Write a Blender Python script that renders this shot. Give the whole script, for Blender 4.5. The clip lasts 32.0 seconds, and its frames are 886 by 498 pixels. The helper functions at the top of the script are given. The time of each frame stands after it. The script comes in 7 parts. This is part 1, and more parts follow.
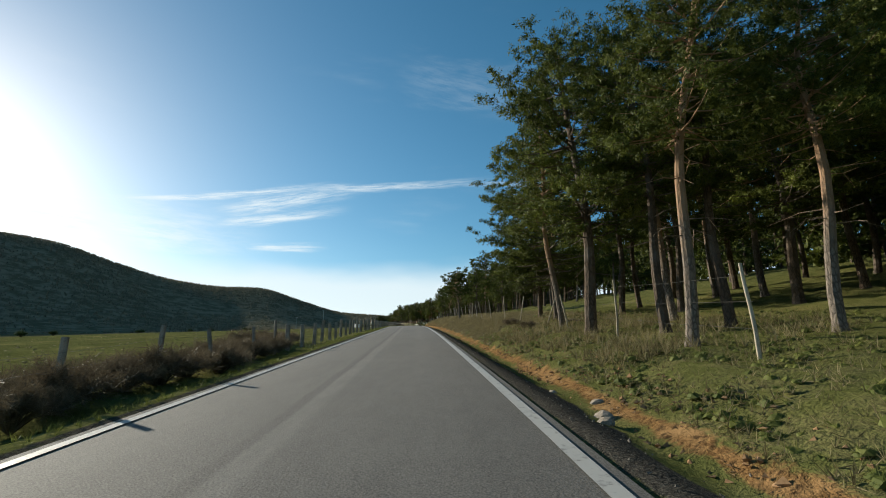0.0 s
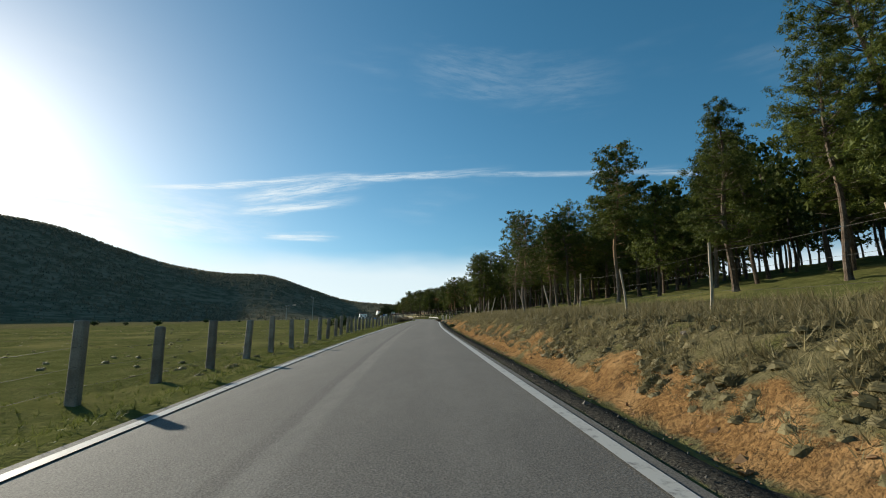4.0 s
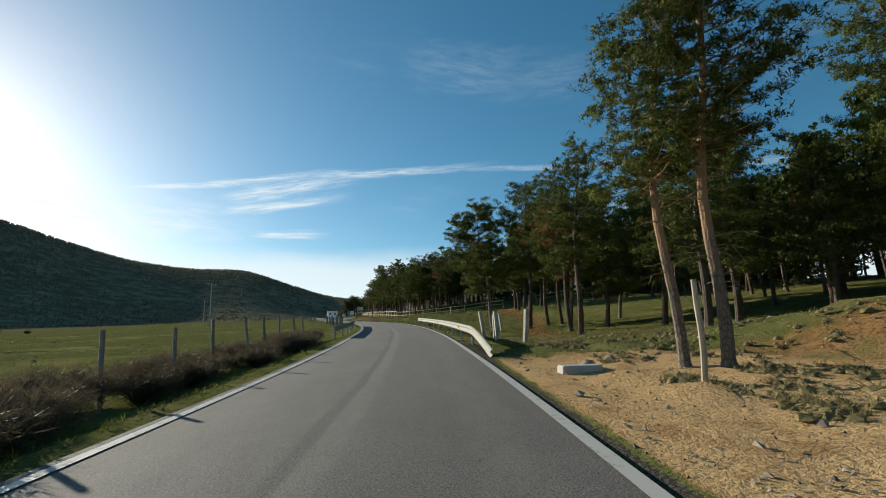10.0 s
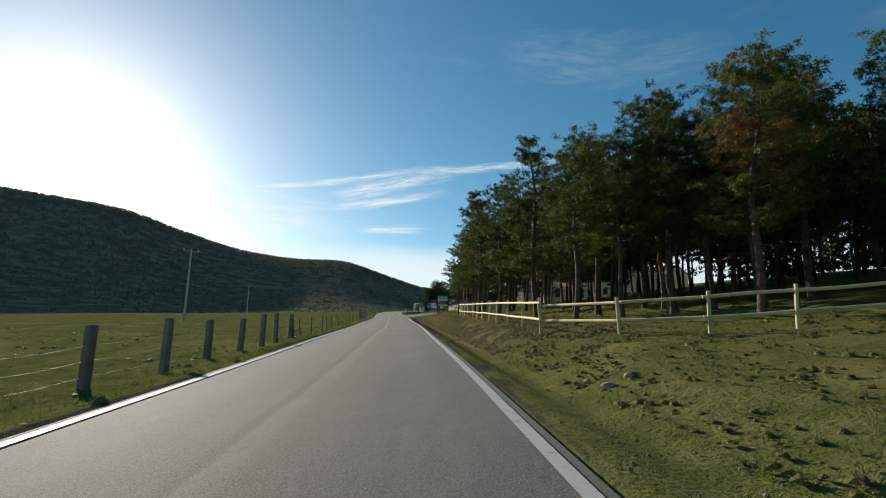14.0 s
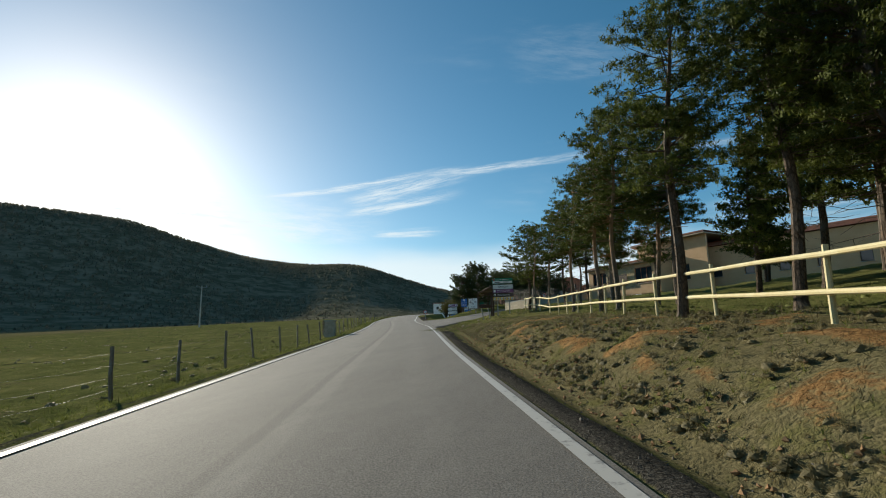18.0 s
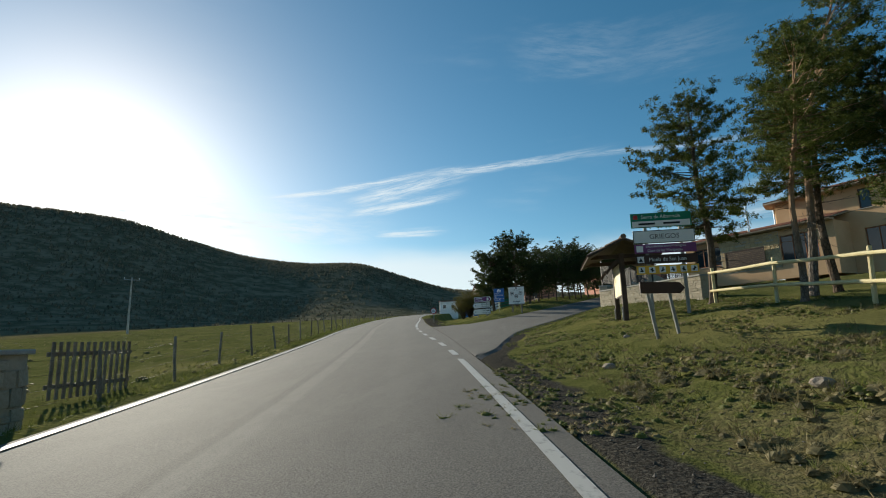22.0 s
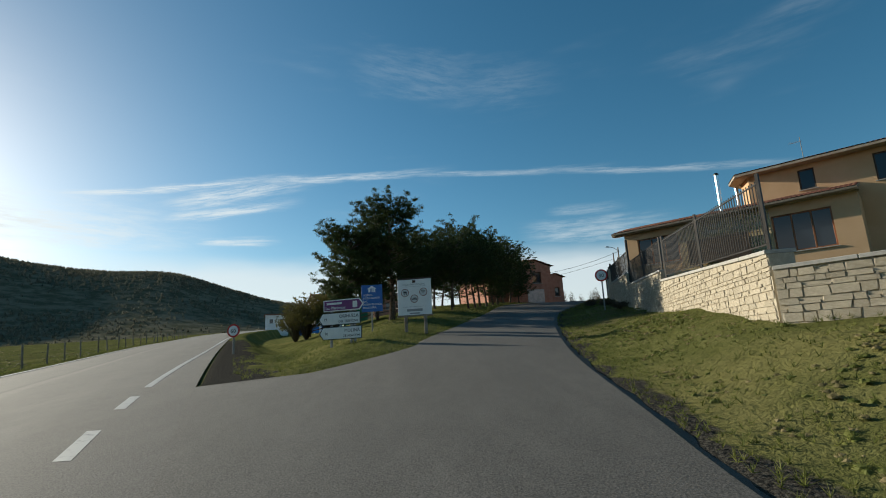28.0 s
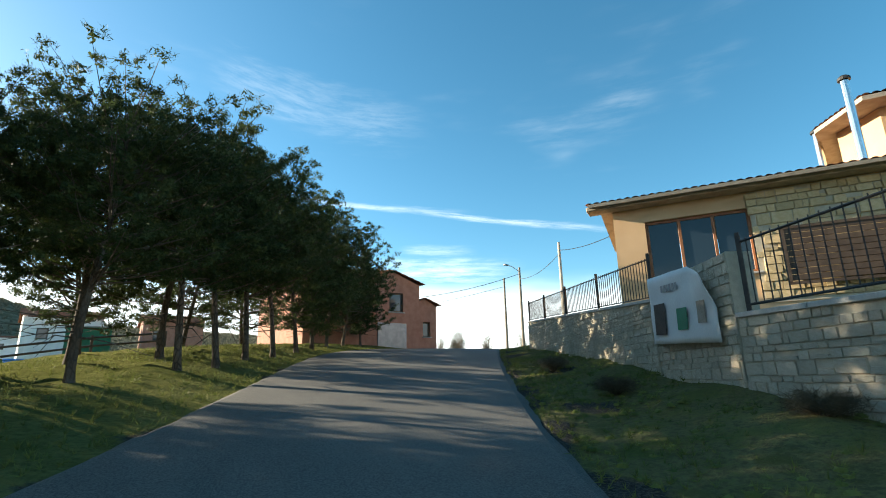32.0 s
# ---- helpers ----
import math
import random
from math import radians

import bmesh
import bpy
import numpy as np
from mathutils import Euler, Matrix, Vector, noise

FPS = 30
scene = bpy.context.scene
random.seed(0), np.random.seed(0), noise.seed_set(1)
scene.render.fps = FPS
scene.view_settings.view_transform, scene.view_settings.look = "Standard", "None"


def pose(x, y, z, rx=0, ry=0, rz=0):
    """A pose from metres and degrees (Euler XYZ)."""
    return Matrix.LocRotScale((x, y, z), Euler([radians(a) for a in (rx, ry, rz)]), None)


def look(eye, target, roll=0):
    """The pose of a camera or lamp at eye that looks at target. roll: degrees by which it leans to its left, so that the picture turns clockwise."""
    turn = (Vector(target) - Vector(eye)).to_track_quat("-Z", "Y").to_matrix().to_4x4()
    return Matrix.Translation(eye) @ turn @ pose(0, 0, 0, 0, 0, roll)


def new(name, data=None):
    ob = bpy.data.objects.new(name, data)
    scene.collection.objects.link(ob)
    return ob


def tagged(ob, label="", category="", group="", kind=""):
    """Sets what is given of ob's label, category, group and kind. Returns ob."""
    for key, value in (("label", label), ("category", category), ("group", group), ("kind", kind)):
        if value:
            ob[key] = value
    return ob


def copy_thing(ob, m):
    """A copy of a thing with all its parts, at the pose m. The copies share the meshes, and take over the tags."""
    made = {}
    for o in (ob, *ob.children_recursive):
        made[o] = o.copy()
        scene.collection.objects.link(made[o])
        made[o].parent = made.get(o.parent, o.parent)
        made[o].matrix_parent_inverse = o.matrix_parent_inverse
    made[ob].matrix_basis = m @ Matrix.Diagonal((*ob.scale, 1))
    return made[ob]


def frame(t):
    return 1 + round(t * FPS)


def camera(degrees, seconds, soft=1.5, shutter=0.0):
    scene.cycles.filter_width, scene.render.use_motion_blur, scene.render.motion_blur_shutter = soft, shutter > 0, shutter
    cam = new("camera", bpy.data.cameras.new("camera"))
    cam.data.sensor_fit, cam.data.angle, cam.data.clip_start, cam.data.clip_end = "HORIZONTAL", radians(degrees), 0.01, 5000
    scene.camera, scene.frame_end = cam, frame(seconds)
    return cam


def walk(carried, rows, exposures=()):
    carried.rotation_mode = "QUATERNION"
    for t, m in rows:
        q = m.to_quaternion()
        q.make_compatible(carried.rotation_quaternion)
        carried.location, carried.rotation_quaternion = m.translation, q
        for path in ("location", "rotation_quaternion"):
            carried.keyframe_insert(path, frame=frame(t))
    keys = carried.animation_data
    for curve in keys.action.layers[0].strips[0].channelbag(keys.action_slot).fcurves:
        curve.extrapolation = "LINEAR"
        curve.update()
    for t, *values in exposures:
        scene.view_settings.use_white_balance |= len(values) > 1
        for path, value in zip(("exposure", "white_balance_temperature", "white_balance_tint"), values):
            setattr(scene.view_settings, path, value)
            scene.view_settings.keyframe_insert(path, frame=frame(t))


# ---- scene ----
cam = camera(83.08, 32.0, 1.0)
# the drive: seconds, place, then yaw, pitch and roll in degrees
PATH = [
    (0.0, 1.050, 0.000, 1.280, 1.20, 12.42, 0.67),
    (0.5, 0.533, 7.617, 1.940, 1.34, 12.11, 0.70),
    (1.0, -0.033, 15.409, 2.610, 1.72, 12.28, 0.86),
    (1.5, -0.671, 23.371, 3.289, 2.20, 12.24, 0.58),
    (2.0, -1.372, 31.499, 3.970, 2.43, 12.06, 0.48),
    (2.5, -2.100, 39.784, 4.647, 2.38, 11.85, 0.22),
    (3.0, -2.845, 48.211, 5.317, 2.49, 11.65, 0.02),
    (3.5, -3.586, 56.757, 5.975, 2.18, 11.40, 0.04),
    (4.0, -4.340, 65.393, 6.620, 2.56, 11.28, 0.05),
    (4.5, -5.127, 74.088, 7.252, 2.54, 11.14, 0.07),
    (5.0, -5.882, 82.821, 7.872, 2.11, 10.97, 0.09),
    (5.5, -6.541, 91.578, 8.482, 1.25, 10.72, 0.13),
    (6.0, -7.130, 100.347, 9.087, 1.20, 10.89, -0.33),
    (6.5, -7.695, 109.134, 9.692, 0.93, 10.94, -0.32),
    (7.0, -8.232, 117.960, 10.296, 0.80, 11.10, -0.11),
    (7.5, -8.774, 126.849, 10.893, 0.94, 10.69, 0.29),
    (8.0, -9.336, 135.816, 11.481, 1.00, 10.53, 0.72),
    (8.5, -9.901, 144.863, 12.062, 0.92, 10.48, 0.70),
    (9.0, -10.491, 153.971, 12.636, 1.25, 10.40, 0.64),
    (9.5, -11.137, 163.100, 13.204, 1.62, 10.43, 0.71),
    (10.0, -11.819, 172.200, 13.770, 1.72, 10.74, 1.27),
    (10.5, -12.524, 181.209, 14.330, 2.01, 10.47, 1.11),
    (11.0, -13.316, 190.057, 14.883, 2.99, 10.60, 1.24),
    (11.5, -14.241, 198.682, 15.428, 4.02, 10.61, 0.29),
    (12.0, -15.303, 207.036, 15.961, 5.26, 10.95, -0.77),
    (12.5, -16.515, 215.084, 16.477, 6.66, 10.78, -1.60),
    (13.0, -17.895, 222.806, 16.967, 8.40, 10.76, -2.26),
    (13.5, -19.485, 230.204, 17.427, 10.67, 10.37, -1.96),
    (14.0, -21.297, 237.299, 17.852, 12.78, 10.16, -1.06),
    (14.5, -23.292, 244.121, 18.247, 14.61, 10.16, 0.30),
    (15.0, -25.331, 250.712, 18.614, 14.54, 10.18, 0.37),
    (15.5, -27.307, 257.085, 18.960, 14.67, 10.19, 0.33),
    (16.0, -29.232, 263.207, 19.286, 15.00, 10.19, 0.23),
    (16.5, -31.111, 269.034, 19.596, 15.53, 10.18, 0.06),
    (17.0, -32.914, 274.533, 19.890, 15.53, 10.19, 0.72),
    (17.5, -34.584, 279.680, 20.167, 15.18, 10.16, 1.12),
    (18.0, -36.102, 284.449, 20.427, 14.89, 10.37, 1.10),
    (18.5, -37.476, 288.832, 20.670, 14.65, 10.37, 0.98),
    (19.0, -38.727, 292.848, 20.896, 14.74, 10.48, 0.93),
    (19.5, -39.890, 296.552, 21.106, 14.90, 10.19, 0.89),
    (20.0, -40.993, 300.024, 21.304, 15.11, 10.21, 0.85),
    (20.5, -42.060, 303.342, 21.494, 15.29, 10.14, 1.01),
    (21.0, -43.098, 306.546, 21.680, 15.39, 10.18, 1.28),
    (21.5, -44.098, 309.621, 21.861, 15.42, 10.12, 1.52),
    (22.0, -45.041, 312.522, 22.037, 15.34, 10.32, 1.45),
    (22.5, -45.903, 315.191, 22.202, 15.21, 10.36, 1.41),
    (23.0, -46.672, 317.578, 22.353, 15.25, 10.46, 1.34),
    (23.5, -47.337, 319.636, 22.485, 15.37, 10.45, 1.37),
    (24.0, -47.896, 321.347, 22.597, 15.57, 10.45, 1.09),
    (24.5, -48.355, 322.750, 22.689, 15.44, 10.47, 0.99),
    (25.0, -48.715, 323.942, 22.770, 12.70, 10.76, 1.23),
    (25.5, -48.998, 325.059, 22.846, 10.49, 10.93, 1.50),
    (26.0, -49.253, 326.239, 22.927, 8.80, 11.02, 1.76),
    (26.5, -49.517, 327.617, 23.024, 7.74, 11.08, 1.98),
    (27.0, -49.776, 329.312, 23.144, 4.73, 11.05, 2.00),
    (27.5, -49.969, 331.399, 23.293, 0.98, 10.97, 2.72),
    (28.0, -50.026, 333.880, 23.474, -3.29, 11.16, 2.99),
    (28.5, -49.877, 336.659, 23.687, -7.91, 11.36, 2.81),
    (29.0, -49.501, 339.575, 23.927, -11.97, 12.13, 1.85),
    (29.5, -48.962, 342.492, 24.186, -14.21, 12.23, 0.68),
    (30.0, -48.321, 345.358, 24.463, -16.24, 13.07, 0.04),
    (30.5, -47.580, 348.208, 24.761, -18.14, 13.83, -0.33),
    (31.0, -46.737, 351.120, 25.086, -19.35, 13.80, -0.27),
    (31.5, -45.797, 354.162, 25.442, -20.19, 14.54, 0.21),
    (32.0, -44.759, 357.362, 25.827, -20.95, 14.45, 1.13),
]


SKY, SUN, CLOUD = 0.088, 5.0, (7.6, 7.9, 8.2, 1)
# streaks of cirrus: bearing and height of one end, of the other, half thickness, strength
WISPS = [(37, 15.2, 13.5, 19.5, 0.36, 0.85), (20, 18.6, -5, 20.2, 0.4, 0.6), (2, 20.0, -24, 18.6, 0.3, 0.34), (-15, 19.3, -44, 15.0, 0.32, 0.34),
         (27, 15.4, 10.5, 19.2, 0.8, 0.75), (27.2, 14.0, 12.4, 16.8, 0.55, 0.8), (23.4, 12.0, 14.4, 12.3, 0.45, 0.75), (60, 13.6, 22, 12.6, 2.2, 1.0),
         (-16, 14.4, -25, 14.0, 0.5, 0.25), (-13, 11.9, -30, 11.8, 1.4, 0.4), (7, 32.2, -12, 28, 2.2, 0.1), (-2, 29, -20, 28.5, 2.4, 0.08)]


EXPOSURES = [(0.0, 0.52, 6500, 4), (8.0, 0.46, 6500, 4), (12.0, 0.46, 6500, 4), (22.0, 0.42, 6500, 4), (27.0, 0.27, 6500, 4), (28.0, 0.3, 6500, 4), (29.0, 0.68, 6600, 4), (30.0, 0.95, 6850, 5), (31.0, 1.45, 7100, 5), (32.0, 1.68, 6950, 5)]
walk(cam, [(t, pose(x, y, z, 90 + p, r, w)) for t, x, y, z, w, p, r in PATH], EXPOSURES)

# ---------------------------------------------------------------- sky and sun
SUN_AZ, SUN_EL = 51.3, 17.2  # degrees left of +y, and up
world = bpy.data.worlds.new("sky")
scene.world = world
world.use_nodes = True


class Net:
    """A small builder of node trees."""

    def __init__(self, tree):
        self.tree = tree
        tree.nodes.clear()

    def add(self, kind, ins=None, **props):
        n = self.tree.nodes.new(kind)
        for k, v in props.items():
            if k == "operation":
                n.operation = v
            elif k == "data_type":
                n.data_type = v
            elif k == "blend_type":
                n.blend_type = v
            elif k == "noise_dimensions":
                n.noise_dimensions = v
            elif k == "feature":
                n.feature = v
            elif k == "attribute_name":
                n.attribute_name = v
            elif k == "clamp":
                n.use_clamp = v
        for k, v in (ins or {}).items():
            if isinstance(v, bpy.types.NodeSocket):
                self.tree.links.new(v, n.inputs[k])
            else:
                n.inputs[k].default_value = v
        return n

    def math(self, op, a, b=0.0, c=0.0, clamp=False):
        return self.add("ShaderNodeMath", {0: a, 1: b, 2: c}, operation=op, clamp=clamp).outputs[0]

    def ramp(self, fac, a, b, lo=0.0, hi=1.0):
        n = self.add("ShaderNodeMapRange", {0: fac, 1: a, 2: b, 3: lo, 4: hi})
        n.interpolation_type = "SMOOTHSTEP"
        return n.outputs[0]

    def mix(self, fac, a, b):
        n = self.add("ShaderNodeMix", data_type="RGBA")
        for k, v in ((0, fac), (6, a), (7, b)):
            if isinstance(v, bpy.types.NodeSocket):
                self.tree.links.new(v, n.inputs[k])
            else:
                n.inputs[k].default_value = v if k == 0 else (*v, 1) if len(v) == 3 else v
        return n.outputs[2]

    def noise(self, vec, scale, detail=3.0, rough=0.55):
        return self.add("ShaderNodeTexNoise", {"Vector": vec, "Scale": scale, "Detail": detail, "Roughness": rough}).outputs[0]

    def scaled(self, vec, s, turn=0.0):
        return self.add("ShaderNodeMapping", {0: vec, 2: (0, 0, turn), 3: s}).outputs[0]


net = Net(world.node_tree)
sky = net.tree.nodes.new("ShaderNodeTexSky")
sky.sky_type = "NISHITA"
sky.sun_disc = False
sky.sun_elevation = radians(SUN_EL)
sky.sun_rotation = radians(-SUN_AZ)
sky.altitude, sky.air_density, sky.dust_density, sky.ozone_density = 1500, 1.0, 1.6, 2.2
way = net.add("ShaderNodeTexCoord").outputs["Generated"]
xyz = net.add("ShaderNodeSeparateXYZ", {0: way})
az = net.math("DEGREES", net.math("ARCTAN2", net.math("MULTIPLY", xyz.outputs[0], -1.0), xyz.outputs[1]))
el = net.math("DEGREES", net.math("ARCSINE", xyz.outputs[2]))
flat = net.add("ShaderNodeCombineXYZ", {0: az, 1: el, 2: 0.0}).outputs[0]
fine = net.noise(net.scaled(flat, (0.10, 0.55, 1)), 1.0, 6, 0.6)
broad = net.noise(net.scaled(flat, (0.03, 0.09, 1)), 1.0, 4, 0.55)


def wisp(a0, e0, a1, e1, thick, strength):
    """A streak of cirrus from one bearing and height to another."""
    la, le = a1 - a0, e1 - e0
    n2 = la * la + le * le
    t = net.math("DIVIDE", net.math("ADD", net.math("MULTIPLY", net.math("SUBTRACT", az, a0), la), net.math("MULTIPLY", net.math("SUBTRACT", el, e0), le)), n2)
    d = net.math("DIVIDE", net.math("SUBTRACT", net.math("MULTIPLY", net.math("SUBTRACT", az, a0), le), net.math("MULTIPLY", net.math("SUBTRACT", el, e0), la)), math.sqrt(n2))
    # fibres that run along the streak, and ragged edges
    lay = net.add("ShaderNodeCombineXYZ", {0: net.math("MULTIPLY", t, math.sqrt(n2) * 0.16), 1: net.math("MULTIPLY", d, 1.5 / math.sqrt(thick)), 2: a0})
    fibre = net.noise(lay.outputs[0], 1.7, 7, 0.68)
    d = net.math("ADD", d, net.math("MULTIPLY", net.math("SUBTRACT", fine, 0.5), thick * 3.0))
    across = net.ramp(net.math("ABSOLUTE", d), thick * 1.5, 0.0)
    along = net.math("MULTIPLY", net.ramp(t, -0.05, 0.3), net.ramp(t, 1.08, 0.55))
    body = net.math("MULTIPLY", net.math("MULTIPLY", across, along), net.ramp(fibre, 0.3, 0.66, 0.12, 1.0))
    return net.math("MULTIPLY", body, strength)


cover = None
for spec in WISPS:
    w = wisp(*spec)
    cover = w if cover is None else net.math("MAXIMUM", cover, w)
# the bank of cloud low over the land, and thin veils higher up
low = net.math("MULTIPLY", net.ramp(net.math("ADD", el, net.math("MULTIPLY", net.math("SUBTRACT", broad, 0.5), 7.0)), 11.5, 8.0), 0.72)
veil = net.math("MULTIPLY", net.math("MULTIPLY", net.ramp(broad, 0.52, 0.8), net.ramp(fine, 0.35, 0.75)), net.ramp(el, 46.0, 20.0, 0.0, 0.28))
cover = net.math("MAXIMUM", net.math("MAXIMUM", cover, low), veil)
deep_sky = net.add("ShaderNodeHueSaturation", {"Saturation": 1.24, "Hue": 0.484, "Color": sky.outputs[0]}).outputs[0]
tone = net.mix(cover, deep_sky, CLOUD)
back = net.add("ShaderNodeBackground", {0: tone, 1: SKY})
net.tree.links.new(back.outputs[0], net.add("ShaderNodeOutputWorld").inputs[0])

lamp = bpy.data.lights.new("sun", "SUN")
lamp.energy, lamp.angle, lamp.color = SUN, radians(0.6), (1.0, 0.9, 0.76)
sun_ob = new("sun", lamp)
a_, e_ = radians(SUN_AZ), radians(SUN_EL)
sun_ob.matrix_world = look((-math.sin(a_) * 300, math.cos(a_) * 300, 300 * math.tan(e_)), (0, 0, 0))


# ---------------------------------------------------------------- materials
def material(name, rough=0.8, metal=0.0, spec=0.3):
    m = bpy.data.materials.new(name)
    m.use_nodes = True
    n = Net(m.node_tree)
    b = n.add("ShaderNodeBsdfPrincipled", {"Roughness": rough, "Metallic": metal, "Specular IOR Level": spec})
    n.tree.links.new(b.outputs[0], n.add("ShaderNodeOutputMaterial").inputs[0])
    n.bsdf = b
    n.place = n.add("ShaderNodeTexCoord").outputs["Object"]
    n.world = n.add("ShaderNodeNewGeometry").outputs["Position"]
    return m, n


def finish(n, color, bump=None, strength=0.3, dist=0.02, rough=None):
    n.tree.links.new(color, n.bsdf.inputs["Base Color"])
    if bump is not None:
        k = n.add("ShaderNodeBump", {"Height": bump, "Strength": strength, "Distance": dist})
        n.tree.links.new(k.outputs[0], n.bsdf.inputs["Normal"])
    if rough is not None:
        n.tree.links.new(rough, n.bsdf.inputs["Roughness"])


def simple(name, a, b, scale=3.0, fine=40.0, rough=0.7, metal=0.0, bump=0.25, dist=0.01, spec=0.3, vary=0.0):
    """Two tones, mixed at two scales, with fine relief."""
    m, n = material(name, rough, metal, spec)
    big, small = n.noise(n.place, scale, 4), n.noise(n.place, fine, 3)
    mixf = n.math("ADD", n.math("MULTIPLY", big, 0.65), n.math("MULTIPLY", small, 0.35))
    col = n.mix(n.ramp(mixf, 0.35, 0.65), a, b)
    if vary:
        r = n.add("ShaderNodeObjectInfo").outputs["Random"]
        col = n.mix(n.math("MULTIPLY", r, vary), col, tuple(c * 0.45 for c in a))
    finish(n, col, small, bump, dist)
    return m


def asphalt(name, a, b, seam=False):
    m, n = material(name, 0.88, 0, 0.28)
    grit = n.noise(n.world, 55.0, 4, 0.8)
    stain = n.noise(n.scaled(n.world, (0.9, 0.12, 1)), 0.9, 5)
    patch = n.noise(n.world, 0.22, 3)
    col = n.mix(n.ramp(stain, 0.35, 0.68), a, b)
    col = n.mix(n.math("MULTIPLY", n.ramp(patch, 0.45, 0.7), 0.35), col, tuple(c * 0.72 for c in a))
    if seam:
        lane = n.add("ShaderNodeUVMap")
        lane.uv_map = "lane"
        uu = n.add("ShaderNodeSeparateXYZ", {0: lane.outputs[0]}).outputs[0]
        drift = n.math("ADD", uu, n.math("MULTIPLY", n.math("SUBTRACT", n.noise(n.world, 0.35, 4), 0.5), 0.16))
        pale = n.ramp(n.math("ABSOLUTE", n.math("SUBTRACT", drift, 0.2)), 0.22, 0.08)
        dark = n.ramp(n.math("ABSOLUTE", n.math("ADD", drift, 0.03)), 0.13, 0.04)
        tyre = n.math("MAXIMUM", n.ramp(n.math("ABSOLUTE", n.math("SUBTRACT", drift, 1.9)), 0.5, 0.1), n.ramp(n.math("ABSOLUTE", n.math("ADD", drift, 1.4)), 0.6, 0.1))
        col = n.mix(n.math("MULTIPLY", tyre, 0.4), col, tuple(c * 1.25 for c in b))
        col = n.mix(n.math("MULTIPLY", pale, 0.65), col, tuple(c * 1.5 for c in b))
        col = n.mix(n.math("MULTIPLY", dark, 0.75), col, tuple(c * 0.5 for c in a))
    crack = n.noise(n.scaled(n.world, (1.0, 0.3, 1)), 3.5, 6, 0.75)
    col = n.mix(n.math("MULTIPLY", n.ramp(crack, 0.38, 0.62), 0.35), col, tuple(c * 0.6 for c in a))
    col = n.mix(n.math("MULTIPLY", n.ramp(grit, 0.42, 0.62), 0.55), col, tuple(c * 1.75 for c in b))
    col = n.mix(n.math("MULTIPLY", n.ramp(grit, 0.5, 0.34), 0.55), col, tuple(c * 0.4 for c in a))
    stones = n.add("ShaderNodeTexVoronoi", {"Vector": n.world, "Scale": 45.0})
    col = n.mix(n.math("MULTIPLY", n.ramp(stones.outputs["Distance"], 0.22, 0.1), 0.25), col, (0.2, 0.19, 0.175))
    finish(n, col, n.math("ADD", grit, stones.outputs["Distance"]), 0.35, 0.006)
    return m


def painted(name, tone):
    m, n = material(name, 0.6)
    worn = n.noise(n.world, 6.0, 5, 0.7)
    finish(n, n.mix(n.ramp(worn, 0.52, 0.72), tone, (0.2, 0.19, 0.18)), n.noise(n.world, 80.0), 0.2, 0.004)
    return m


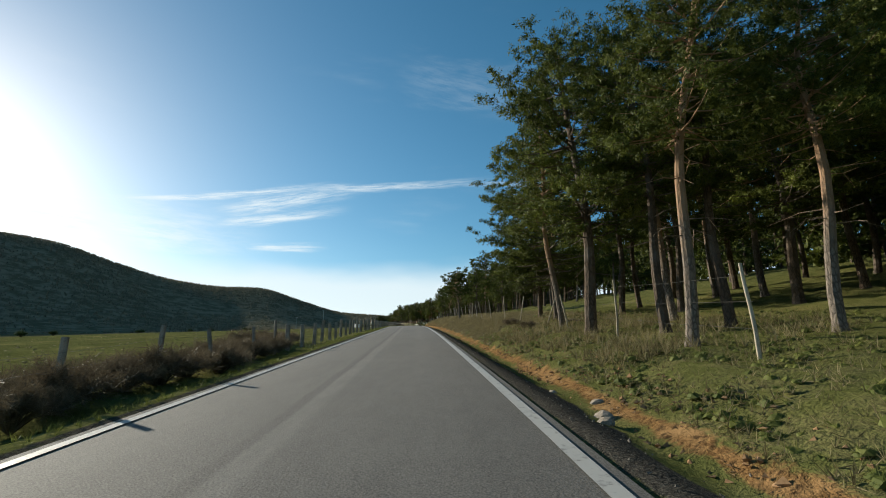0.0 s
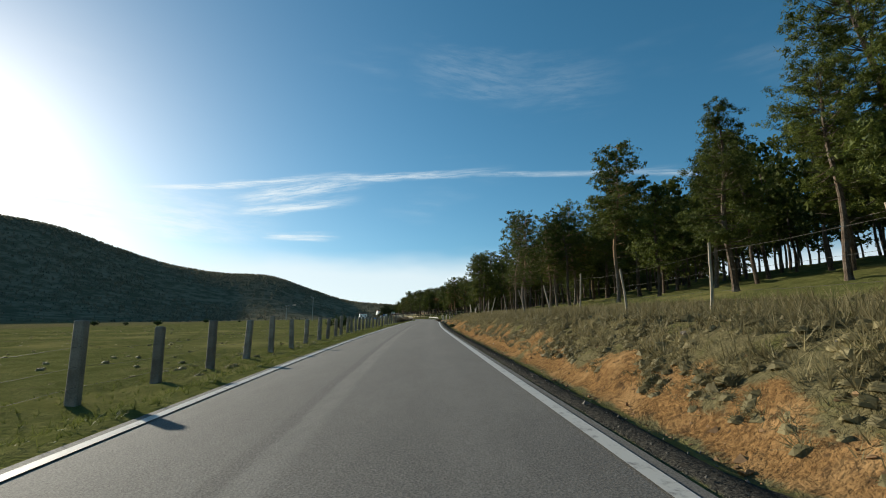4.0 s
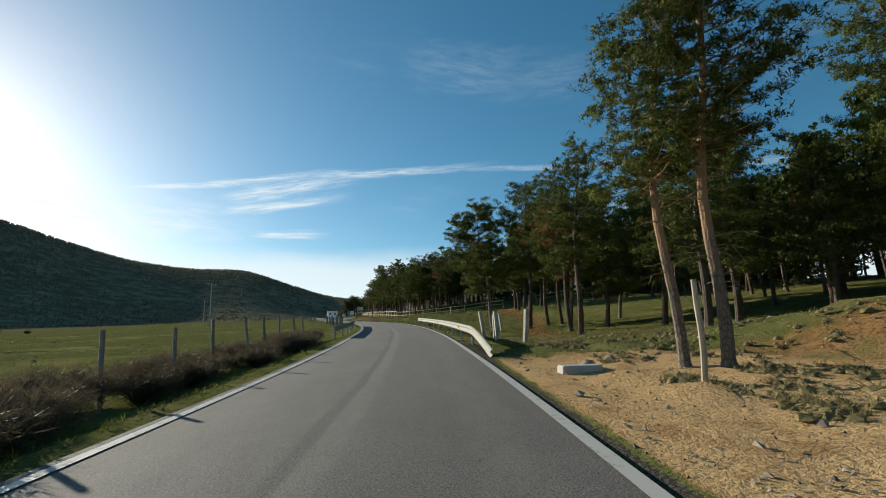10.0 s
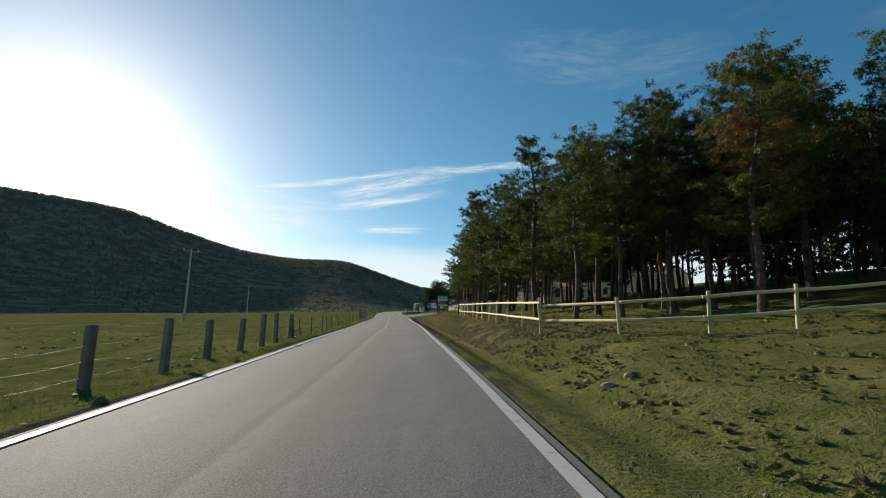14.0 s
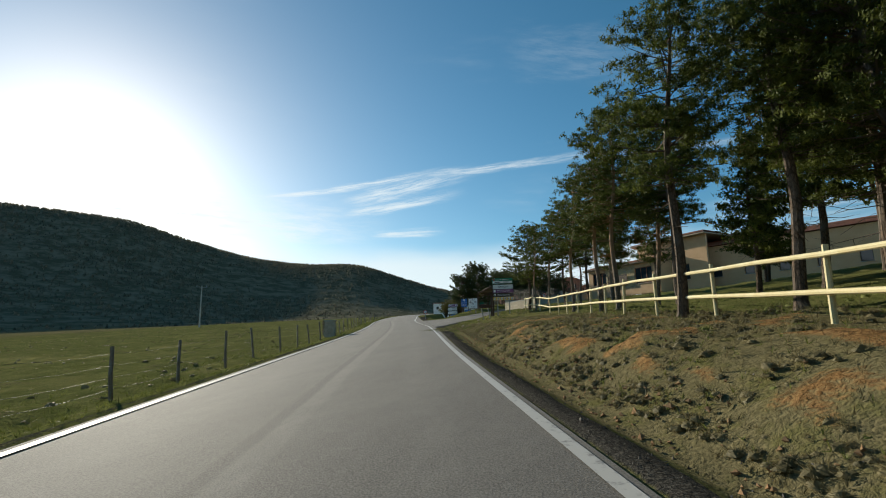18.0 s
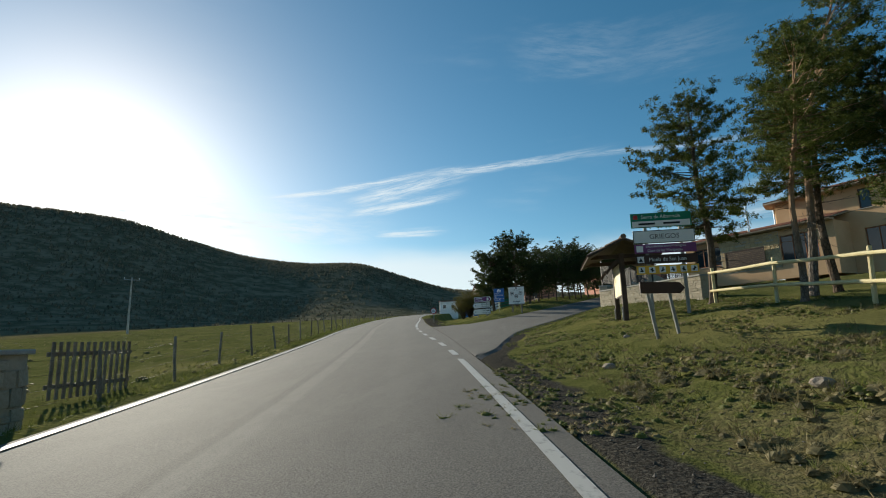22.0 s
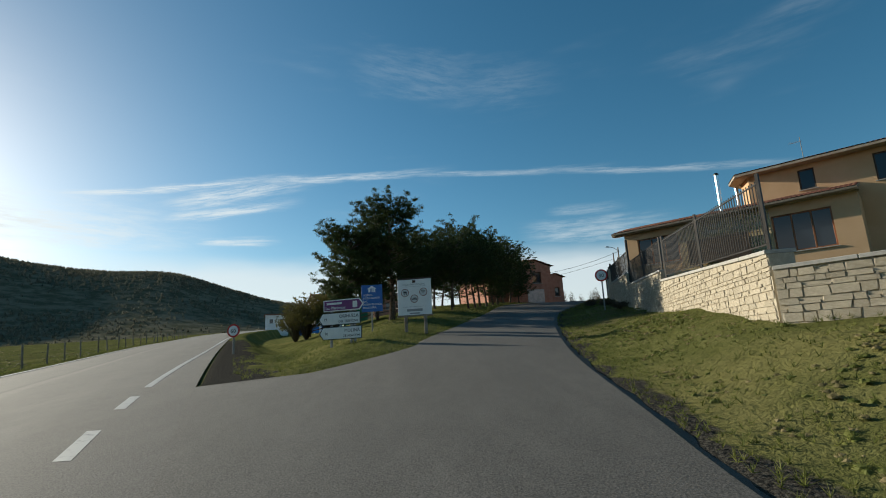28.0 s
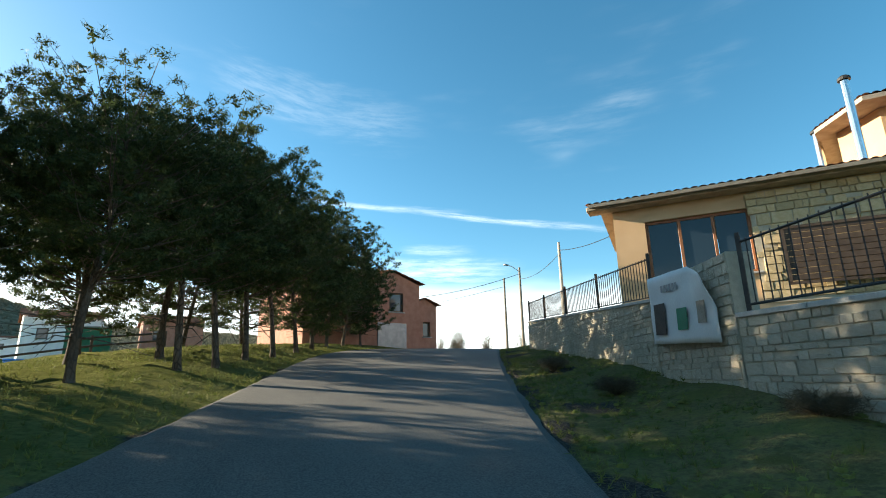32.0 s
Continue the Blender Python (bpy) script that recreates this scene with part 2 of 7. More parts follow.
def ground_material():
    """Turf, dry grass, bare earth, sand and gravel, laid out by three masks on the sheet."""
    m, n = material("turf", 1.0, 0, 0.0)
    mask = n.add("ShaderNodeVertexColor")
    mask.layer_name = "cover"
    rgb = n.add("ShaderNodeSeparateColor", {0: mask.outputs[0]})
    big, mid, small = n.noise(n.world, 0.16, 4), n.noise(n.world, 1.3, 5, 0.65), n.noise(n.world, 14.0, 4, 0.7)
    edge = n.math("SUBTRACT", n.math("ADD", n.math("MULTIPLY", mid, 0.6), n.math("MULTIPLY", small, 0.4)), 0.5)
    green = n.mix(n.ramp(mid, 0.35, 0.65), (0.105, 0.112, 0.034), (0.16, 0.156, 0.058))
    green = n.mix(n.ramp(small, 0.4, 0.75), green, (0.08, 0.086, 0.03))
    green = n.mix(n.ramp(big, 0.5, 0.75), green, (0.22, 0.195, 0.075))
    dry = n.mix(n.ramp(small, 0.35, 0.7), (0.175, 0.148, 0.078), (0.1, 0.088, 0.044))
    dry = n.mix(n.ramp(mid, 0.5, 0.7), dry, (0.115, 0.11, 0.04))
    soil = n.mix(n.ramp(small, 0.35, 0.65), (0.29, 0.165, 0.068), (0.14, 0.077, 0.032))
    soil = n.mix(n.ramp(mid, 0.45, 0.7), soil, (0.34, 0.205, 0.092))
    soil = n.mix(n.ramp(n.noise(n.world, 5.0, 4, 0.7), 0.52, 0.66), soil, (0.1, 0.06, 0.03))
    pale = n.mix(n.ramp(small, 0.35, 0.7), (0.56, 0.38, 0.19), (0.42, 0.265, 0.125))
    pale = n.mix(n.ramp(mid, 0.5, 0.7), pale, (0.36, 0.22, 0.1))
    soil = n.mix(mask.outputs[1], pale, soil)
    gravel = n.mix(n.ramp(n.noise(n.world, 30.0, 3, 0.8), 0.4, 0.65), (0.036, 0.033, 0.028), (0.1, 0.092, 0.078))
    col = n.mix(n.ramp(n.math("ADD", rgb.outputs[1], n.math("MULTIPLY", edge, 1.1)), 0.4, 0.62), green, dry)
    col = n.mix(n.ramp(n.math("ADD", rgb.outputs[0], n.math("MULTIPLY", edge, 1.1)), 0.4, 0.6), col, soil)
    col = n.mix(n.ramp(n.math("ADD", rgb.outputs[2], n.math("MULTIPLY", edge, 0.6)), 0.4, 0.6), col, gravel)
    # the scrub on the far hill, its colour lightened to stand in for haze
    scrub = n.mix(n.ramp(n.noise(n.world, 0.05, 5, 0.7), 0.4, 0.62), (0.1, 0.096, 0.06), (0.2, 0.175, 0.12))
    far = n.add("ShaderNodeVertexColor")
    far.layer_name = "far"
    col = n.mix(n.math("MULTIPLY", far.outputs[0], 1.0), col, scrub)
    finish(n, col, n.math("ADD", small, n.math("MULTIPLY", mid, 1.5)), 0.8, 0.08)
    return m


def bark(name, a, b, upper=None):
    m, n = material(name, 0.9, 0, 0.15)
    plates = n.add("ShaderNodeTexVoronoi", {"Vector": n.scaled(n.place, (10, 10, 4.2)), "Scale": 1.0}, feature="DISTANCE_TO_EDGE").outputs[0]
    moss = n.noise(n.place, 1.2, 4)
    col = n.mix(n.ramp(plates, 0.02, 0.2), tuple(c * 0.35 for c in a), a)
    col = n.mix(n.ramp(moss, 0.45, 0.65), col, b)
    r = n.add("ShaderNodeObjectInfo").outputs["Random"]
    col = n.mix(n.math("MULTIPLY", r, 0.5), col, tuple(c * 0.5 for c in b))
    flakes = n.noise(n.place, 38.0, 4, 0.7)
    col = n.mix(n.ramp(flakes, 0.45, 0.7), col, tuple(c * 0.55 for c in a))
    if upper:
        # thin flaking orange bark on the higher trunk
        high = n.add("ShaderNodeSeparateXYZ", {0: n.place}).outputs[2]
        high = n.math("ADD", high, n.math("MULTIPLY", moss, 2.5))
        col = n.mix(n.math("MULTIPLY", n.ramp(high, 3.6, 6.4), n.ramp(flakes, 0.75, 0.4, 0.3, 1.0)), col, upper)
    finish(n, col, n.math("ADD", plates, n.math("MULTIPLY", flakes, 0.5)), 0.8, 0.03)
    return m


def needles(name, a, b, rust=None):
    m, n = material(name, 0.65, 0, 0.15)
    r = n.add("ShaderNodeNewGeometry").outputs["Random Per Island"]
    o = n.add("ShaderNodeObjectInfo").outputs["Random"]
    col = n.mix(r, a, b)
    col = n.mix(n.ramp(n.noise(n.place, 0.7, 2), 0.5, 0.75), col, tuple(c * 1.35 for c in b))
    col = n.mix(n.math("MULTIPLY", o, 0.45), col, tuple(c * 0.6 for c in a))
    n.tree.links.new(col, n.bsdf.inputs["Base Color"])
    glow = n.add("ShaderNodeBsdfTranslucent", {0: col})
    both = n.add("ShaderNodeMixShader", {0: 0.3, 1: n.bsdf.outputs[0], 2: glow.outputs[0]})
    out = [k for k in n.tree.nodes if k.bl_idname == "ShaderNodeOutputMaterial"][0]
    n.tree.links.new(both.outputs[0], out.inputs[0])
    return m


ASPHALT = asphalt("asphalt", (0.108, 0.099, 0.088), (0.138, 0.127, 0.111), True)
ASPHALT_SIDE = asphalt("village_asphalt", (0.088, 0.082, 0.073), (0.118, 0.109, 0.096))
LINE = painted("road_paint", (0.47, 0.455, 0.42))
TURF = ground_material()
BARK = bark("pine_bark", (0.15, 0.105, 0.072), (0.17, 0.145, 0.12))
BARK_PALE = bark("pale_bark", (0.25, 0.21, 0.175), (0.21, 0.165, 0.125), (0.33, 0.205, 0.12))
PINE = needles("pine_needles", (0.03, 0.048, 0.01), (0.145, 0.165, 0.033))
CEDAR = needles("cypress_needles", (0.03, 0.048, 0.017), (0.085, 0.105, 0.032))
# oak scrub tone, made paler and greyer to imitate haze over the hill
HAZY_WOOD = needles("distant_oak_scrub", (0.12, 0.118, 0.08), (0.25, 0.22, 0.155))
RUST = needles("dead_needles", (0.17, 0.085, 0.03), (0.28, 0.15, 0.05))
TUFT = needles("dry_tufts", (0.15, 0.13, 0.055), (0.32, 0.26, 0.13))
HEATH = needles("brown_tufts", (0.115, 0.098, 0.045), (0.28, 0.235, 0.12))
BLADE = needles("grass_blades", (0.095, 0.118, 0.026), (0.205, 0.215, 0.056))
LEAF = needles("olive_leaves", (0.1, 0.1, 0.03), (0.22, 0.19, 0.06))
SCRUB = needles("bare_scrub", (0.085, 0.067, 0.043), (0.17, 0.135, 0.085))
GALV = simple("galvanised_steel", (0.25, 0.245, 0.22), (0.33, 0.32, 0.29), 2, 25, 0.78, 0.05)
WIRE = simple("rusty_wire", (0.05, 0.047, 0.043), (0.09, 0.08, 0.07), 3, 30, 0.7, 0.2)
SOIL = simple("earth_clods", (0.2, 0.115, 0.055), (0.33, 0.2, 0.1), 3, 30, 1.0)
GRAVEL = simple("dark_gravel", (0.045, 0.042, 0.038), (0.16, 0.145, 0.125), 4, 30, 0.95)
GALV_DARK = simple("dull_steel", (0.25, 0.26, 0.27), (0.36, 0.36, 0.36), 3, 30, 0.5, 0.6)
CONCRETE = simple("weathered_concrete", (0.36, 0.33, 0.28), (0.5, 0.46, 0.4), 4, 60, 0.9)
OLD_WOOD = simple("weathered_wood", (0.2, 0.16, 0.12), (0.36, 0.31, 0.25), 3, 50, 0.9, vary=0.5)
PALE_WOOD = simple("peeled_pine", (0.6, 0.5, 0.26), (0.7, 0.62, 0.38), 3, 40, 0.75, vary=0.25)
PALE_POST = simple("bleached_wood", (0.34, 0.28, 0.2), (0.5, 0.43, 0.33), 3, 50, 0.9, vary=0.4)
DARK_WOOD = simple("dark_stained_wood", (0.05, 0.032, 0.022), (0.09, 0.06, 0.04), 4, 50, 0.6)
RENDER_ = simple("ochre_render", (0.56, 0.36, 0.2), (0.62, 0.41, 0.24), 0.8, 40, 0.92, bump=0.15)
BRICK = simple("red_brick", (0.33, 0.15, 0.1), (0.42, 0.21, 0.145), 2.5, 30, 0.9)
WHITEWASH = simple("whitewash", (0.68, 0.67, 0.64), (0.8, 0.79, 0.76), 1.2, 30, 0.9)
STONE = simple("cut_sandstone", (0.46, 0.39, 0.285), (0.58, 0.51, 0.395), 5, 45, 0.92, bump=0.6, dist=0.02, vary=0.34)
MORTAR = simple("pale_mortar", (0.38, 0.33, 0.25), (0.48, 0.42, 0.32), 8, 70, 0.95)
CLAD = simple("stone_cladding", (0.52, 0.38, 0.2), (0.64, 0.5, 0.3), 4, 40, 0.92, bump=0.4, dist=0.02, vary=0.35)
TILE = simple("clay_roof_tiles", (0.22, 0.085, 0.05), (0.36, 0.16, 0.1), 2.0, 25, 0.85, vary=0.3)
# grey-brown shelter tiles, with the shade on them put into the colour
SHADE_TILE = simple("lichened_roof_tiles", (0.12, 0.08, 0.06), (0.2, 0.15, 0.115), 2.0, 25, 0.9, vary=0.3)
FASCIA = simple("eave_boards", (0.3, 0.24, 0.18), (0.42, 0.35, 0.27), 3, 40, 0.8)
FRAME = simple("varnished_wood", (0.2, 0.075, 0.03), (0.32, 0.13, 0.055), 5, 60, 0.45)
IRON = simple("dark_iron_paint", (0.028, 0.026, 0.025), (0.055, 0.048, 0.042), 6, 60, 0.5, 0.3)
STAINLESS = simple("stainless_flue", (0.62, 0.62, 0.62), (0.75, 0.75, 0.74), 2, 30, 0.22, 1.0)
COPING = simple("grey_coping", (0.36, 0.34, 0.31), (0.47, 0.45, 0.41), 4, 40, 0.9)
BLACK = simple("black_paint", (0.02, 0.02, 0.02), (0.035, 0.035, 0.035), 5, 40, 0.5)
WHITE = simple("sign_white", (0.74, 0.74, 0.72), (0.8, 0.8, 0.78), 3, 40, 0.4)
GREY_SIGN = simple("faded_white_sheet", (0.55, 0.56, 0.55), (0.66, 0.66, 0.64), 1.5, 30, 0.5)
GREEN_SIGN = simple("sign_green", (0.01, 0.17, 0.09), (0.018, 0.21, 0.12), 3, 40, 0.4)
PURPLE = simple("sign_purple", (0.17, 0.045, 0.15), (0.21, 0.065, 0.19), 3, 40, 0.4)
BROWN = simple("sign_brown", (0.05, 0.026, 0.018), (0.065, 0.035, 0.025), 3, 40, 0.4)
MAROON = simple("sign_maroon", (0.2, 0.07, 0.05), (0.25, 0.09, 0.07), 3, 40, 0.5)
YELLOW = simple("sign_yellow", (0.74, 0.41, 0.04), (0.8, 0.47, 0.06), 3, 40, 0.4)
BLUE = simple("sign_blue", (0.018, 0.1, 0.34), (0.03, 0.13, 0.4), 3, 40, 0.4)
RED = simple("sign_red", (0.5, 0.03, 0.025), (0.56, 0.05, 0.04), 3, 40, 0.4)
ORANGE = simple("orange_reflector", (0.7, 0.33, 0.03), (0.75, 0.4, 0.05), 3, 40, 0.35)
PAPER = simple("yellowed_map_sheet", (0.7, 0.6, 0.36), (0.82, 0.76, 0.58), 2.0, 25, 0.6)
FIR_GREEN = simple("dark_green_sheeting", (0.01, 0.09, 0.045), (0.016, 0.12, 0.06), 2, 30, 0.6)
TARP = simple("blue_plastic", (0.02, 0.16, 0.5), (0.04, 0.24, 0.65), 2, 20, 0.4)
ROCK = simple("pale_rock", (0.24, 0.19, 0.14), (0.42, 0.36, 0.29), 6, 40, 0.9, vary=0.4)


def pane():
    m, n = material("window_glass", 0.04, 0.0, 0.5)
    n.bsdf.inputs["Base Color"].default_value = (0.02, 0.03, 0.04, 1)
    n.bsdf.inputs["Coat Weight"].default_value = 0.15
    return m


GLASS = pane()


# ---------------------------------------------------------------- lie of the land
# the main road's centre line: y, x, z (it climbs all the way)
ROAD_Y = [-400, -60, -20, 0, 20, 40, 60, 80, 107, 142, 160, 187, 200, 213.7, 229.5, 245, 262, 281, 299, 324, 335, 345, 355, 371, 393, 420, 450, 520, 700, 2600]
ROAD_X = [9, 3.6, 1.0, -0.1, -1.45, -2.95, -4.6, -6.5, -8.75, -10.95, -12.15, -14.0, -15.35, -17.25, -20.5, -24.9, -30.2, -36.1, -42.1, -50.1, -53.9, -57.6, -61.1, -66.4, -73.6, -81.3, -87.2, -101, -134, -470]
ROAD_Z = [-12, -4.4, -1.75, 0.0, 1.71, 3.38, 4.98, 6.45, 8.25, 10.6, 11.75, 13.4, 14.25, 15.1, 16.1, 17.0, 17.95, 18.95, 19.95, 21.45, 22.19, 22.88, 23.5, 24.55, 25.82, 27.5, 29.3, 33.0, 38.0, 60.0]
HALF = 2.68  # from the centre line to the middle of an edge line

# the side road into the village: y, x, z
SIDE_Y = [318, 330, 340, 345, 351, 356, 361, 367, 372, 379, 390, 405, 430, 520]
SIDE_X = [-53.5, -51.6, -50.2, -49.2, -47.7, -46.4, -44.9, -42.9, -40.9, -37.2, -30.5, -19.0, 4, 90]
SIDE_Z = [21.0, 21.9, 22.69, 23.14, 23.8, 24.38, 24.97, 25.66, 26.25, 27.0, 27.75, 28.1, 28.2, 28.4]


def curve(xs, ys):
    """A smooth curve through the knots (monotone cubic)."""
    xs, ys = np.array(xs, float), np.array(ys, float)
    h, d = np.diff(xs), np.diff(ys) / np.diff(xs)
    m = np.concatenate(([d[0]], (d[:-1] * h[1:] + d[1:] * h[:-1]) / (h[1:] + h[:-1]), [d[-1]]))

    def at(x):
        x = np.clip(np.asarray(x, float), xs[0], xs[-1])
        i = np.clip(np.searchsorted(xs, x) - 1, 0, len(h) - 1)
        t = (x - xs[i]) / h[i]
        return ((1 + 2 * t) * (1 - t) ** 2 * ys[i] + t * (1 - t) ** 2 * h[i] * m[i]
                + t * t * (3 - 2 * t) * ys[i + 1] + t * t * (t - 1) * h[i] * m[i + 1])
    return at


road_x, road_z = curve(ROAD_Y, ROAD_X), curve(ROAD_Y, ROAD_Z)
half_left = curve([-60, 255, 270, 283, 300, 325, 345, 600], [2.68, 2.72, 2.9, 3.12, 3.14, 3.4, 3.45, 3.4])  # the road widens towards the junction
seam_u = curve([-60, 100, 150, 197, 230, 283, 300, 325, 600], [-0.54, -0.54, -0.3, -0.05, -0.35, -0.56, -0.67, -1.1, -1.1])  # the joint between the two strips of asphalt
side_x, side_z = curve(SIDE_Y, SIDE_X), curve(SIDE_Y, SIDE_Z)


def road_cos(y):
    return 1 / np.sqrt(1 + ((road_x(np.asarray(y) + 1.0) - road_x(np.asarray(y) - 1.0)) / 2) ** 2)


def side_cos(y):
    return 1 / np.sqrt(1 + ((side_x(np.asarray(y) + 1.0) - side_x(np.asarray(y) - 1.0)) / 2) ** 2)


# edges of the lane's asphalt, with the mouth of the junction
lane_left = curve([346, 348.2, 351.3, 356.2, 360, 364, 367.2, 379, 390, 405, 520], [-52.5, -50.4, -49.5, -48.0, -46.85, -45.65, -44.8, -41.0, -33.6, -22, 87])
lane_right = curve([325.5, 328, 331, 334, 336, 340, 345, 352.3, 357, 362.3, 365.4, 378, 390, 405, 520], [-47.9, -47.7, -47.85, -47.95, -47.95, -47.35, -46.45, -44.75, -43.45, -41.65, -40.3, -34.2, -27.6, -16, 93])


def lane_edges(y):
    """x of the lane's left and right edge at y."""
    verge = road_x(y) + (HALF + 0.09) / road_cos(y)
    return np.where(y < 346, np.minimum(verge, -52.5 + 0 * y) * (y >= 344) + verge * (y < 344), np.maximum(lane_left(y), verge)), np.maximum(lane_right(y), verge)


def step(a, b, x):
    t = np.clip((x - a) / (b - a), 0, 1)
    return t * t * (3 - 2 * t)


# right-hand bank along the main road: y, height of the bank, rise beyond it, where the rise ends
BANK_Y = [-400, 0, 20, 45, 60, 100, 135, 149, 156, 176, 186, 215, 235, 255, 290, 306, 318, 330, 2600]
BANK_H = [0.4, 0.35, 0.5, 0.85, 1.0, 1.0, 0.9, 0.85, 0.05, 0.05, 0.1, 0.0, 0.15, 0.45, 0.75, 0.7, 0.45, 0.2, 0.2]
BANK_S = [0.1, 0.1, 0.1, 0.1, 0.09, 0.09, 0.09, 0.08, 0.03, 0.035, 0.05, 0.06, 0.07, 0.09, 0.09, 0.095, 0.1, 0.1, 0.05]
bank_h = curve(BANK_Y, BANK_H)
bank_s = curve(BANK_Y, BANK_S)

# the ridge across the valley: bearing to the left of north, and how high it stands, in degrees
RIDGE_A = [-180, -60, -35, -15, 0, 9, 15, 19.2, 23.7, 29.7, 35.3, 40.6, 45.4, 51.6, 62, 80, 110, 180]
RIDGE_E = [0, 0, 0.6, 3.2, 4.3, 4.8, 5.3, 6.5, 7.8, 7.9, 8.5, 9.8, 11.1, 11.5, 11.4, 10.0, 6, 0]
ridge_e = curve(RIDGE_A, RIDGE_E)
RIDGE_D = 1250.0


def plan(x, y):
    """Metres past the right edge line (e), past the left one (l), from the lane's asphalt (sd), past its middle (v), the blend towards it (w), and from the main road (md)."""
    c = road_cos(y)
    u = (x - road_x(y)) * c
    q = np.clip(y, 325.5, 520)
    left, right = lane_edges(q)
    over = np.maximum(left - x, x - right)
    sd = np.hypot(np.maximum(over, 0) * 0.93, np.where(y < 325.5, 325.5 - y, 0.0))
    v = np.where(x > right, 2.35 + (x - right) * 0.93, np.where(x < left, -2.35 - (left - x) * 0.93, 0.0))
    md = np.maximum(np.abs(u) - HALF, 0)
    w = md ** 2 / (md ** 2 + sd ** 2 + 1e-4) * step(318, 333, y) * (u > 0)
    return u - HALF, -u - half_left(y), sd, v, np.clip(w, 0, 1), md


sand_to = curve([150, 160, 166, 172, 178, 186, 200], [16, 15, 13.2, 10.2, 7.6, 5.0, 4.0])  # where the sand of the clearing ends


def land(x, y):
    """Height of the ground."""
    x, y = np.asarray(x, float), np.asarray(y, float)
    e, l, sd, v, w, md = plan(x, y)
    z0 = road_z(y)
    # right of the main road
    hb, sb = bank_h(y), bank_s(y)
    ditch = -0.28 * np.exp(-((e - 1.15) / 0.45) ** 2) * step(0.1, 0.5, hb) * step(322, 300, y)
    more = 0.07 * step(158, 148, y) + 0.04 * step(184, 192, y) * step(345, 325, y)
    right = ditch + hb * step(1.3, 3.4, e) + sb * np.clip(e - 3, 0, 42) + more * np.clip(e - 12, 0, 30) - 0.2 * np.clip(e - 48, 0, 260)
    # the hollow behind the guard rail
    right = right - 0.55 * step(0.6, 4.0, e) * step(26, 14, e) * step(190, 203, y) * step(246, 226, y)
    # sandy clearing: spoil heaps behind it
    foot = sand_to(np.clip(y, 150, 200))
    right = right + (1.2 * step(foot, foot + 4.5, e) + 1.1 * step(18, 26, e)) * step(156, 163, y) * step(192, 182, y)
    # left of it: verge, then the meadow
    left = -0.22 * step(0.2, 1.6, l) - 0.012 * np.clip(l, 0, 260) + 0.06 * np.exp(-((l - 0.8) / 0.5) ** 2)
    main = z0 + np.where(e > 0, right, 0) + np.where(l > 0, left, 0) - 0.03
    # the side road's own ground: bank on its right, lawn on its left
    zs = z0 + (side_z(np.clip(y, 318, 520)) - z0) * step(0.1, 6.0, e)
    sr = np.maximum(v - 2.35, 0)
    sl = np.maximum(-v - 2.35, 0)
    side = zs - 0.03 + 0.45 * step(0.4, 3.5, sr) + 0.05 * np.clip(sr - 3, 0, 30) + 0.18 * step(0.2, 2.0, sl) + 0.02 * np.clip(sl, 0, 30)
    z = main * (1 - w) + side * w
    # the lawn climbs to the foot of the low wall and to the end of the rail fence
    z = z + 0.07 * np.clip(sr - 2.2, 0, 5) * step(321, 328, y) * step(350, 344, y) + 0.3 * step(0.8, 2.8, sr) * step(334, 340, y) * step(352, 346, y)
    # the hill across the valley
    dx, dy = x + 18.0, y - 223.0
    d, a = np.hypot(dx, dy), np.degrees(np.arctan2(-dx, dy))
    top = 17 + RIDGE_D * np.tan(np.radians(ridge_e(a)))
    far = step(330, RIDGE_D, d) ** 1.35
    hill = z * (1 - step(330, 800, d)) + step(330, 800, d) * 22
    hill = hill + (top - 22) * far * np.exp(-np.clip(d - RIDGE_D, 0, 2000) / 1500)
    return np.where(d > 330, hill, z)


# ---------------------------------------------------------------- helpers for building
def mesh_object(name, verts, faces, mat, parent=None, smooth=False):
    me = bpy.data.meshes.new(name)
    me.from_pydata([tuple(v) for v in verts], [], faces if isinstance(faces, list) else faces.tolist())
    me.materials.append(mat)
    if smooth:
        me.polygons.foreach_set("use_smooth", [True] * len(me.polygons))
    me.update()
    ob = new(name, me)
    ob.parent = parent
    return ob


def part(name, bm, mat, parent=None, label=""):
    me = bpy.data.meshes.new(name)
    bm.to_mesh(me)
    bm.free()
    me.materials.append(mat)
    ob = new(name, me)
    ob.parent = parent
    return tagged(ob, label)


def thing(name, m, label, category, group="", kind=""):
    ob = new(name)
    ob.matrix_basis = m
    ob.empty_display_size = 0.2
    return tagged(ob, label, category, group, kind)


def strip(name, rails, mat, parent=None, kind="", label=""):
    """A ribbon through rows of points (rows x across x 3)."""
    rows, n = rails.shape[0], rails.shape[1]
    idx = np.arange(rows * n).reshape(rows, n)
    f = np.stack([idx[:-1, :-1], idx[:-1, 1:], idx[1:, 1:], idx[1:, :-1]], -1).reshape(-1, 4)
    ob = mesh_object(name, rails.reshape(-1, 3), f, mat, parent, True)
    if kind:
        ob["kind"] = kind
    if label:
        ob["label"] = label
    return ob


def along(y, u, lift=0.0):
    """Points of the main road's surface at y, u metres right of its centre line."""
    y = np.asarray(y, float)
    return np.stack([road_x(y) + u / road_cos(y), y, road_z(y) + lift + 0 * u], -1)


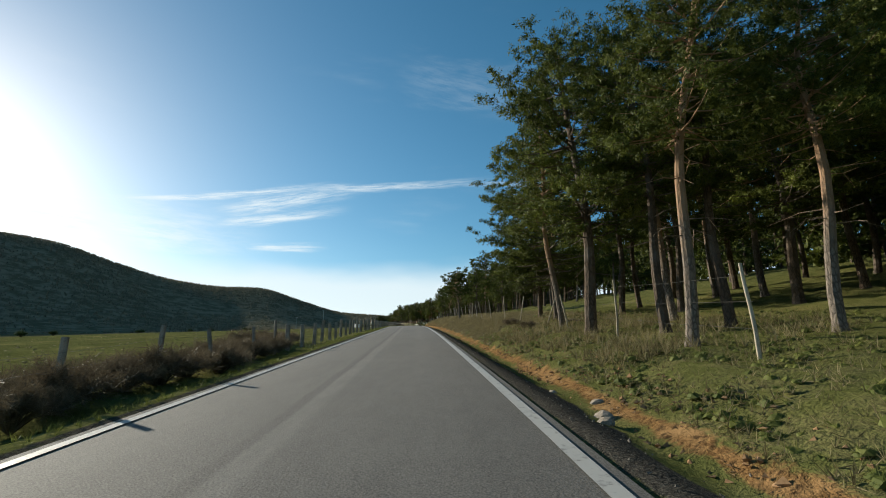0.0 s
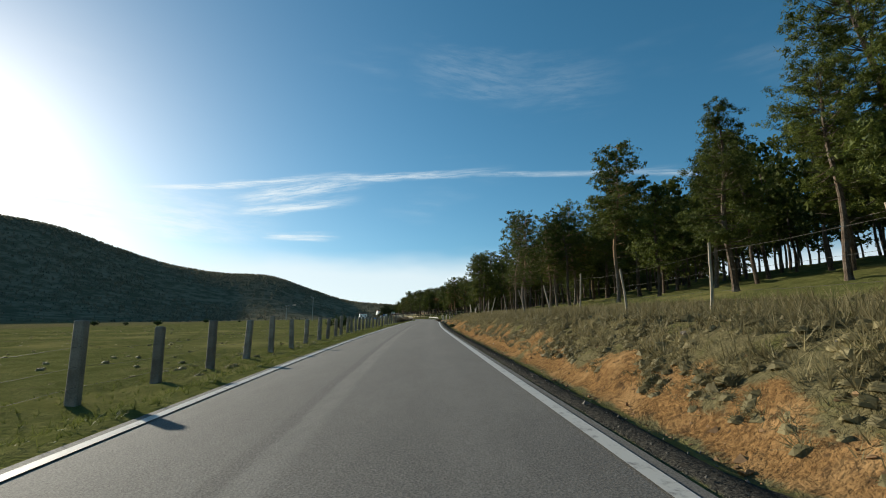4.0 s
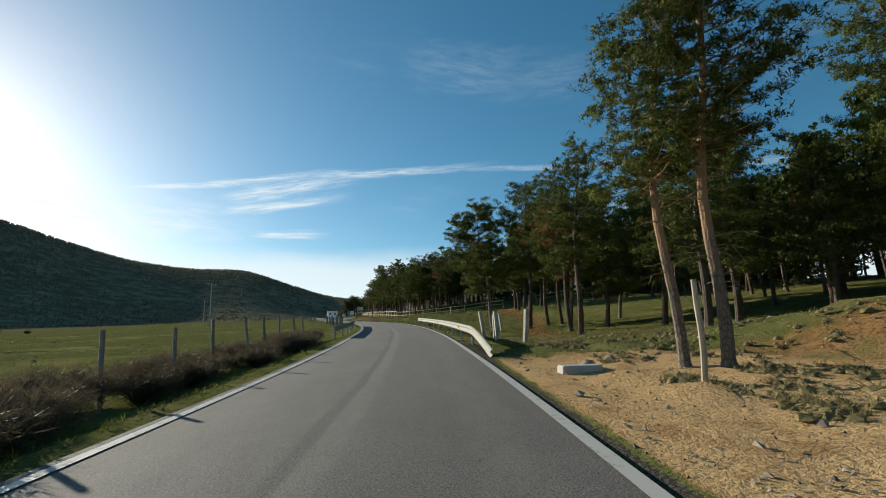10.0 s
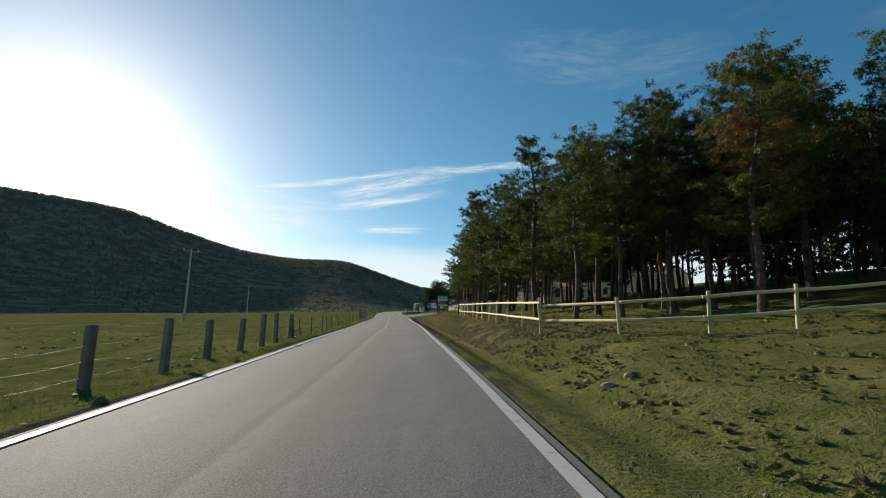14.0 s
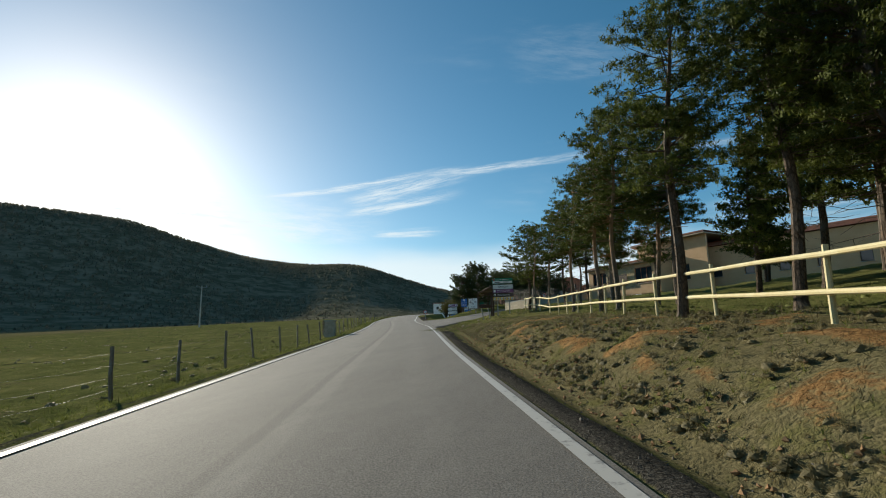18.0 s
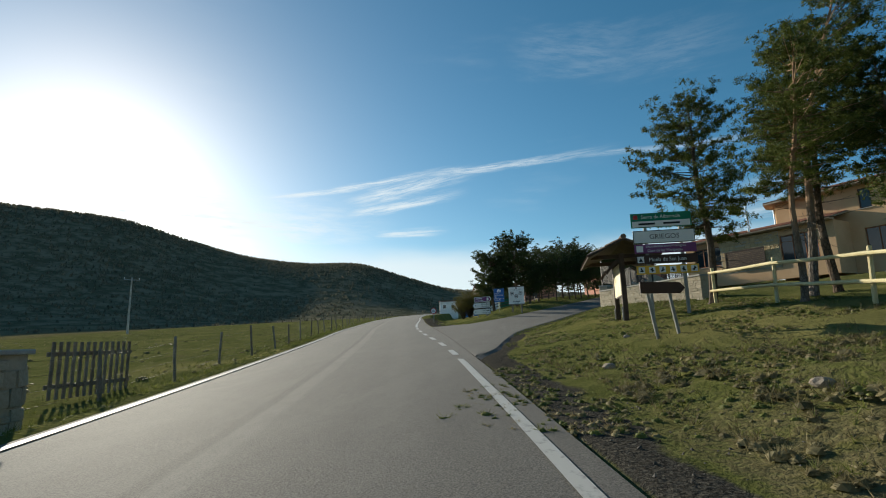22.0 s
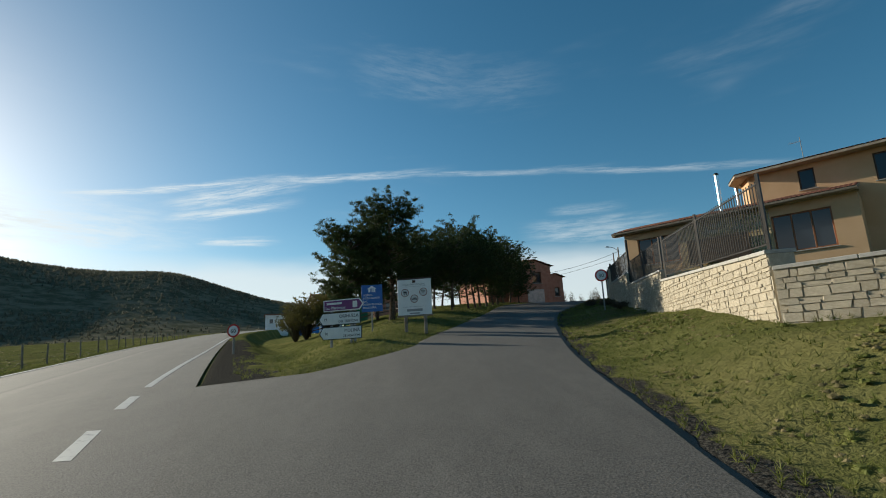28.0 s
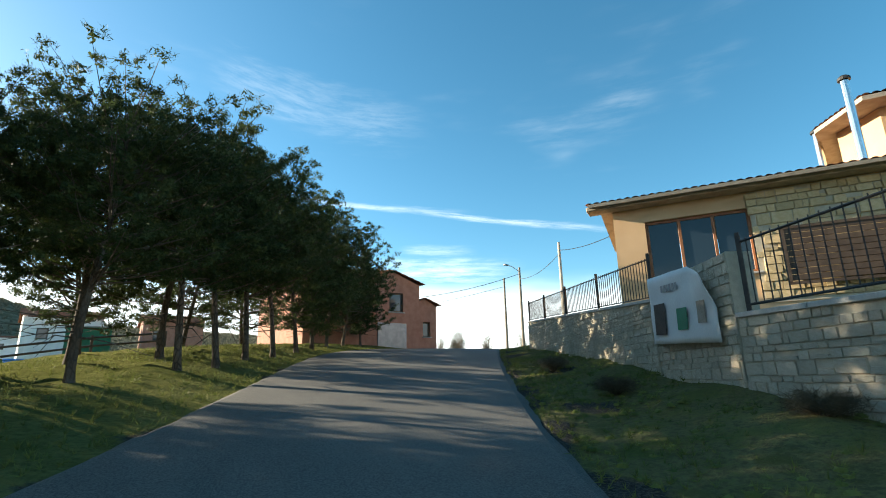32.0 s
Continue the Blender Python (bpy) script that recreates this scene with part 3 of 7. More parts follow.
def box(bm, size, at=(0, 0, 0), turn=None, bevel=0.0):
    """A box with its centre at a point, its edges eased."""
    made = bmesh.ops.create_cube(bm, size=1.0)["verts"]
    bmesh.ops.scale(bm, vec=size, verts=made)
    if bevel:
        edges = list({e for v in made for e in v.link_edges})
        made = bmesh.ops.bevel(bm, geom=edges, offset=bevel, segments=1, affect="EDGES", profile=0.5)["verts"]
    if turn is not None:
        bmesh.ops.rotate(bm, cent=(0, 0, 0), matrix=Euler([radians(a) for a in turn]).to_matrix(), verts=made)
    bmesh.ops.translate(bm, vec=at, verts=made)
    return made


def boxes(*specs):
    bm = bmesh.new()
    for s in specs:
        box(bm, *s)
    return bm


def tube(bm, pts, radii, sides=7, cap=True):
    """A tapered tube through points."""
    pts = [Vector(q) for q in pts]
    rings = []
    for i, q in enumerate(pts):
        d = (pts[min(i + 1, len(pts) - 1)] - pts[max(i - 1, 0)]).normalized()
        a = d.cross(Vector((0.31, 0.95, 0.03))).normalized()
        b = d.cross(a)
        r = radii[i] if hasattr(radii, "__len__") else radii
        rings.append([bm.verts.new(q + (a * math.cos(k * math.tau / sides) + b * math.sin(k * math.tau / sides)) * r) for k in range(sides)])
    for r0, r1 in zip(rings, rings[1:]):
        for k in range(sides):
            bm.faces.new((r0[k], r0[(k + 1) % sides], r1[(k + 1) % sides], r1[k]))
    if cap:
        bm.faces.new(rings[-1])
        bm.faces.new(rings[0][::-1])
    return bm


def blades(rng, centres, count, length, width, lift=0.3, spread=1.0):
    """Many thin triangles round each centre: needles or grass."""
    n = len(centres)
    c = np.repeat(centres, count, 0)
    d = rng.normal(size=(n * count, 3)) * np.array([spread, spread, 0.8])
    d[:, 2] += lift
    d /= np.linalg.norm(d, axis=1, keepdims=True) + 1e-9
    s = np.cross(d, rng.normal(size=d.shape))
    s /= np.linalg.norm(s, axis=1, keepdims=True) + 1e-9
    ln = (length * rng.uniform(0.55, 1.25, n * count))[:, None]
    wd = (width * rng.uniform(0.6, 1.3, n * count))[:, None]
    base = c + d * ln * 0.08
    v = np.stack([base - s * wd, base + s * wd, base + d * ln], 1).reshape(-1, 3)
    return v, np.arange(len(v)).reshape(-1, 3)


# ---------------------------------------------------------------- ground, one sheet to the horizon
def spaced(*runs):
    out = []
    for a, b, s in runs:
        out += list(np.arange(a, b, s))
    return np.array(out)


gy = spaced((-1500, -300, 120), (-300, -60, 20), (-60, -8, 4), (-8, 400, 0.8), (400, 480, 3), (480, 900, 15), (900, 3200, 75))
gu = spaced((-3000, -1600, 120), (-1600, -400, 40), (-400, -90, 10), (-90, -30, 3), (-30, -8, 1.0), (-8, -2.9, 0.4), (-2.9, 2.9, 2.8), (2.9, 8, 0.3),
            (8, 30, 0.8), (30, 75, 2.5), (75, 300, 12), (300, 2200, 90))
Y, U = np.meshgrid(gy, gu, indexing="ij")
X = road_x(Y) + U / road_cos(Y)
Z = land(X, Y)
e_, l_, sd_, v_, w_, md_ = plan(X, Y)
rng = np.random.default_rng(4)
rough = np.array([noise.fractal((a * 0.9, b * 0.9, 0.0), 1.0, 2.0, 3) for a, b in zip(X.ravel(), Y.ravel())]).reshape(X.shape)
off = np.minimum(md_, np.where(Y > 318, sd_, 50.0))
Z = Z + rough * 0.16 * step(0.4, 2.5, off) * (np.abs(U) < 90)
# spill of lumps on the earth banks
earth = step(0.12, 0.4, bank_h(Y)) * step(0.9, 1.4, e_) * step(1.95 + 1.35 * step(58, 84, Y), 1.5 + 0.7 * step(58, 84, Y), e_) * (Y < 190) * (0.8 + 0.2 * step(45, 75, Y)) * (Y > 1)
sand = step(151, 155, Y) * step(189, 184, Y) * step(0.25, 0.5, e_) * step(1.2, -0.6, e_ - sand_to(np.clip(Y, 150, 200)) + rough)
track_e = curve([190, 205, 211, 217, 223, 232, 238, 250, 262], [7.0, 7.2, 8.0, 9.8, 12.0, 14.2, 14.7, 18.0, 24])
track = step(1.7, 0.6, np.abs(e_ - track_e(Y) - rough * 0.8)) * step(194, 200, Y) * step(262, 245, Y)
scab = step(0.1, 0.5, rough) * step(1.2, 2.2, e_) * step(6.5, 4.5, e_) * step(10, 20, Y) * step(152, 148, Y) * 0.2
scab = scab + step(-0.15, 0.35, rough) * step(1.4, 2.4, e_) * step(8.0, 5.5, e_) * step(258, 266, Y) * step(318, 306, Y) * 0.72
lumps = np.array([noise.noise((a * 2.6, b * 2.6, 7.0)) for a, b in zip(X.ravel(), Y.ravel())]).reshape(X.shape)
Z = Z + (np.abs(rough) * 0.25 + lumps * 0.16) * np.maximum(earth, sand * 0.3) - 0.12 * track * (1 + rough)
Z = Z + lumps * 0.3 * step(157, 163, Y) * step(190, 182, Y) * step(-1.0, 1.5, e_ - sand_to(np.clip(Y, 150, 200))) * step(30, 22, e_)
Z = np.where((U < 2.8) & (U > -half_left(Y) - 0.27), Z - 0.12, Z)
Z = np.where((sd_ < 0.06) & (Y > 324), Z - 0.07, Z)
idx = np.arange(X.size).reshape(X.shape)
faces = np.stack([idx[:-1, :-1], idx[:-1, 1:], idx[1:, 1:], idx[1:, :-1]], -1).reshape(-1, 4)
ground = mesh_object("ground", np.stack([X, Y, Z], -1).reshape(-1, 3), faces, TURF, None, True)
tagged(ground, "grassy mountain ground with dry verges, earth banks and a sandy clearing", "ground", "", "structure")
cover = np.zeros((X.size, 4), np.float32)
heap = step(-0.5, 1.0, e_ - sand_to(np.clip(Y, 150, 200)) + rough) * step(6.5, 3.5, e_ - sand_to(np.clip(Y, 150, 200))) * step(157, 163, Y) * step(190, 182, Y)
drier = (0.3 + 0.35 * rough + 0.35 * step(45, 110, l_)) * (l_ > 0.6) + 0.22 * (v_ > 0) * step(344, 352, Y) * step(4.5, 3.0, sd_) + (0.35 + 0.4 * step(28, 50, Y)) * step(0.8, 1.6, e_) * step(9, 4, e_) * (Y < 152) + 0.6 * step(0.6, 1.3, e_) * step(8, 4, e_) * step(250, 262, Y) * step(324, 310, Y) + 0.3 * (e_ > 0) * (0.3 + 0.7 * step(26, 50, Y))
cover[:, 0] = np.clip(0.9 * np.maximum.reduce([earth * step(2.7, 1.5, e_ - rough * 0.9), sand, track, scab, heap * 0.75]), 0, 1).ravel()
cover[:, 1] = np.clip(drier, 0, 1).ravel()
apron = 0.8 - 0.4 * step(188, 200, Y) * step(276, 262, Y) + 0.15 * step(312, 326, Y) + 0.3 * rough
by_lane = step(0.95 - 0.4 * step(332, 344, Y) + 0.5 * rough, 0.2, sd_) * (Y > 322) * (v_ > -0.5)
island = 0.9 * step(0.1, 0.3, e_) * step(2.4, 1.2, e_ + rough) * (Y > 345) * (Y < 380) * (v_ < 0)
strip_ = (1 - sand) * step(0.1, 0.3, e_) * step(apron + 0.3, apron - 0.3, e_) * (Y < 333)
cover[:, 2] = np.maximum.reduce([island, strip_, by_lane * 1.0, 0.6 * step(0.1, 0.2, l_) * step(0.7, 0.4, l_)]).ravel()
cover[:, 3] = (1 - sand).ravel()
ground.data.color_attributes.new("cover", "FLOAT_COLOR", "POINT").data.foreach_set("color", cover.ravel())
D = np.hypot(X + 18, Y - 223)
A = np.degrees(np.arctan2(-(X + 18), Y - 223))
farc = np.ones((X.size, 4), np.float32)
farc[:, :3] = (step(330, 520, D) * np.where(A > -60, 1, 0.6)).ravel()[:, None]
ground.data.color_attributes.new("far", "FLOAT_COLOR", "POINT").data.foreach_set("color", farc.ravel())

# ---------------------------------------------------------------- roads and their lines
ys = spaced((-60, 460, 1.0), (460, 700, 8))
us = np.array([-HALF - 0.22, -1.6, 0.0, 1.6, HALF + 0.1])
camber = np.array([-0.02, 0.0, 0.015, 0.0, -0.02])
across_ = np.repeat(us[None], len(ys), 0)
across_[:, 0] = -half_left(ys) - 0.22
rails = np.stack([along(ys, across_[:, k], c) for k, c in enumerate(camber)], 1)
road = strip("road", rails, ASPHALT, None, "structure", "worn grey asphalt country road climbing gently")
road["category"] = "road"
lay = road.data.uv_layers.new(name="lane")
n_ = np.empty(len(road.data.loops), np.int32)
road.data.loops.foreach_get("vertex_index", n_)
lay.data.foreach_set("uv", np.stack([across_[n_ // 5, n_ % 5] - seam_u(ys[n_ // 5]), ys[n_ // 5] * 0.1], -1).astype(np.float32).ravel())


def ribbon(y0, y1, u, width, lift=0.012, n=0.8):
    yy = np.linspace(y0, y1, max(2, int((y1 - y0) / n)))
    return np.stack([along(yy, u - width / 2, lift - 0.005 * abs(u)), along(yy, u + width / 2, lift - 0.005 * abs(u))], 1)


EDGE = HALF - 0.13
LINES = tagged(new("road_lines"), "worn white edge lines painted on the asphalt", "road marking", "", "structure")
yy = np.linspace(-60, 600, 900)
strip("edge_line", np.stack([along(yy, -half_left(yy) - 0.065, -0.001), along(yy, -half_left(yy) + 0.065, -0.001)], 1), LINE, LINES)
strip("edge_line", ribbon(-60, 162.5, EDGE, 0.17), LINE, LINES)
# across the mouth of the lane the broken line swings a little towards the road's middle
drift = curve([-60, 150, 172, 195, 240, 300, 322, 329, 334, 338, 341, 344, 352, 362, 385, 620], [0.0, 0.08, 0.12, 0.15, 0.02, 0.0, -0.19, -0.29, -0.55, -0.75, -0.82, -0.81, -0.67, -0.35, -0.1, -0.1])


def swung(y0, y1, width, lift=0.012):
    yy = np.linspace(y0, y1, max(2, int((y1 - y0) / 0.6)))
    u = EDGE + drift(yy)
    return np.stack([along(yy, u - width / 2, lift - 0.012), along(yy, u + width / 2, lift - 0.012)], 1)


for yd in (164.2, 167.6):
    strip("dash", swung(yd, yd + 1.4, 0.16), LINE, LINES)
for k in range(6):
    yd = 326.6 + 3.27 * k
    strip("dash", swung(yd, yd + 1.55, 0.18), LINE, LINES)
strip("edge_line", swung(170.5, 325.5, 0.16), LINE, LINES)
strip("edge_line", swung(346.0, 600, 0.16), LINE, LINES)

ys = spaced((325.5, 440, 0.5))
xl, xr = lane_edges(ys)
rails = np.stack([np.stack([xl + (xr - xl) * k, ys, land(xl + (xr - xl) * k, ys) + 0.03 + 0.012 * math.sin(math.pi * k)], -1) for k in np.linspace(0, 1, 9)], 1)
side_road = strip("road_side", rails, ASPHALT_SIDE, None, "structure", "patched grey asphalt lane rising into the village")
side_road["category"] = "road"
# broken, sloping shoulders
rag = 0.5 + 0.3 * np.array([noise.noise((q * 0.9, 3.0, 0.0)) for q in ys])
for col, way_, rows_ in ((0, -1, ys > 346.5), (8, 1, ys > 0)):
    inner = rails[rows_][:, col:col + 1]
    outer = inner.copy()
    outer[:, 0, 0] += way_ * rag[rows_]
    outer[:, 0, 2] -= 0.17
    strip("shoulder", np.concatenate([inner, outer], 1), ASPHALT_SIDE, side_road)


# ---------------------------------------------------------------- trees
def brushes(rng, centres, ways, count, length, width, cone):
    """Thin triangles fanned about a way of growth at each centre."""
    n = len(centres) * count
    c, w = np.repeat(centres, count, 0), np.repeat(ways, count, 0)
    d = w + rng.normal(size=(n, 3)) * cone
    d /= np.linalg.norm(d, axis=1, keepdims=True) + 1e-9
    s = np.cross(d, rng.normal(size=d.shape))
    s /= np.linalg.norm(s, axis=1, keepdims=True) + 1e-9
    ln = (length * rng.uniform(0.6, 1.25, n))[:, None]
    wd = (width * rng.uniform(0.6, 1.3, n))[:, None]
    base = c - w * length * 0.3 + rng.normal(size=(n, 3)) * length * 0.3
    return np.stack([base - s * wd, base + s * wd, base + d * ln], 1).reshape(-1, 3)


def pads(rng, centres, ways, count, length, width):
    """Narrow slivers laid over the outside of each clump, facing the way it grows."""
    n = len(centres) * count
    c, w = np.repeat(centres, count, 0), np.repeat(ways, count, 0)
    face = w + rng.normal(size=(n, 3)) * 0.38
    d = np.cross(face, rng.normal(size=(n, 3)))
    d /= np.linalg.norm(d, axis=1, keepdims=True) + 1e-9
    s = np.cross(face, d)
    s /= np.linalg.norm(s, axis=1, keepdims=True) + 1e-9
    ln = (length * rng.uniform(0.6, 1.3, n))[:, None]
    wd = (width * rng.uniform(0.6, 1.3, n))[:, None]
    base = c - d * ln * 0.45 + rng.normal(size=(n, 3)) * length * 0.25
    return np.stack([base - s * wd, base + s * wd, base + d * ln], 1).reshape(-1, 3)


def pine(name, seed, height, crown_from, spread, trunk_r, needle_mat, bark_mat, label, dead=10, bend=0.5, density=1.0, form=0, rust=0.0, clump=(0.46, 17), fine=(5, 0.13, 0.0085), mass=(2, 0.21, 0.036), limbs=True, steep=0.0, whorl=0.84):
    """A tapered, slightly bent trunk with whorls of limbs that carry pads of needles. form: 0 domed, 1 conical, 2 rounded to the foot, 3 flat and wide."""
    g = np.random.default_rng(seed)
    top = thing(name, Matrix.Identity(4), label, "tree")
    bm = bmesh.new()
    bx, by = g.normal(size=2) * bend
    axis = lambda h: Vector((bx * (h / height) ** 2 + 0.12 * math.sin(h * 0.8 + seed), by * (h / height) ** 2 + 0.12 * math.cos(h * 0.7 + seed), h))
    hs = np.concatenate([[-0.3, 0.0, 0.25], np.linspace(0.08, 0.97, 11) * height])
    tube(bm, [axis(h) for h in hs], [trunk_r * (1.3 if h < 0 else 1.15 if h == 0 else 0.9 * (1 - h / height) ** 0.75 + 0.06) for h in hs], 9)
    tips, ways = [], []
    h = crown_from * height
    while h < height * 0.985:
        f = (h / height - crown_from) / (1 - crown_from)
        if form == 3:
            shape = 0.75 + 0.25 * f if f < 0.4 else (1 - ((f - 0.4) / 0.66) ** 2) ** 0.5
        elif form == 2:
            shape = math.sqrt(max(0.0, 1 - (abs(f - 0.3) / 0.72) ** 2.4))
        elif form == 1:
            shape = (1 - f) ** 0.75
        else:
            shape = math.sin(math.pi * min(1, 0.2 + f * 0.8)) ** 0.6
        for _ in range(int(g.integers(5, 8) * (1.35 if steep else 1.0))):
            a = g.uniform(0, math.tau)
            ln = spread * shape * g.uniform(0.5, 1.18) + 0.25
            rise = g.uniform(-0.22, 0.16) + 0.45 * f + steep
            o = axis(h + g.uniform(-0.25, 0.25))
            d = Vector((math.cos(a), math.sin(a), rise))
            side = Vector((-math.sin(a), math.cos(a), 0))
            bow = lambda t: o + d * ln * t + Vector((0, 0, ln * (-0.16 * t + 0.24 * t * t)))
            if limbs or g.random() < 0.15:
                tube(bm, [bow(0), bow(0.35), bow(0.7), bow(1)], [max(0.018, trunk_r * 0.2 * (1 - f * 0.7)), 0.014 + 0.006 * ln, 0.012, 0.005], 3, False)
            for t in np.linspace(0.36, 1.0, max(2, int(ln * 2.0 * density + 0.5))):
                reach = 0.3 * ln * (1.12 - t) + 0.06
                q = bow(t) + side * g.normal() * reach + Vector((0, 0, g.normal() * 0.09))
                r = clump[0] * g.uniform(0.7, 1.25) * (0.75 + 0.25 * min(1, ln))
                k = clump[1]
                w = g.normal(size=(k, 3)) * np.array([1, 1, 0.8]) + np.array([0.6 * d.x, 0.6 * d.y, 0.55 + steep])
                w /= np.linalg.norm(w, axis=1, keepdims=True)
                tips.append(np.array(q) + w * r * g.uniform(0.25, 1.0, (k, 1)) * np.array([1, 1, 0.62]))
                ways.append(w)
        h += g.uniform(0.4, 0.62) * whorl
    for _ in range(dead):
        hh = g.uniform(0.15, max(0.25, crown_from + 0.12)) * height
        a, ln = g.uniform(0, math.tau), g.uniform(0.6, 1.9) * spread / 2.2
        o = axis(hh)
        m = o + Vector((math.cos(a) * ln * 0.5, math.sin(a) * ln * 0.5, g.uniform(-0.15, 0.1)))
        e = o + Vector((math.cos(a + 0.3) * ln, math.sin(a + 0.3) * ln, g.uniform(-0.5, 0.15)))
        tube(bm, [o, m, e], [0.026, 0.015, 0.006], 3, False)
        tube(bm, [m, m + Vector((math.cos(a - 0.9) * ln * 0.4, math.sin(a - 0.9) * ln * 0.4, g.uniform(-0.3, 0.2)))], [0.012, 0.005], 3, False)
    part("trunk", bm, bark_mat, top)
    tips, ways = np.concatenate(tips), np.concatenate(ways)
    red = np.zeros(len(tips), bool)
    if rust:
        red = (np.sin(tips[:, 0] * 1.7 + seed) + np.sin(tips[:, 2] * 1.1 + seed * 2)) > 2 - 4 * rust
    for on, name_, mat in ((~red, "crown", needle_mat), (red, "dead_foliage", RUST)):
        if on.any():
            v = np.concatenate([brushes(g, tips[on], ways[on], *fine, 0.55), pads(g, tips[on] - ways[on] * 0.05, ways[on], *mass)])
            made = mesh_object(name_, v, np.arange(len(v)).reshape(-1, 3), mat, top)
            if mat is RUST:
                tagged(made, "rust-brown dead needles")
    return top


def set_down(proto, x, y, size, turn, sink=0.0, lean=(0, 0)):
    m = pose(x, y, float(land(x, y)) - sink, lean[0], lean[1], turn) @ Matrix.Scale(size, 4)
    made = copy_thing(proto, m)
    made.matrix_basis = m
    return made


def stand(clump, fine, mass):
    """The five kinds of roadside pine, built finer or coarser."""
    kw = {"clump": clump, "fine": fine, "mass": mass}
    return [pine("pine_tree", 11, 13.0, 0.40, 2.5, 0.21, PINE, BARK, "tall green pine with a bare lower trunk and grey bark", 14, **kw),
            pine("pine_tree", 12, 12.0, 0.30, 2.9, 0.23, PINE, BARK, "broad dark green pine standing in rough grass", 12, 0.9, **kw),
            pine("pine_tree", 13, 14.0, 0.45, 2.4, 0.2, PINE, BARK_PALE, "slender pine with pale bark and a high crown", 16, 0.7, **kw),
            pine("pine_tree", 14, 11.0, 0.24, 2.5, 0.2, PINE, BARK, "bushy green pine at the wood's edge", 8, 0.4, 1.0, 1, **kw),
            pine("pine_tree", 15, 12.5, 0.36, 2.6, 0.21, PINE, BARK, "green pine with patches of rust-brown needles", 12, 0.6, 1.0, 0, 0.36, **kw)]


PINES = stand((0.47, 17), (5, 0.13, 0.0085), (3, 0.17, 0.027))
INNER = stand((0.52, 9), (2, 0.17, 0.016), (2, 0.3, 0.06))
SPARSE = [pine("pine_tree", 21, 11.5, 0.3, 2.2, 0.17, PINE, BARK_PALE, "thin half-bare pine with many dead grey branches", 34, 0.5, 0.62, clump=(0.4, 11)),
          pine("pine_tree", 22, 10.5, 0.4, 2.0, 0.15, PINE, BARK_PALE, "half-dead pine with bare pale branches", 38, 0.6, 0.55, clump=(0.4, 11))]
BROAD = [pine("pine_tree", 23, 11.0, 0.33, 2.9, 0.19, PINE, BARK_PALE, "pine with a pale leaning trunk above the guard rail", 8, 0.3, 1.5, clump=(0.46, 32), fine=(7, 0.11, 0.0055), mass=(3, 0.14, 0.02)),
         pine("pine_tree", 24, 10.5, 0.27, 4.1, 0.2, PINE, BARK, "dark pine with long low boughs beside the road", 14, 0.4, 1.0, clump=(0.48, 24), fine=(5, 0.12, 0.007), mass=(3, 0.15, 0.023)),
         pine("pine_tree", 25, 7.9, 0.53, 3.0, 0.2, PINE, BARK_PALE, "wide flat-topped pine with a pale trunk on the bank", 9, 0.35, 1.05, 3, clump=(0.5, 30), fine=(7, 0.14, 0.008), mass=(3, 0.19, 0.026))]
# plain pines for the depth of the wood
coarse = {"clump": (0.6, 5), "fine": (1, 0.3, 0.03), "mass": (2, 0.48, 0.16), "limbs": False, "whorl": 1.3}
DEEP = [pine("pine_tree", 31, 12.0, 0.36, 2.6, 0.2, PINE, BARK, "", 4, 0.5, 0.6, **coarse),
        pine("pine_tree", 32, 13.0, 0.42, 2.4, 0.2, PINE, BARK, "", 4, 0.7, 0.6, **coarse),
        pine("pine_tree", 33, 11.0, 0.08, 2.5, 0.18, PINE, BARK, "", 2, 0.5, 0.5, 1, **coarse)]


# single trees, stretch by stretch: x, y, kind, size
LOWER_WOOD = [
    (9.3, 10.8, 2, 0.73), (6.3, 11.3, 2, 0.76), (7.1, 14.5, 0, 0.78), (8.9, 14.6, 0, 0.80), (5.75, 16.9, 1, 0.95), (9.3, 19, 2, 0.80),
    (14.7, 19.8, 1, 0.95), (5.8, 22.1, 2, 0.74), (12, 24, 0, 0.85), (10.1, 26.8, 0, 0.85), (6.9, 29, 8, 1.00), (12.7, 31.6, 0, 0.80),
    (6.8, 33.5, 8, 0.80),
]
OPEN_BANK = [
    (1.77, 54.7, 9, 0.61), (20.7, 71.5, 1, 0.90), (14.2, 72.3, 0, 0.91), (4.6, 73.2, 3, 0.75), (31.8, 73.6, 0, 1.38), (14.3, 77.7, 0, 0.74),
    (19.8, 83.9, 5, 1.06), (24.5, 86.8, 0, 1.06), (15.5, 86.9, 3, 0.96), (12.3, 87.5, 0, 0.83), (15.6, 88.1, 1, 1.27), (10.4, 93.5, 3, 0.98),
]
THIN_PINES = [
    (0.3, 112.3, 6, 0.60), (6.2, 116.6, 0, 0.77), (11.5, 117.8, 1, 0.91), (1.8, 118.2, 5, 0.91), (5.2, 118.5, 6, 0.87), (7.3, 118.9, 5, 0.95),
    (2.2, 119.9, 5, 0.84), (2.4, 123.6, 6, 1.08), (12.1, 123.7, 0, 0.96), (5.7, 124.8, 5, 0.95), (6.4, 135.9, 1, 0.92), (10.2, 143.8, 0, 0.95),
    (-1.3, 144, 1, 0.76), (6.6, 144.1, 3, 0.93), (1.4, 144.4, 1, 0.66), (3, 145.8, 2, 0.49), (-1.9, 146, 0, 0.70), (2.2, 149.2, 1, 0.89),
]
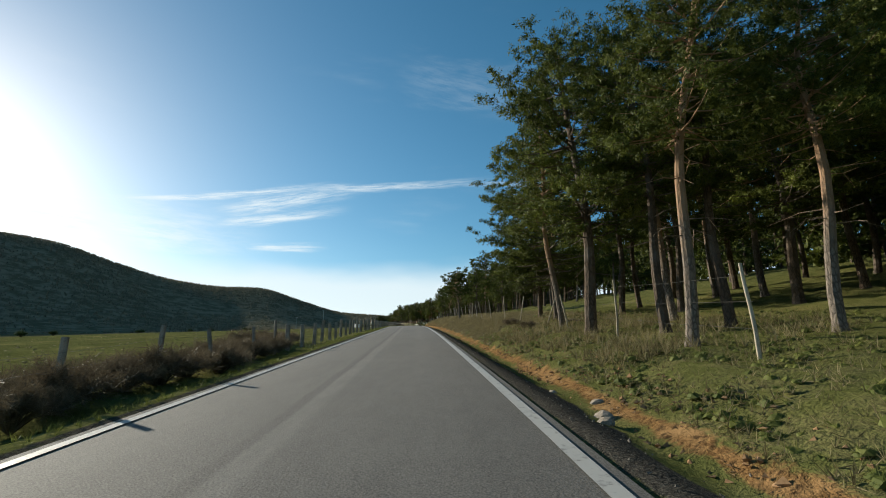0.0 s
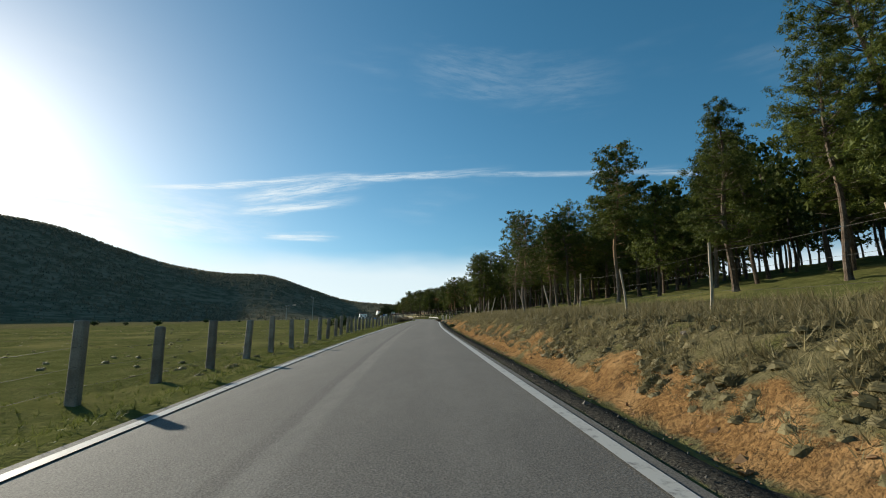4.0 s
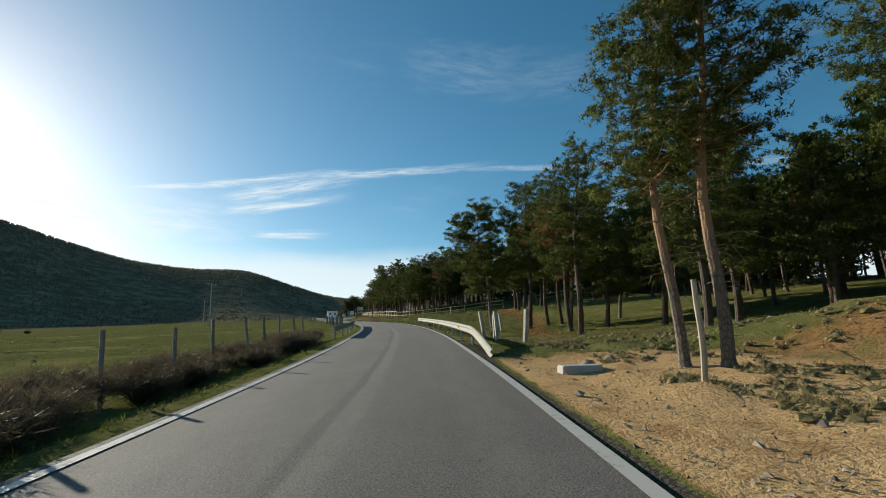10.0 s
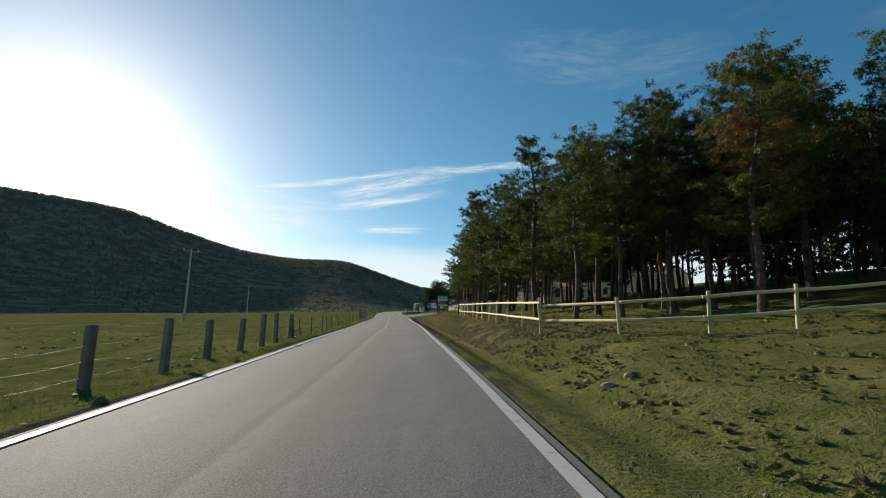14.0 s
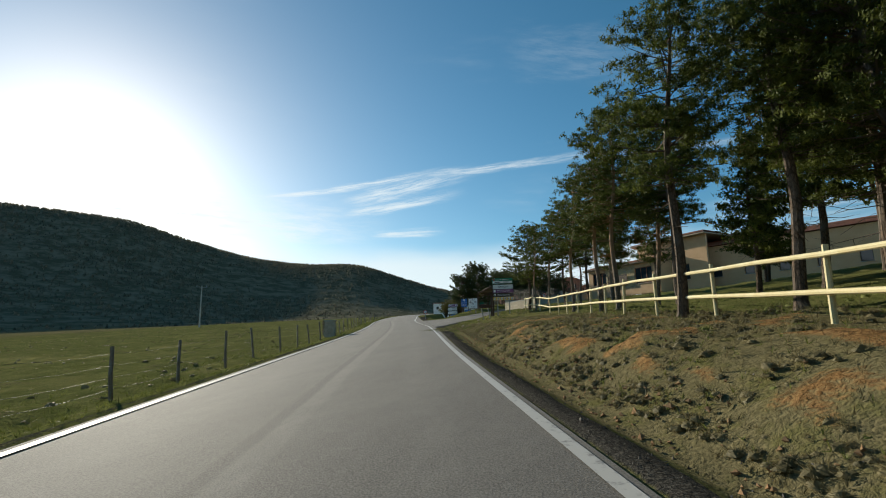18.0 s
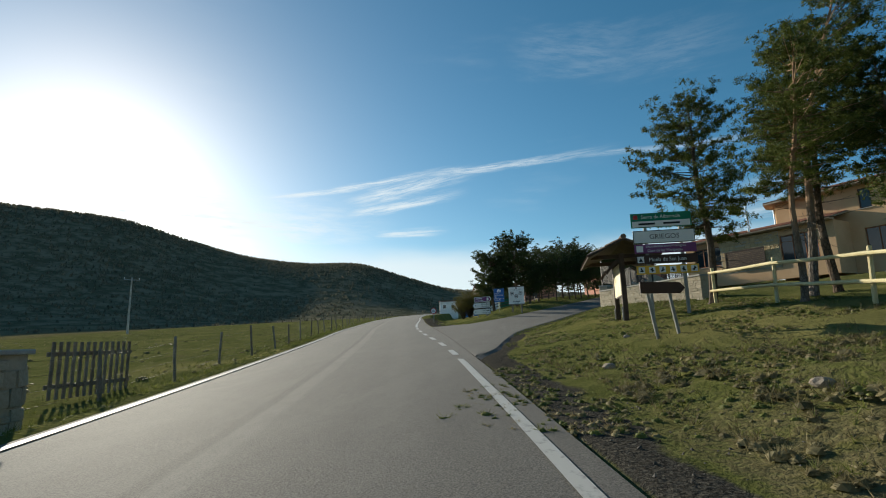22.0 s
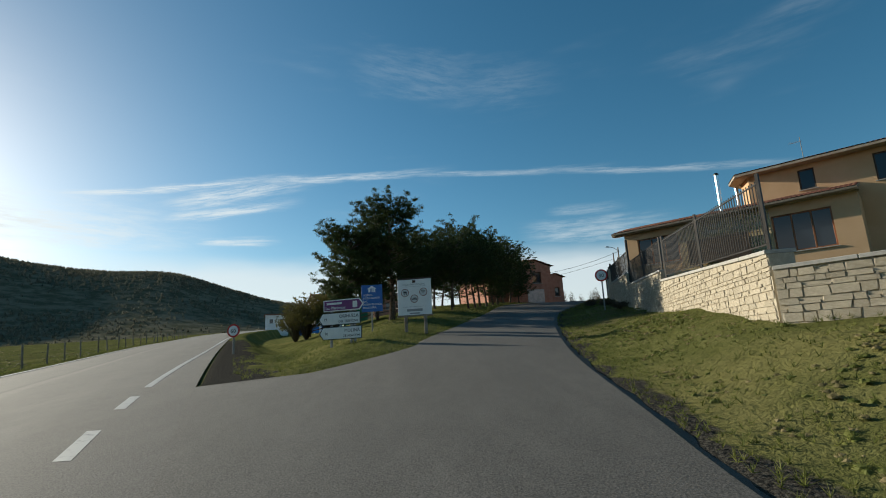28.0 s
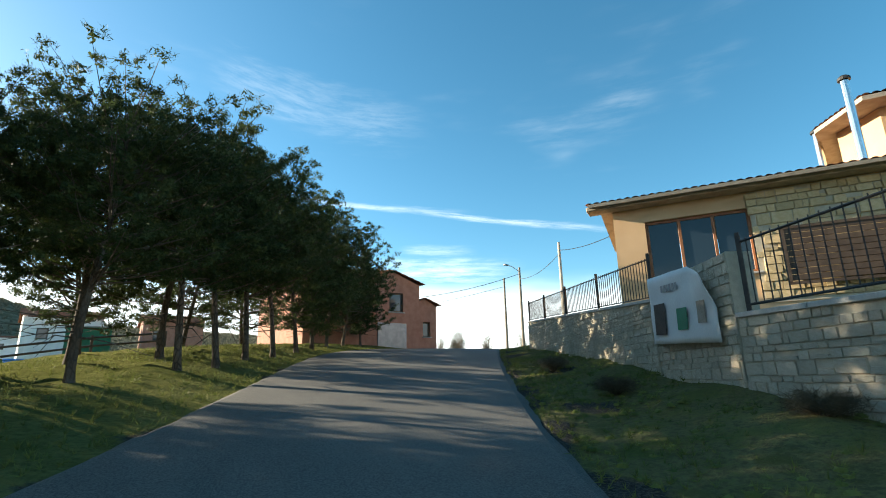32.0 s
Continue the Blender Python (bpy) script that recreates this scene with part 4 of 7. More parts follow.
CLEARING = [
    (-0.4, 154.5, 1, 0.97), (-1.6, 155.4, 5, 1.02), (-6.7, 182.2, 2, 0.68), (-7.3, 182.6, 2, 0.6), (7.2, 184.5, 1, 0.95), (4.7, 189, 0, 0.96), (0.9, 195.5, 3, 0.86), (-1.6, 193.2, 1, 0.8), (3, 199, 0, 0.8),
    (12.7, 181.5, 2, 0.63), 
]
RAIL_BEND = [
    (-4.7, 201.9, 0, 0.86), (0.6, 202.7, 3, 0.95), (-4.2, 206.7, 4, 0.86), (-1.2, 208.2, 3, 0.9), (-3.1, 211.2, 2, 0.79), (-5.6, 214.9, 0, 1.0), (-8.7, 215.8, 7, 1.00),
    (-2.9, 216, 0, 0.85), (-3.8, 217.4, 0, 0.85), (-0.1, 220.2, 2, 0.79), (-2.9, 239, 1, 0.97), (7.7, 239.4, 3, 0.78), (-3.6, 240.5, 3, 1.05),
    (7, 241.5, 0, 0.68), (-0.1, 242, 3, 1.02), (-3.7, 243.3, 3, 0.98), (6, 244.6, 1, 0.77), (4.9, 247.8, 0, 0.82), (-3.1, 252.2, 0, 0.60),
    (-7.6, 255.8, 3, 0.96), (-14.7, 256, 4, 0.72), (0, 258.5, 0, 0.60), (-20.5, 259.9, 0, 0.63), (-6, 260.2, 1, 0.91), (-13.2, 260.3, 1, 0.91),
    (-14.6, 261.7, 0, 0.69),
]
GROVE = [
    (-18.3, 262.1, 0, 0.69), (-16, 262.4, 1, 0.87), (-22.5, 266.5, 3, 0.96), (-19, 266.5, 1, 0.88), (-1.1, 266.6, 3, 0.89), (-8.4, 270.3, 0, 0.85),
    (-25.7, 276, 0, 0.84), (-27.8, 280.8, 3, 1.00), (-28.8, 288.6, 2, 0.8), (-26, 289, 0, 0.85), (-29.2, 291.6, 4, 0.8), (-29.7, 296, 1, 0.82),
    (-31, 297.7, 0, 0.74), (-33.4, 298.9, 0, 0.71), (-31.8, 307.5, 0, 0.72), (-34.2, 309.7, 2, 0.68), (-32.1, 311.2, 2, 0.7), (-34.9, 311.4, 2, 0.66),
    (-33.8, 314.4, 4, 0.7), (-36.3, 318.2, 2, 0.62), (-33.3, 324.9, 2, 0.6), (-35, 326.9, 0, 0.66), (-35.6, 329.2, 2, 0.56), (-39.4, 327.6, 2, 0.5), (-38.4, 329.4, 2, 0.68), (-37, 331.5, 0, 0.68),
    (-40.3, 332.6, 1, 0.69),
]
STANDING = LOWER_WOOD + OPEN_BANK + THIN_PINES + CLEARING + RAIL_BEND + GROVE
W_ = "pines of the roadside wood"
WOODS = [(-4, 34, 11, 48, 3.0, 0.75, 1.0, PINES[:3], W_, 20),
         (34, 60, 22, 52, 3.6, 0.6, 0.85, PINES[:4], W_, 24),
         (60, 108, 17, 52, 3.4, 0.6, 0.85, PINES[:4], W_, 23),
         (104, 150, 12, 52, 3.2, 0.65, 0.9, PINES, W_, 20),
         (146, 190, 25, 52, 3.0, 0.6, 0.85, PINES[:4], W_, 30),
         (184, 215, 15, 50, 3.0, 0.6, 0.8, PINES, W_, 20),
         (212, 262, 27, 58, 2.7, 0.7, 0.92, PINES, W_, 38),
         (261, 312, 9.5, 30, 2.7, 0.65, 0.85, PINES, "pines of the fenced grove", 20),
         (312, 336, 16, 26, 4.5, 0.55, 0.7, PINES, "pines of the fenced grove", 40),
         (238, 300, 31, 50, 3.2, 0.6, 0.8, PINES, W_, 20)]


# woodland right of the road
g = np.random.default_rng(77)
taken, deep = [], []


def wood(y0, y1, e0, e1, gap, s0, s1, kinds, group, single=1e9):
    """Trees scattered over a stretch; those further than `single` from the edge line are joined into the deep wood."""
    tries = int((y1 - y0) * (e1 - e0) / gap ** 2 * 2.2)
    for _ in range(tries):
        y, e = g.uniform(y0, y1), g.uniform(e0, e1)
        x = float(road_x(y) + (HALF + e) / road_cos(y))
        if any((x - a) ** 2 + (y - b) ** 2 < gap ** 2 for a, b in taken):
            continue
        taken.append((x, y))
        if e > single:
            deep.append((2 if (y < 72 and e > 25) or (238 < y < 300 and e > 32) else int(g.integers(2)), pose(x, y, float(land(x, y)), 0, 0, g.uniform(0, 360)) @ Matrix.Scale(g.uniform(s0, s1), 4)))
            continue
        kind = int(g.integers(len(kinds)))
        k = set_down((kinds if e < 13 else INNER)[kind], x, y, g.uniform(s0, s1), g.uniform(0, 360))
        k["group"] = group


for x, y, k, size in STANDING:
    taken.append((x, y))
    lean = {7: -7, 9: -6 if y < 60 else 0}.get(k, -9 if y == 22.1 else -7 if y == 182.6 else 0)
    set_down((PINES + SPARSE + BROAD)[k], x, y, size, 0 if lean else (x * 37 + y * 11) % 360, 0, (0, lean))
for w_ in WOODS:
    wood(*w_)
# the deep wood: one sheet of trunks, one of crowns
for child, mat, name in (("trunk", BARK, "pine_wood_trunks"), ("crown", PINE, "pine_wood")):
    V, F, n = [], [], 0
    for k, m in deep:
        src = [c for c in DEEP[k].children if c.name.startswith(child)][0].data
        co = np.empty(len(src.vertices) * 3, np.float32)
        src.vertices.foreach_get("co", co)
        co = co.reshape(-1, 3) @ np.array(m.to_3x3()).T + np.array(m.translation)
        V.append(co)
        F += [tuple(i + n for i in p.vertices) for p in src.polygons] if child == "trunk" else []
        n += len(co)
    V = np.concatenate(V)
    faces_ = F if child == "trunk" else np.arange(len(V)).reshape(-1, 3)
    tagged(mesh_object(name, V, faces_, mat), "deep stand of green pines behind the roadside trees", "woodland", "", "stuff")
for o in PINES + INNER + SPARSE + BROAD + DEEP:
    for c in list(o.children_recursive):
        bpy.data.objects.remove(c)
    bpy.data.objects.remove(o)


# ---------------------------------------------------------------- guard rails
def beam_section(k=1.0):
    """The profile of a W-beam: out, up."""
    pts = [(0.0, 0.155), (0.03, 0.15), (0.075, 0.105), (0.075, 0.065), (0.02, 0.02), (0.02, -0.02), (0.075, -0.065), (0.075, -0.105), (0.03, -0.15), (0.0, -0.155)]
    return [(a * k, b) for a, b in pts]


def guard_rail(y0, y1, u, out, label, drop0=0.0, drop1=0.0, flare1=0.0, posts=4.0, lift=0.0):
    """A galvanised W-beam on posts along the road; drop: how far an end comes down."""
    top = thing("guard_rail", pose(0, 0, 0), label, "guard rail")
    ys = np.linspace(y0, y1, int((y1 - y0) / 0.5) + 1)
    prof = beam_section()
    length = y1 - y0
    d0, d1 = np.clip(1 - (ys - y0) / 5.0, 0, 1) ** 1.4 * drop0, np.clip(1 - (y1 - ys) / 2.2, 0, 1) ** 1.4 * drop1
    fl = np.clip(1 - (y1 - ys) / 2.5, 0, 1) ** 2 * flare1
    rows = []
    for off in (0.0, 0.004):
        for a, b in prof if off == 0 else prof[::-1]:
            p = along(ys, np.full_like(ys, u) + fl - out * (a - off), 0.0)
            p[:, 2] += 0.56 + b - d0 - d1 + lift
            rows.append(p)
    rows.append(rows[0])
    rails = np.stack(rows, 1)
    strip("beam", rails, GALV, top)
    y = y0 + 1.2
    k = 0
    while y < y1 - 0.2:
        p = along(np.array([y]), np.array([u + out * 0.09]), 0.0)[0]
        drop = float(np.interp(y, ys, d0 + d1))
        bm = boxes(((0.09, 0.12, 1.05), (p[0], p[1], p[2] + 0.62 - 0.525 - drop + lift), None, 0.008), ((0.012, 0.02, 0.03), (p[0] - out * 0.1, p[1], p[2] + 0.56 - drop + lift)))
        post = part("post", bm, GALV_DARK, top)
        if k % 3 == 2 and drop < 0.05:
            bm = boxes(((0.05, 0.1, 0.13), (p[0] - out * 0.14, p[1], p[2] + 0.56 + lift), None, 0.01))
            part("reflector", bm, ORANGE, post, "orange reflector on the beam")
        y += posts
        k += 1
    return top


guard_rail(186.8, 224.6, HALF + 0.45, 1, "galvanised steel guard rail with a turned-down end, beside the road", 0.52, 0.32, 0.45, 4.0)
guard_rail(199.5, 223.5, -HALF - 0.55, -1, "weathered steel guard rail on the valley side of the road", 0.0, 0.15, -0.3, 4.0, -0.05)


# ---------------------------------------------------------------- posts and fences
def square_post():
    bm = boxes(((0.2, 0.17, 1.5), (0, 0, 0.55), None, 0.025))
    for v in bm.verts:
        v.co.x *= 1 - 0.08 * v.co.z
        v.co.y += 0.012 * math.sin(v.co.z * 5)
    return bm


def round_post(h, r0, r1, bend=0.05, sides=8):
    bm = bmesh.new()
    tube(bm, [(bend * math.sin(k * 0.9), bend * 0.6 * math.cos(k * 1.3), -0.3 + k * (h + 0.3) / 5) for k in range(6)], [r0 + (r1 - r0) * k / 5 for k in range(6)], sides)
    return bm


def fence_line(name, spots, proto_bm, mat, label, wires, wire_mat, lean=2.0, group="", seed=5):
    """Posts at given places with wires strung between them."""
    g = np.random.default_rng(seed)
    top = thing(name, pose(0, 0, 0), label, "fence")
    first = part("post", proto_bm, mat, top)
    me = first.data
    heads = []
    for i, (x, y) in enumerate(spots):
        z = float(land(x, y))
        m = pose(x, y, z, g.normal() * lean, g.normal() * lean, g.uniform(-15, 15)) @ Matrix.Diagonal((1, 1, g.uniform(0.9, 1.08), 1))
        ob = first if i == 0 else new("post", me)
        ob.parent = top
        ob.matrix_basis = m
        heads.append(m)
    for h in wires:
        for a, b in zip(heads, heads[1:]):
            p, q = a @ Vector((0.08, 0, h)), b @ Vector((0.08, 0, h))
            if (p - q).length < 9:
                bm = bmesh.new()
                tube(bm, [p, (p + q) / 2 - Vector((0, 0, 0.03)), q], 0.003, 3, False)
                part("wire", bm, wire_mat, top)
    return top


def roadside(y0, y1, gap, off, jitter, seed, loose=0.07):
    g = np.random.default_rng(seed)
    out = []
    y = y0
    while y < y1:
        o = off(y) + g.normal() * jitter
        out.append((float(road_x(y) + ((HALF if o > 0 else float(half_left(y))) + abs(o)) * (1 if o > 0 else -1) / road_cos(y)), y))
        y += gap * g.uniform(1 - loose, 1 + loose)
    return out


meadow_line = lambda y: -2.45 - 0.5 * math.exp(-((y - 117) / 14) ** 2)
fence_line("field_fence", roadside(23.5, 110.5, 2.75, meadow_line, 0.05, 1) + roadside(112, 154, 2.6, meadow_line, 0.05, 1, 0.01), square_post(), OLD_WOOD,
           "row of thick weathered square posts along the meadow", (0.3, 0.6, 0.9), WIRE, 1.5)
fence_line("field_fence", roadside(2.0, 23, 3.4, lambda y: -2.6, 0.1, 2), round_post(1.35, 0.07, 0.06), OLD_WOOD, "old round fence posts among dark scrub by the road", (0.4, 0.8, 1.1), WIRE, 4)
fence_line("field_fence", roadside(156.3, 200, 2.5, lambda y: -2.5, 0.1, 3, 0.02), round_post(1.45, 0.05, 0.045), OLD_WOOD, "thin wooden posts strung with wire along the meadow", (0.4, 0.8, 1.15), WIRE, 3)
fence_line("field_fence", roadside(224, 262, 2.7, lambda y: -2.1, 0.08, 4), square_post(), OLD_WOOD, "square grey posts of the field fence beside the road", (0.3, 0.6, 0.9), WIRE, 1.5)
fence_line("field_fence", roadside(262, 420, 3.1, lambda y: -2.0, 0.08, 6), round_post(1.15, 0.045, 0.04), OLD_WOOD, "thin dark posts with wire netting along the meadow", (0.25, 0.5, 0.75, 1.0), WIRE, 3)
# the fence on the bank: rough leaning poles with barbed wire
fence_line("wood_fence", [(6.0, 8.4), (6.0, 15.4), (5.7, 20.6), (5.95, 26.4), (5.2, 31.6), (4.7, 35.8), (3.95, 38.6), (3.5, 42.5), (3.2, 45.4), (2.9, 49.6), (2.75, 54.4), (2.55, 58.6), (2.3, 63.7),
                          (1.7, 67.5), (1.4, 72), (1.2, 77), (0.9, 82), (0.5, 87), (0.1, 92), (-0.5, 98), (-1.2, 103.5), (-2.2, 108.7), (-2.15, 113.5), (-2.0, 119.5), (-2.2, 126.6), (-2.6, 132), (-3.0, 138)],
           round_post(1.6, 0.04, 0.03, 0.02), PALE_POST, "crooked pale fence posts with barbed wire along the bank", (0.5, 0.95, 1.4), WIRE, 9, "", 9)
fence_line("wood_fence", [(-3.4, 146.5), (-2.6, 153.5), (-3.4, 160.9)], round_post(1.7, 0.11, 0.1, 0.02, 4), CONCRETE, "concrete fence posts leaning at the edge of the clearing", (0.6, 1.1), WIRE, 5, "", 10)
fence_line("wood_fence", [(-9.2, 192.3), (-10.0, 196.1), (-10.45, 199.1), (-9.6, 203.2), (-8.9, 209.5), (-8.2, 214.5)], round_post(1.45, 0.1, 0.09, 0.01, 4), CONCRETE, "short concrete posts behind the guard rail", (0.5, 1.0), WIRE, 4, "", 11)


def rail_fence(name, spots, label, high=1.12, mat=PALE_WOOD):
    """Peeled pine posts with two long rails."""
    top = thing(name, pose(0, 0, 0), label, "fence")
    g = np.random.default_rng(len(spots))
    bm = bmesh.new()
    tube(bm, [(0, 0, -0.4), (0, 0, 0.5), (0.01, 0, high + 0.16)], [0.055, 0.052, 0.05], 8)
    first = part("post", bm, mat, top)
    at = []
    for i, (x, y) in enumerate(spots):
        ob = first if i == 0 else new("post", first.data)
        ob.parent = top
        ob.matrix_basis = pose(x, y, float(land(x, y)), g.normal() * 1.5, g.normal() * 1.5, g.uniform(0, 90))
        at.append(Vector((x, y, float(land(x, y)))))
    for a, b in zip(at, at[1:]):
        for h in (high * 0.45, high):
            bm = bmesh.new()
            d = (b - a).normalized() * 0.12
            out = Vector((-d.y, d.x, 0)).normalized() * 0.06
            tube(bm, [a - d + Vector((0, 0, h)) + out, (a + b) / 2 + Vector((0, 0, h + g.normal() * 0.012)) + out, b + d + Vector((0, 0, h)) + out], [0.05, 0.048, 0.045], 8)
            part("rail", bm, mat, top)
    return top


ROADSIDE = [(-21.9, 256.2), (-22.8, 259.2), (-23.7, 262.2), (-24.6, 265.2), (-25.4, 268.2), (-26.3, 271.2), (-27.1, 274.2), (-27.9, 277), (-28.8, 279.6), (-29.5, 282), (-30.1, 284.5),
            (-30.8, 286.9), (-31.5, 290.3), (-32.1, 293.9), (-32.9, 297.6), (-33.7, 301), (-34.4, 303.8), (-34.9, 306.6), (-35.4, 309.4), (-36.0, 312.2), (-36.6, 315), (-37.2, 318), (-37.9, 321.5), (-38.9, 325.4), (-39.75, 328.4), (-40.6, 331.3)]
rail_fence("rail_fence", ROADSIDE, "yellow peeled-pine rail fence on the grassy bank beside the grove")
rail_fence("rail_fence", [(-21.9, 256.4), (-19.5, 253.3), (-17.3, 252.2), (-15.2, 252.2), (-12.9, 252.3), (-10.7, 251.2), (-7.2, 252.1), (-4.7, 250.4)], "thin peeled-pine rail fence closing the meadow", 1.0)
rail_fence("rail_fence", [(0.4, 250), (4.7, 252.1), (7.0, 249.2), (12, 247), (17, 245)], "thin rail fence in front of the pines", 1.0)


# ---------------------------------------------------------------- power line across the meadow
def power_pole(x, y, z, high, label):
    top = thing("power_pole", pose(x, y, z, 0, 0, 60), label, "power pole")
    bm = bmesh.new()
    tube(bm, [(0, 0, -0.5), (0, 0, high)], [0.2, 0.11], 8)
    part("pole", bm, CONCRETE, top)
    part("crossarm", boxes(((2.4, 0.09, 0.12), (0, 0, high - 0.4), None, 0.01)), GALV_DARK, top)
    for dx in (-1.1, 0, 1.1):
        bm = bmesh.new()
        tube(bm, [(dx, 0, high - 0.34), (dx, 0, high - 0.2), (dx, 0, high - 0.02)], [0.03, 0.06, 0.04], 8)
        part("insulator", bm, WHITE, top)
    return top


P1, P2, P3 = (-78.0, 304.9), (-60.0, 250.0), (-118, 380)
heads = []
for q in (P1, P3):
    z = float(land(*q))
    hgt = 31.2 - z if q == P1 else 9.5
    power_pole(q[0], q[1], z, hgt, "concrete power pole with three insulators in the meadow")
    heads.append(Vector((q[0], q[1], z + hgt - 0.05)))
wires = thing("power_lines", pose(0, 0, 0), "three slack power lines over the meadow", "power line")
far_end = Vector((-190, 330, 52))
for k in (-1.1, 0, 1.1):
    for a, b in ((heads[0], far_end), (heads[0], heads[1])):
        bm = bmesh.new()
        off = Vector((0.5 * k, 0.86 * k, 0))
        tube(bm, [a + off + (b - a) * t - Vector((0, 0, (10 if b is far_end else 2.5) * 4 * t * (1 - t) * 0.5)) for t in np.linspace(0, 1, 13)], 0.012, 4, False)
        part("wire", bm, WIRE, wires)


# ---------------------------------------------------------------- walls of cut stone
STONES = []
g = np.random.default_rng(31)
for k in range(10):
    bm = bmesh.new()
    vs = bmesh.ops.create_cube(bm, size=1.0)["verts"]
    for v in vs:
        v.co += Vector(g.normal(size=3) * (0.035, 0.0, 0.05))
        if v.co.y < 0:
            v.co.x *= 0.93
            v.co.z *= 0.9
            v.co.y += g.normal() * 0.12
    bmesh.ops.triangulate(bm, faces=[f for f in bm.faces if f.normal.y < -0.5])
    me = bpy.data.meshes.new("stone")
    bm.to_mesh(me)
    bm.free()
    STONES.append(me)


def lay_stones(parent, length, top_at, foot_at, mat, seed, y=-0.012, proud=0.01, course=(0.07, 0.18), wide=(0.13, 0.42)):
    """Courses of uneven stones on the face of a wall (local x along it, -y outwards)."""
    g = np.random.default_rng(seed)
    key = mat.name
    z = min(foot_at(0), foot_at(length))
    peak = max(top_at(0), top_at(length))
    while z < peak:
        h = g.uniform(*course)
        x = -g.uniform(0, 0.2)
        while x < length:
            w = g.uniform(*wide) * (0.55 if g.random() < 0.18 else 1)
            a, b = max(x, 0), min(x + w, length)
            m = (a + b) / 2
            hh = h * (1 if g.random() < 0.85 else 0.5)
            if b - a > 0.08 and z + hh < top_at(m) + 0.03 and z + hh > foot_at(m):
                n = int(g.integers(len(STONES)))
                me = STONES[n]
                name = (me.name, key)
                if name not in DRESSED:
                    DRESSED[name] = me.copy()
                    DRESSED[name].name = "stone"
                    DRESSED[name].materials.append(mat)
                ob = new("stone", DRESSED[name])
                ob.parent = parent
                ob.matrix_basis = pose(m, y, z + hh / 2, 0, 0, g.normal() * 0.8) @ Matrix.Diagonal((b - a - 0.009, proud * 2 * g.uniform(0.6, 1.5), hh - 0.009, 1))
            x += w
        z += h
    return parent


DRESSED = {}


def stone_wall(p, q, top0, top1, foot0, foot1, label, seed, coping=True, thick=0.4):
    """A wall from p to q with its stones on the side to the right of p-q seen from above... facing local -y."""
    p, q = Vector(p), Vector(q)
    d = q - p
    length = d.length
    top = thing("stone_wall", pose(p.x, p.y, 0, 0, 0, math.degrees(math.atan2(d.y, d.x))), label, "wall")
    v = []
    for x, t, f in ((0, top0, foot0), (length, top1, foot1)):
        v += [(x, 0, f - 0.5), (x, thick, f - 0.5), (x, thick, t), (x, 0, t)]
    f = [(0, 1, 2, 3), (7, 6, 5, 4), (0, 4, 5, 1), (1, 5, 6, 2), (2, 6, 7, 3), (3, 7, 4, 0)]
    mesh_object("core", v, f, MORTAR, top)
    lay_stones(top, length, lambda x: top0 + (top1 - top0) * x / length, lambda x: foot0 + (foot1 - foot0) * x / length, STONE, seed)
    if coping:
        n = max(1, int(length / 1.1))
        for k in range(n):
            a, b = k * length / n, (k + 1) * length / n
            za, zb = (top0 + (top1 - top0) * t / length for t in (a, b))
            bm = boxes(((b - a - 0.012, thick + 0.1, 0.07), (0, 0, 0), None, 0.008))
            ob = part("coping_slab", bm, COPING, top)
            ob.matrix_basis = pose((a + b) / 2, thick / 2, (za + zb) / 2 + 0.036, 0, -math.degrees(math.atan2(zb - za, b - a)), 0)
    return top


def railing(p, q, z0, z1, high0, high1, label, gap=0.13, posts=2, mat=None):
    """Iron railing between two places, its feet at z0 and z1."""
    mat = mat or IRON
    p, q = Vector((*p, z0)), Vector((*q, z1))
    top = thing("railing", pose(0, 0, 0), label, "railing")
    n = int((q - p).length / gap)
    up = lambda t, f: p + (q - p) * t + Vector((0, 0, (high0 + (high1 - high0) * t) * f))
    for f in (0.1, 0.93):
        bm = bmesh.new()
        tube(bm, [up(0, f), up(1, f)], 0.018, 4)
        part("rail", bm, mat, top)
    for k in range(posts + 1):
        t = k / posts
        bm = bmesh.new()
        tube(bm, [up(t, -0.05), up(t, 1.06)], 0.04, 4)
        part("post", bm, mat, top)
    for k in range(1, n):
        bm = bmesh.new()
        tube(bm, [up(k / n, 0.1), up(k / n, 0.97)], 0.011, 4, False)
        part("bar", bm, mat, top)
    return top


stone_wall((-43.92, 341.9), (-39.93, 336.16), 24.46, 24.49, 23.3, 23.1, "low wall of pale cut sandstone facing the main road", 1)
stone_wall((-41.6, 350.2), (-43.9, 341.98), 25.27, 24.76, 23.9, 23.2, "wall of pale cut sandstone under an iron railing", 2)
stone_wall((-39.97, 356.42), (-41.55, 350.25), 25.83, 25.62, 24.4, 23.95, "tall sandstone wall in the shade along the lane", 3)
stone_wall((-38.42, 362.4), (-39.95, 356.48), 26.55, 26.4, 25.0, 24.4, "upper step of the sandstone wall along the lane", 6)
stone_wall((-37.35, 365.0), (-38.4, 362.45), 27.42, 27.52, 25.4, 25.0, "end pillar of rough stone carrying a faded banner", 4, False, 0.36)
stone_wall((-32.2, 378.5), (-37.3, 365.1), 28.3, 27.2, 26.7, 25.5, "sandstone wall climbing beside the lane", 5)
railing((-43.72, 342.15), (-41.45, 350.1), 24.83, 25.34, 1.35, 1.4, "black iron railing on the stone wall", 0.14, 2)
railing((-41.4, 350.4), (-39.82, 356.4), 25.69, 25.9, 1.1, 1.1, "black iron railing on the lower step of the wall", 0.15, 2)
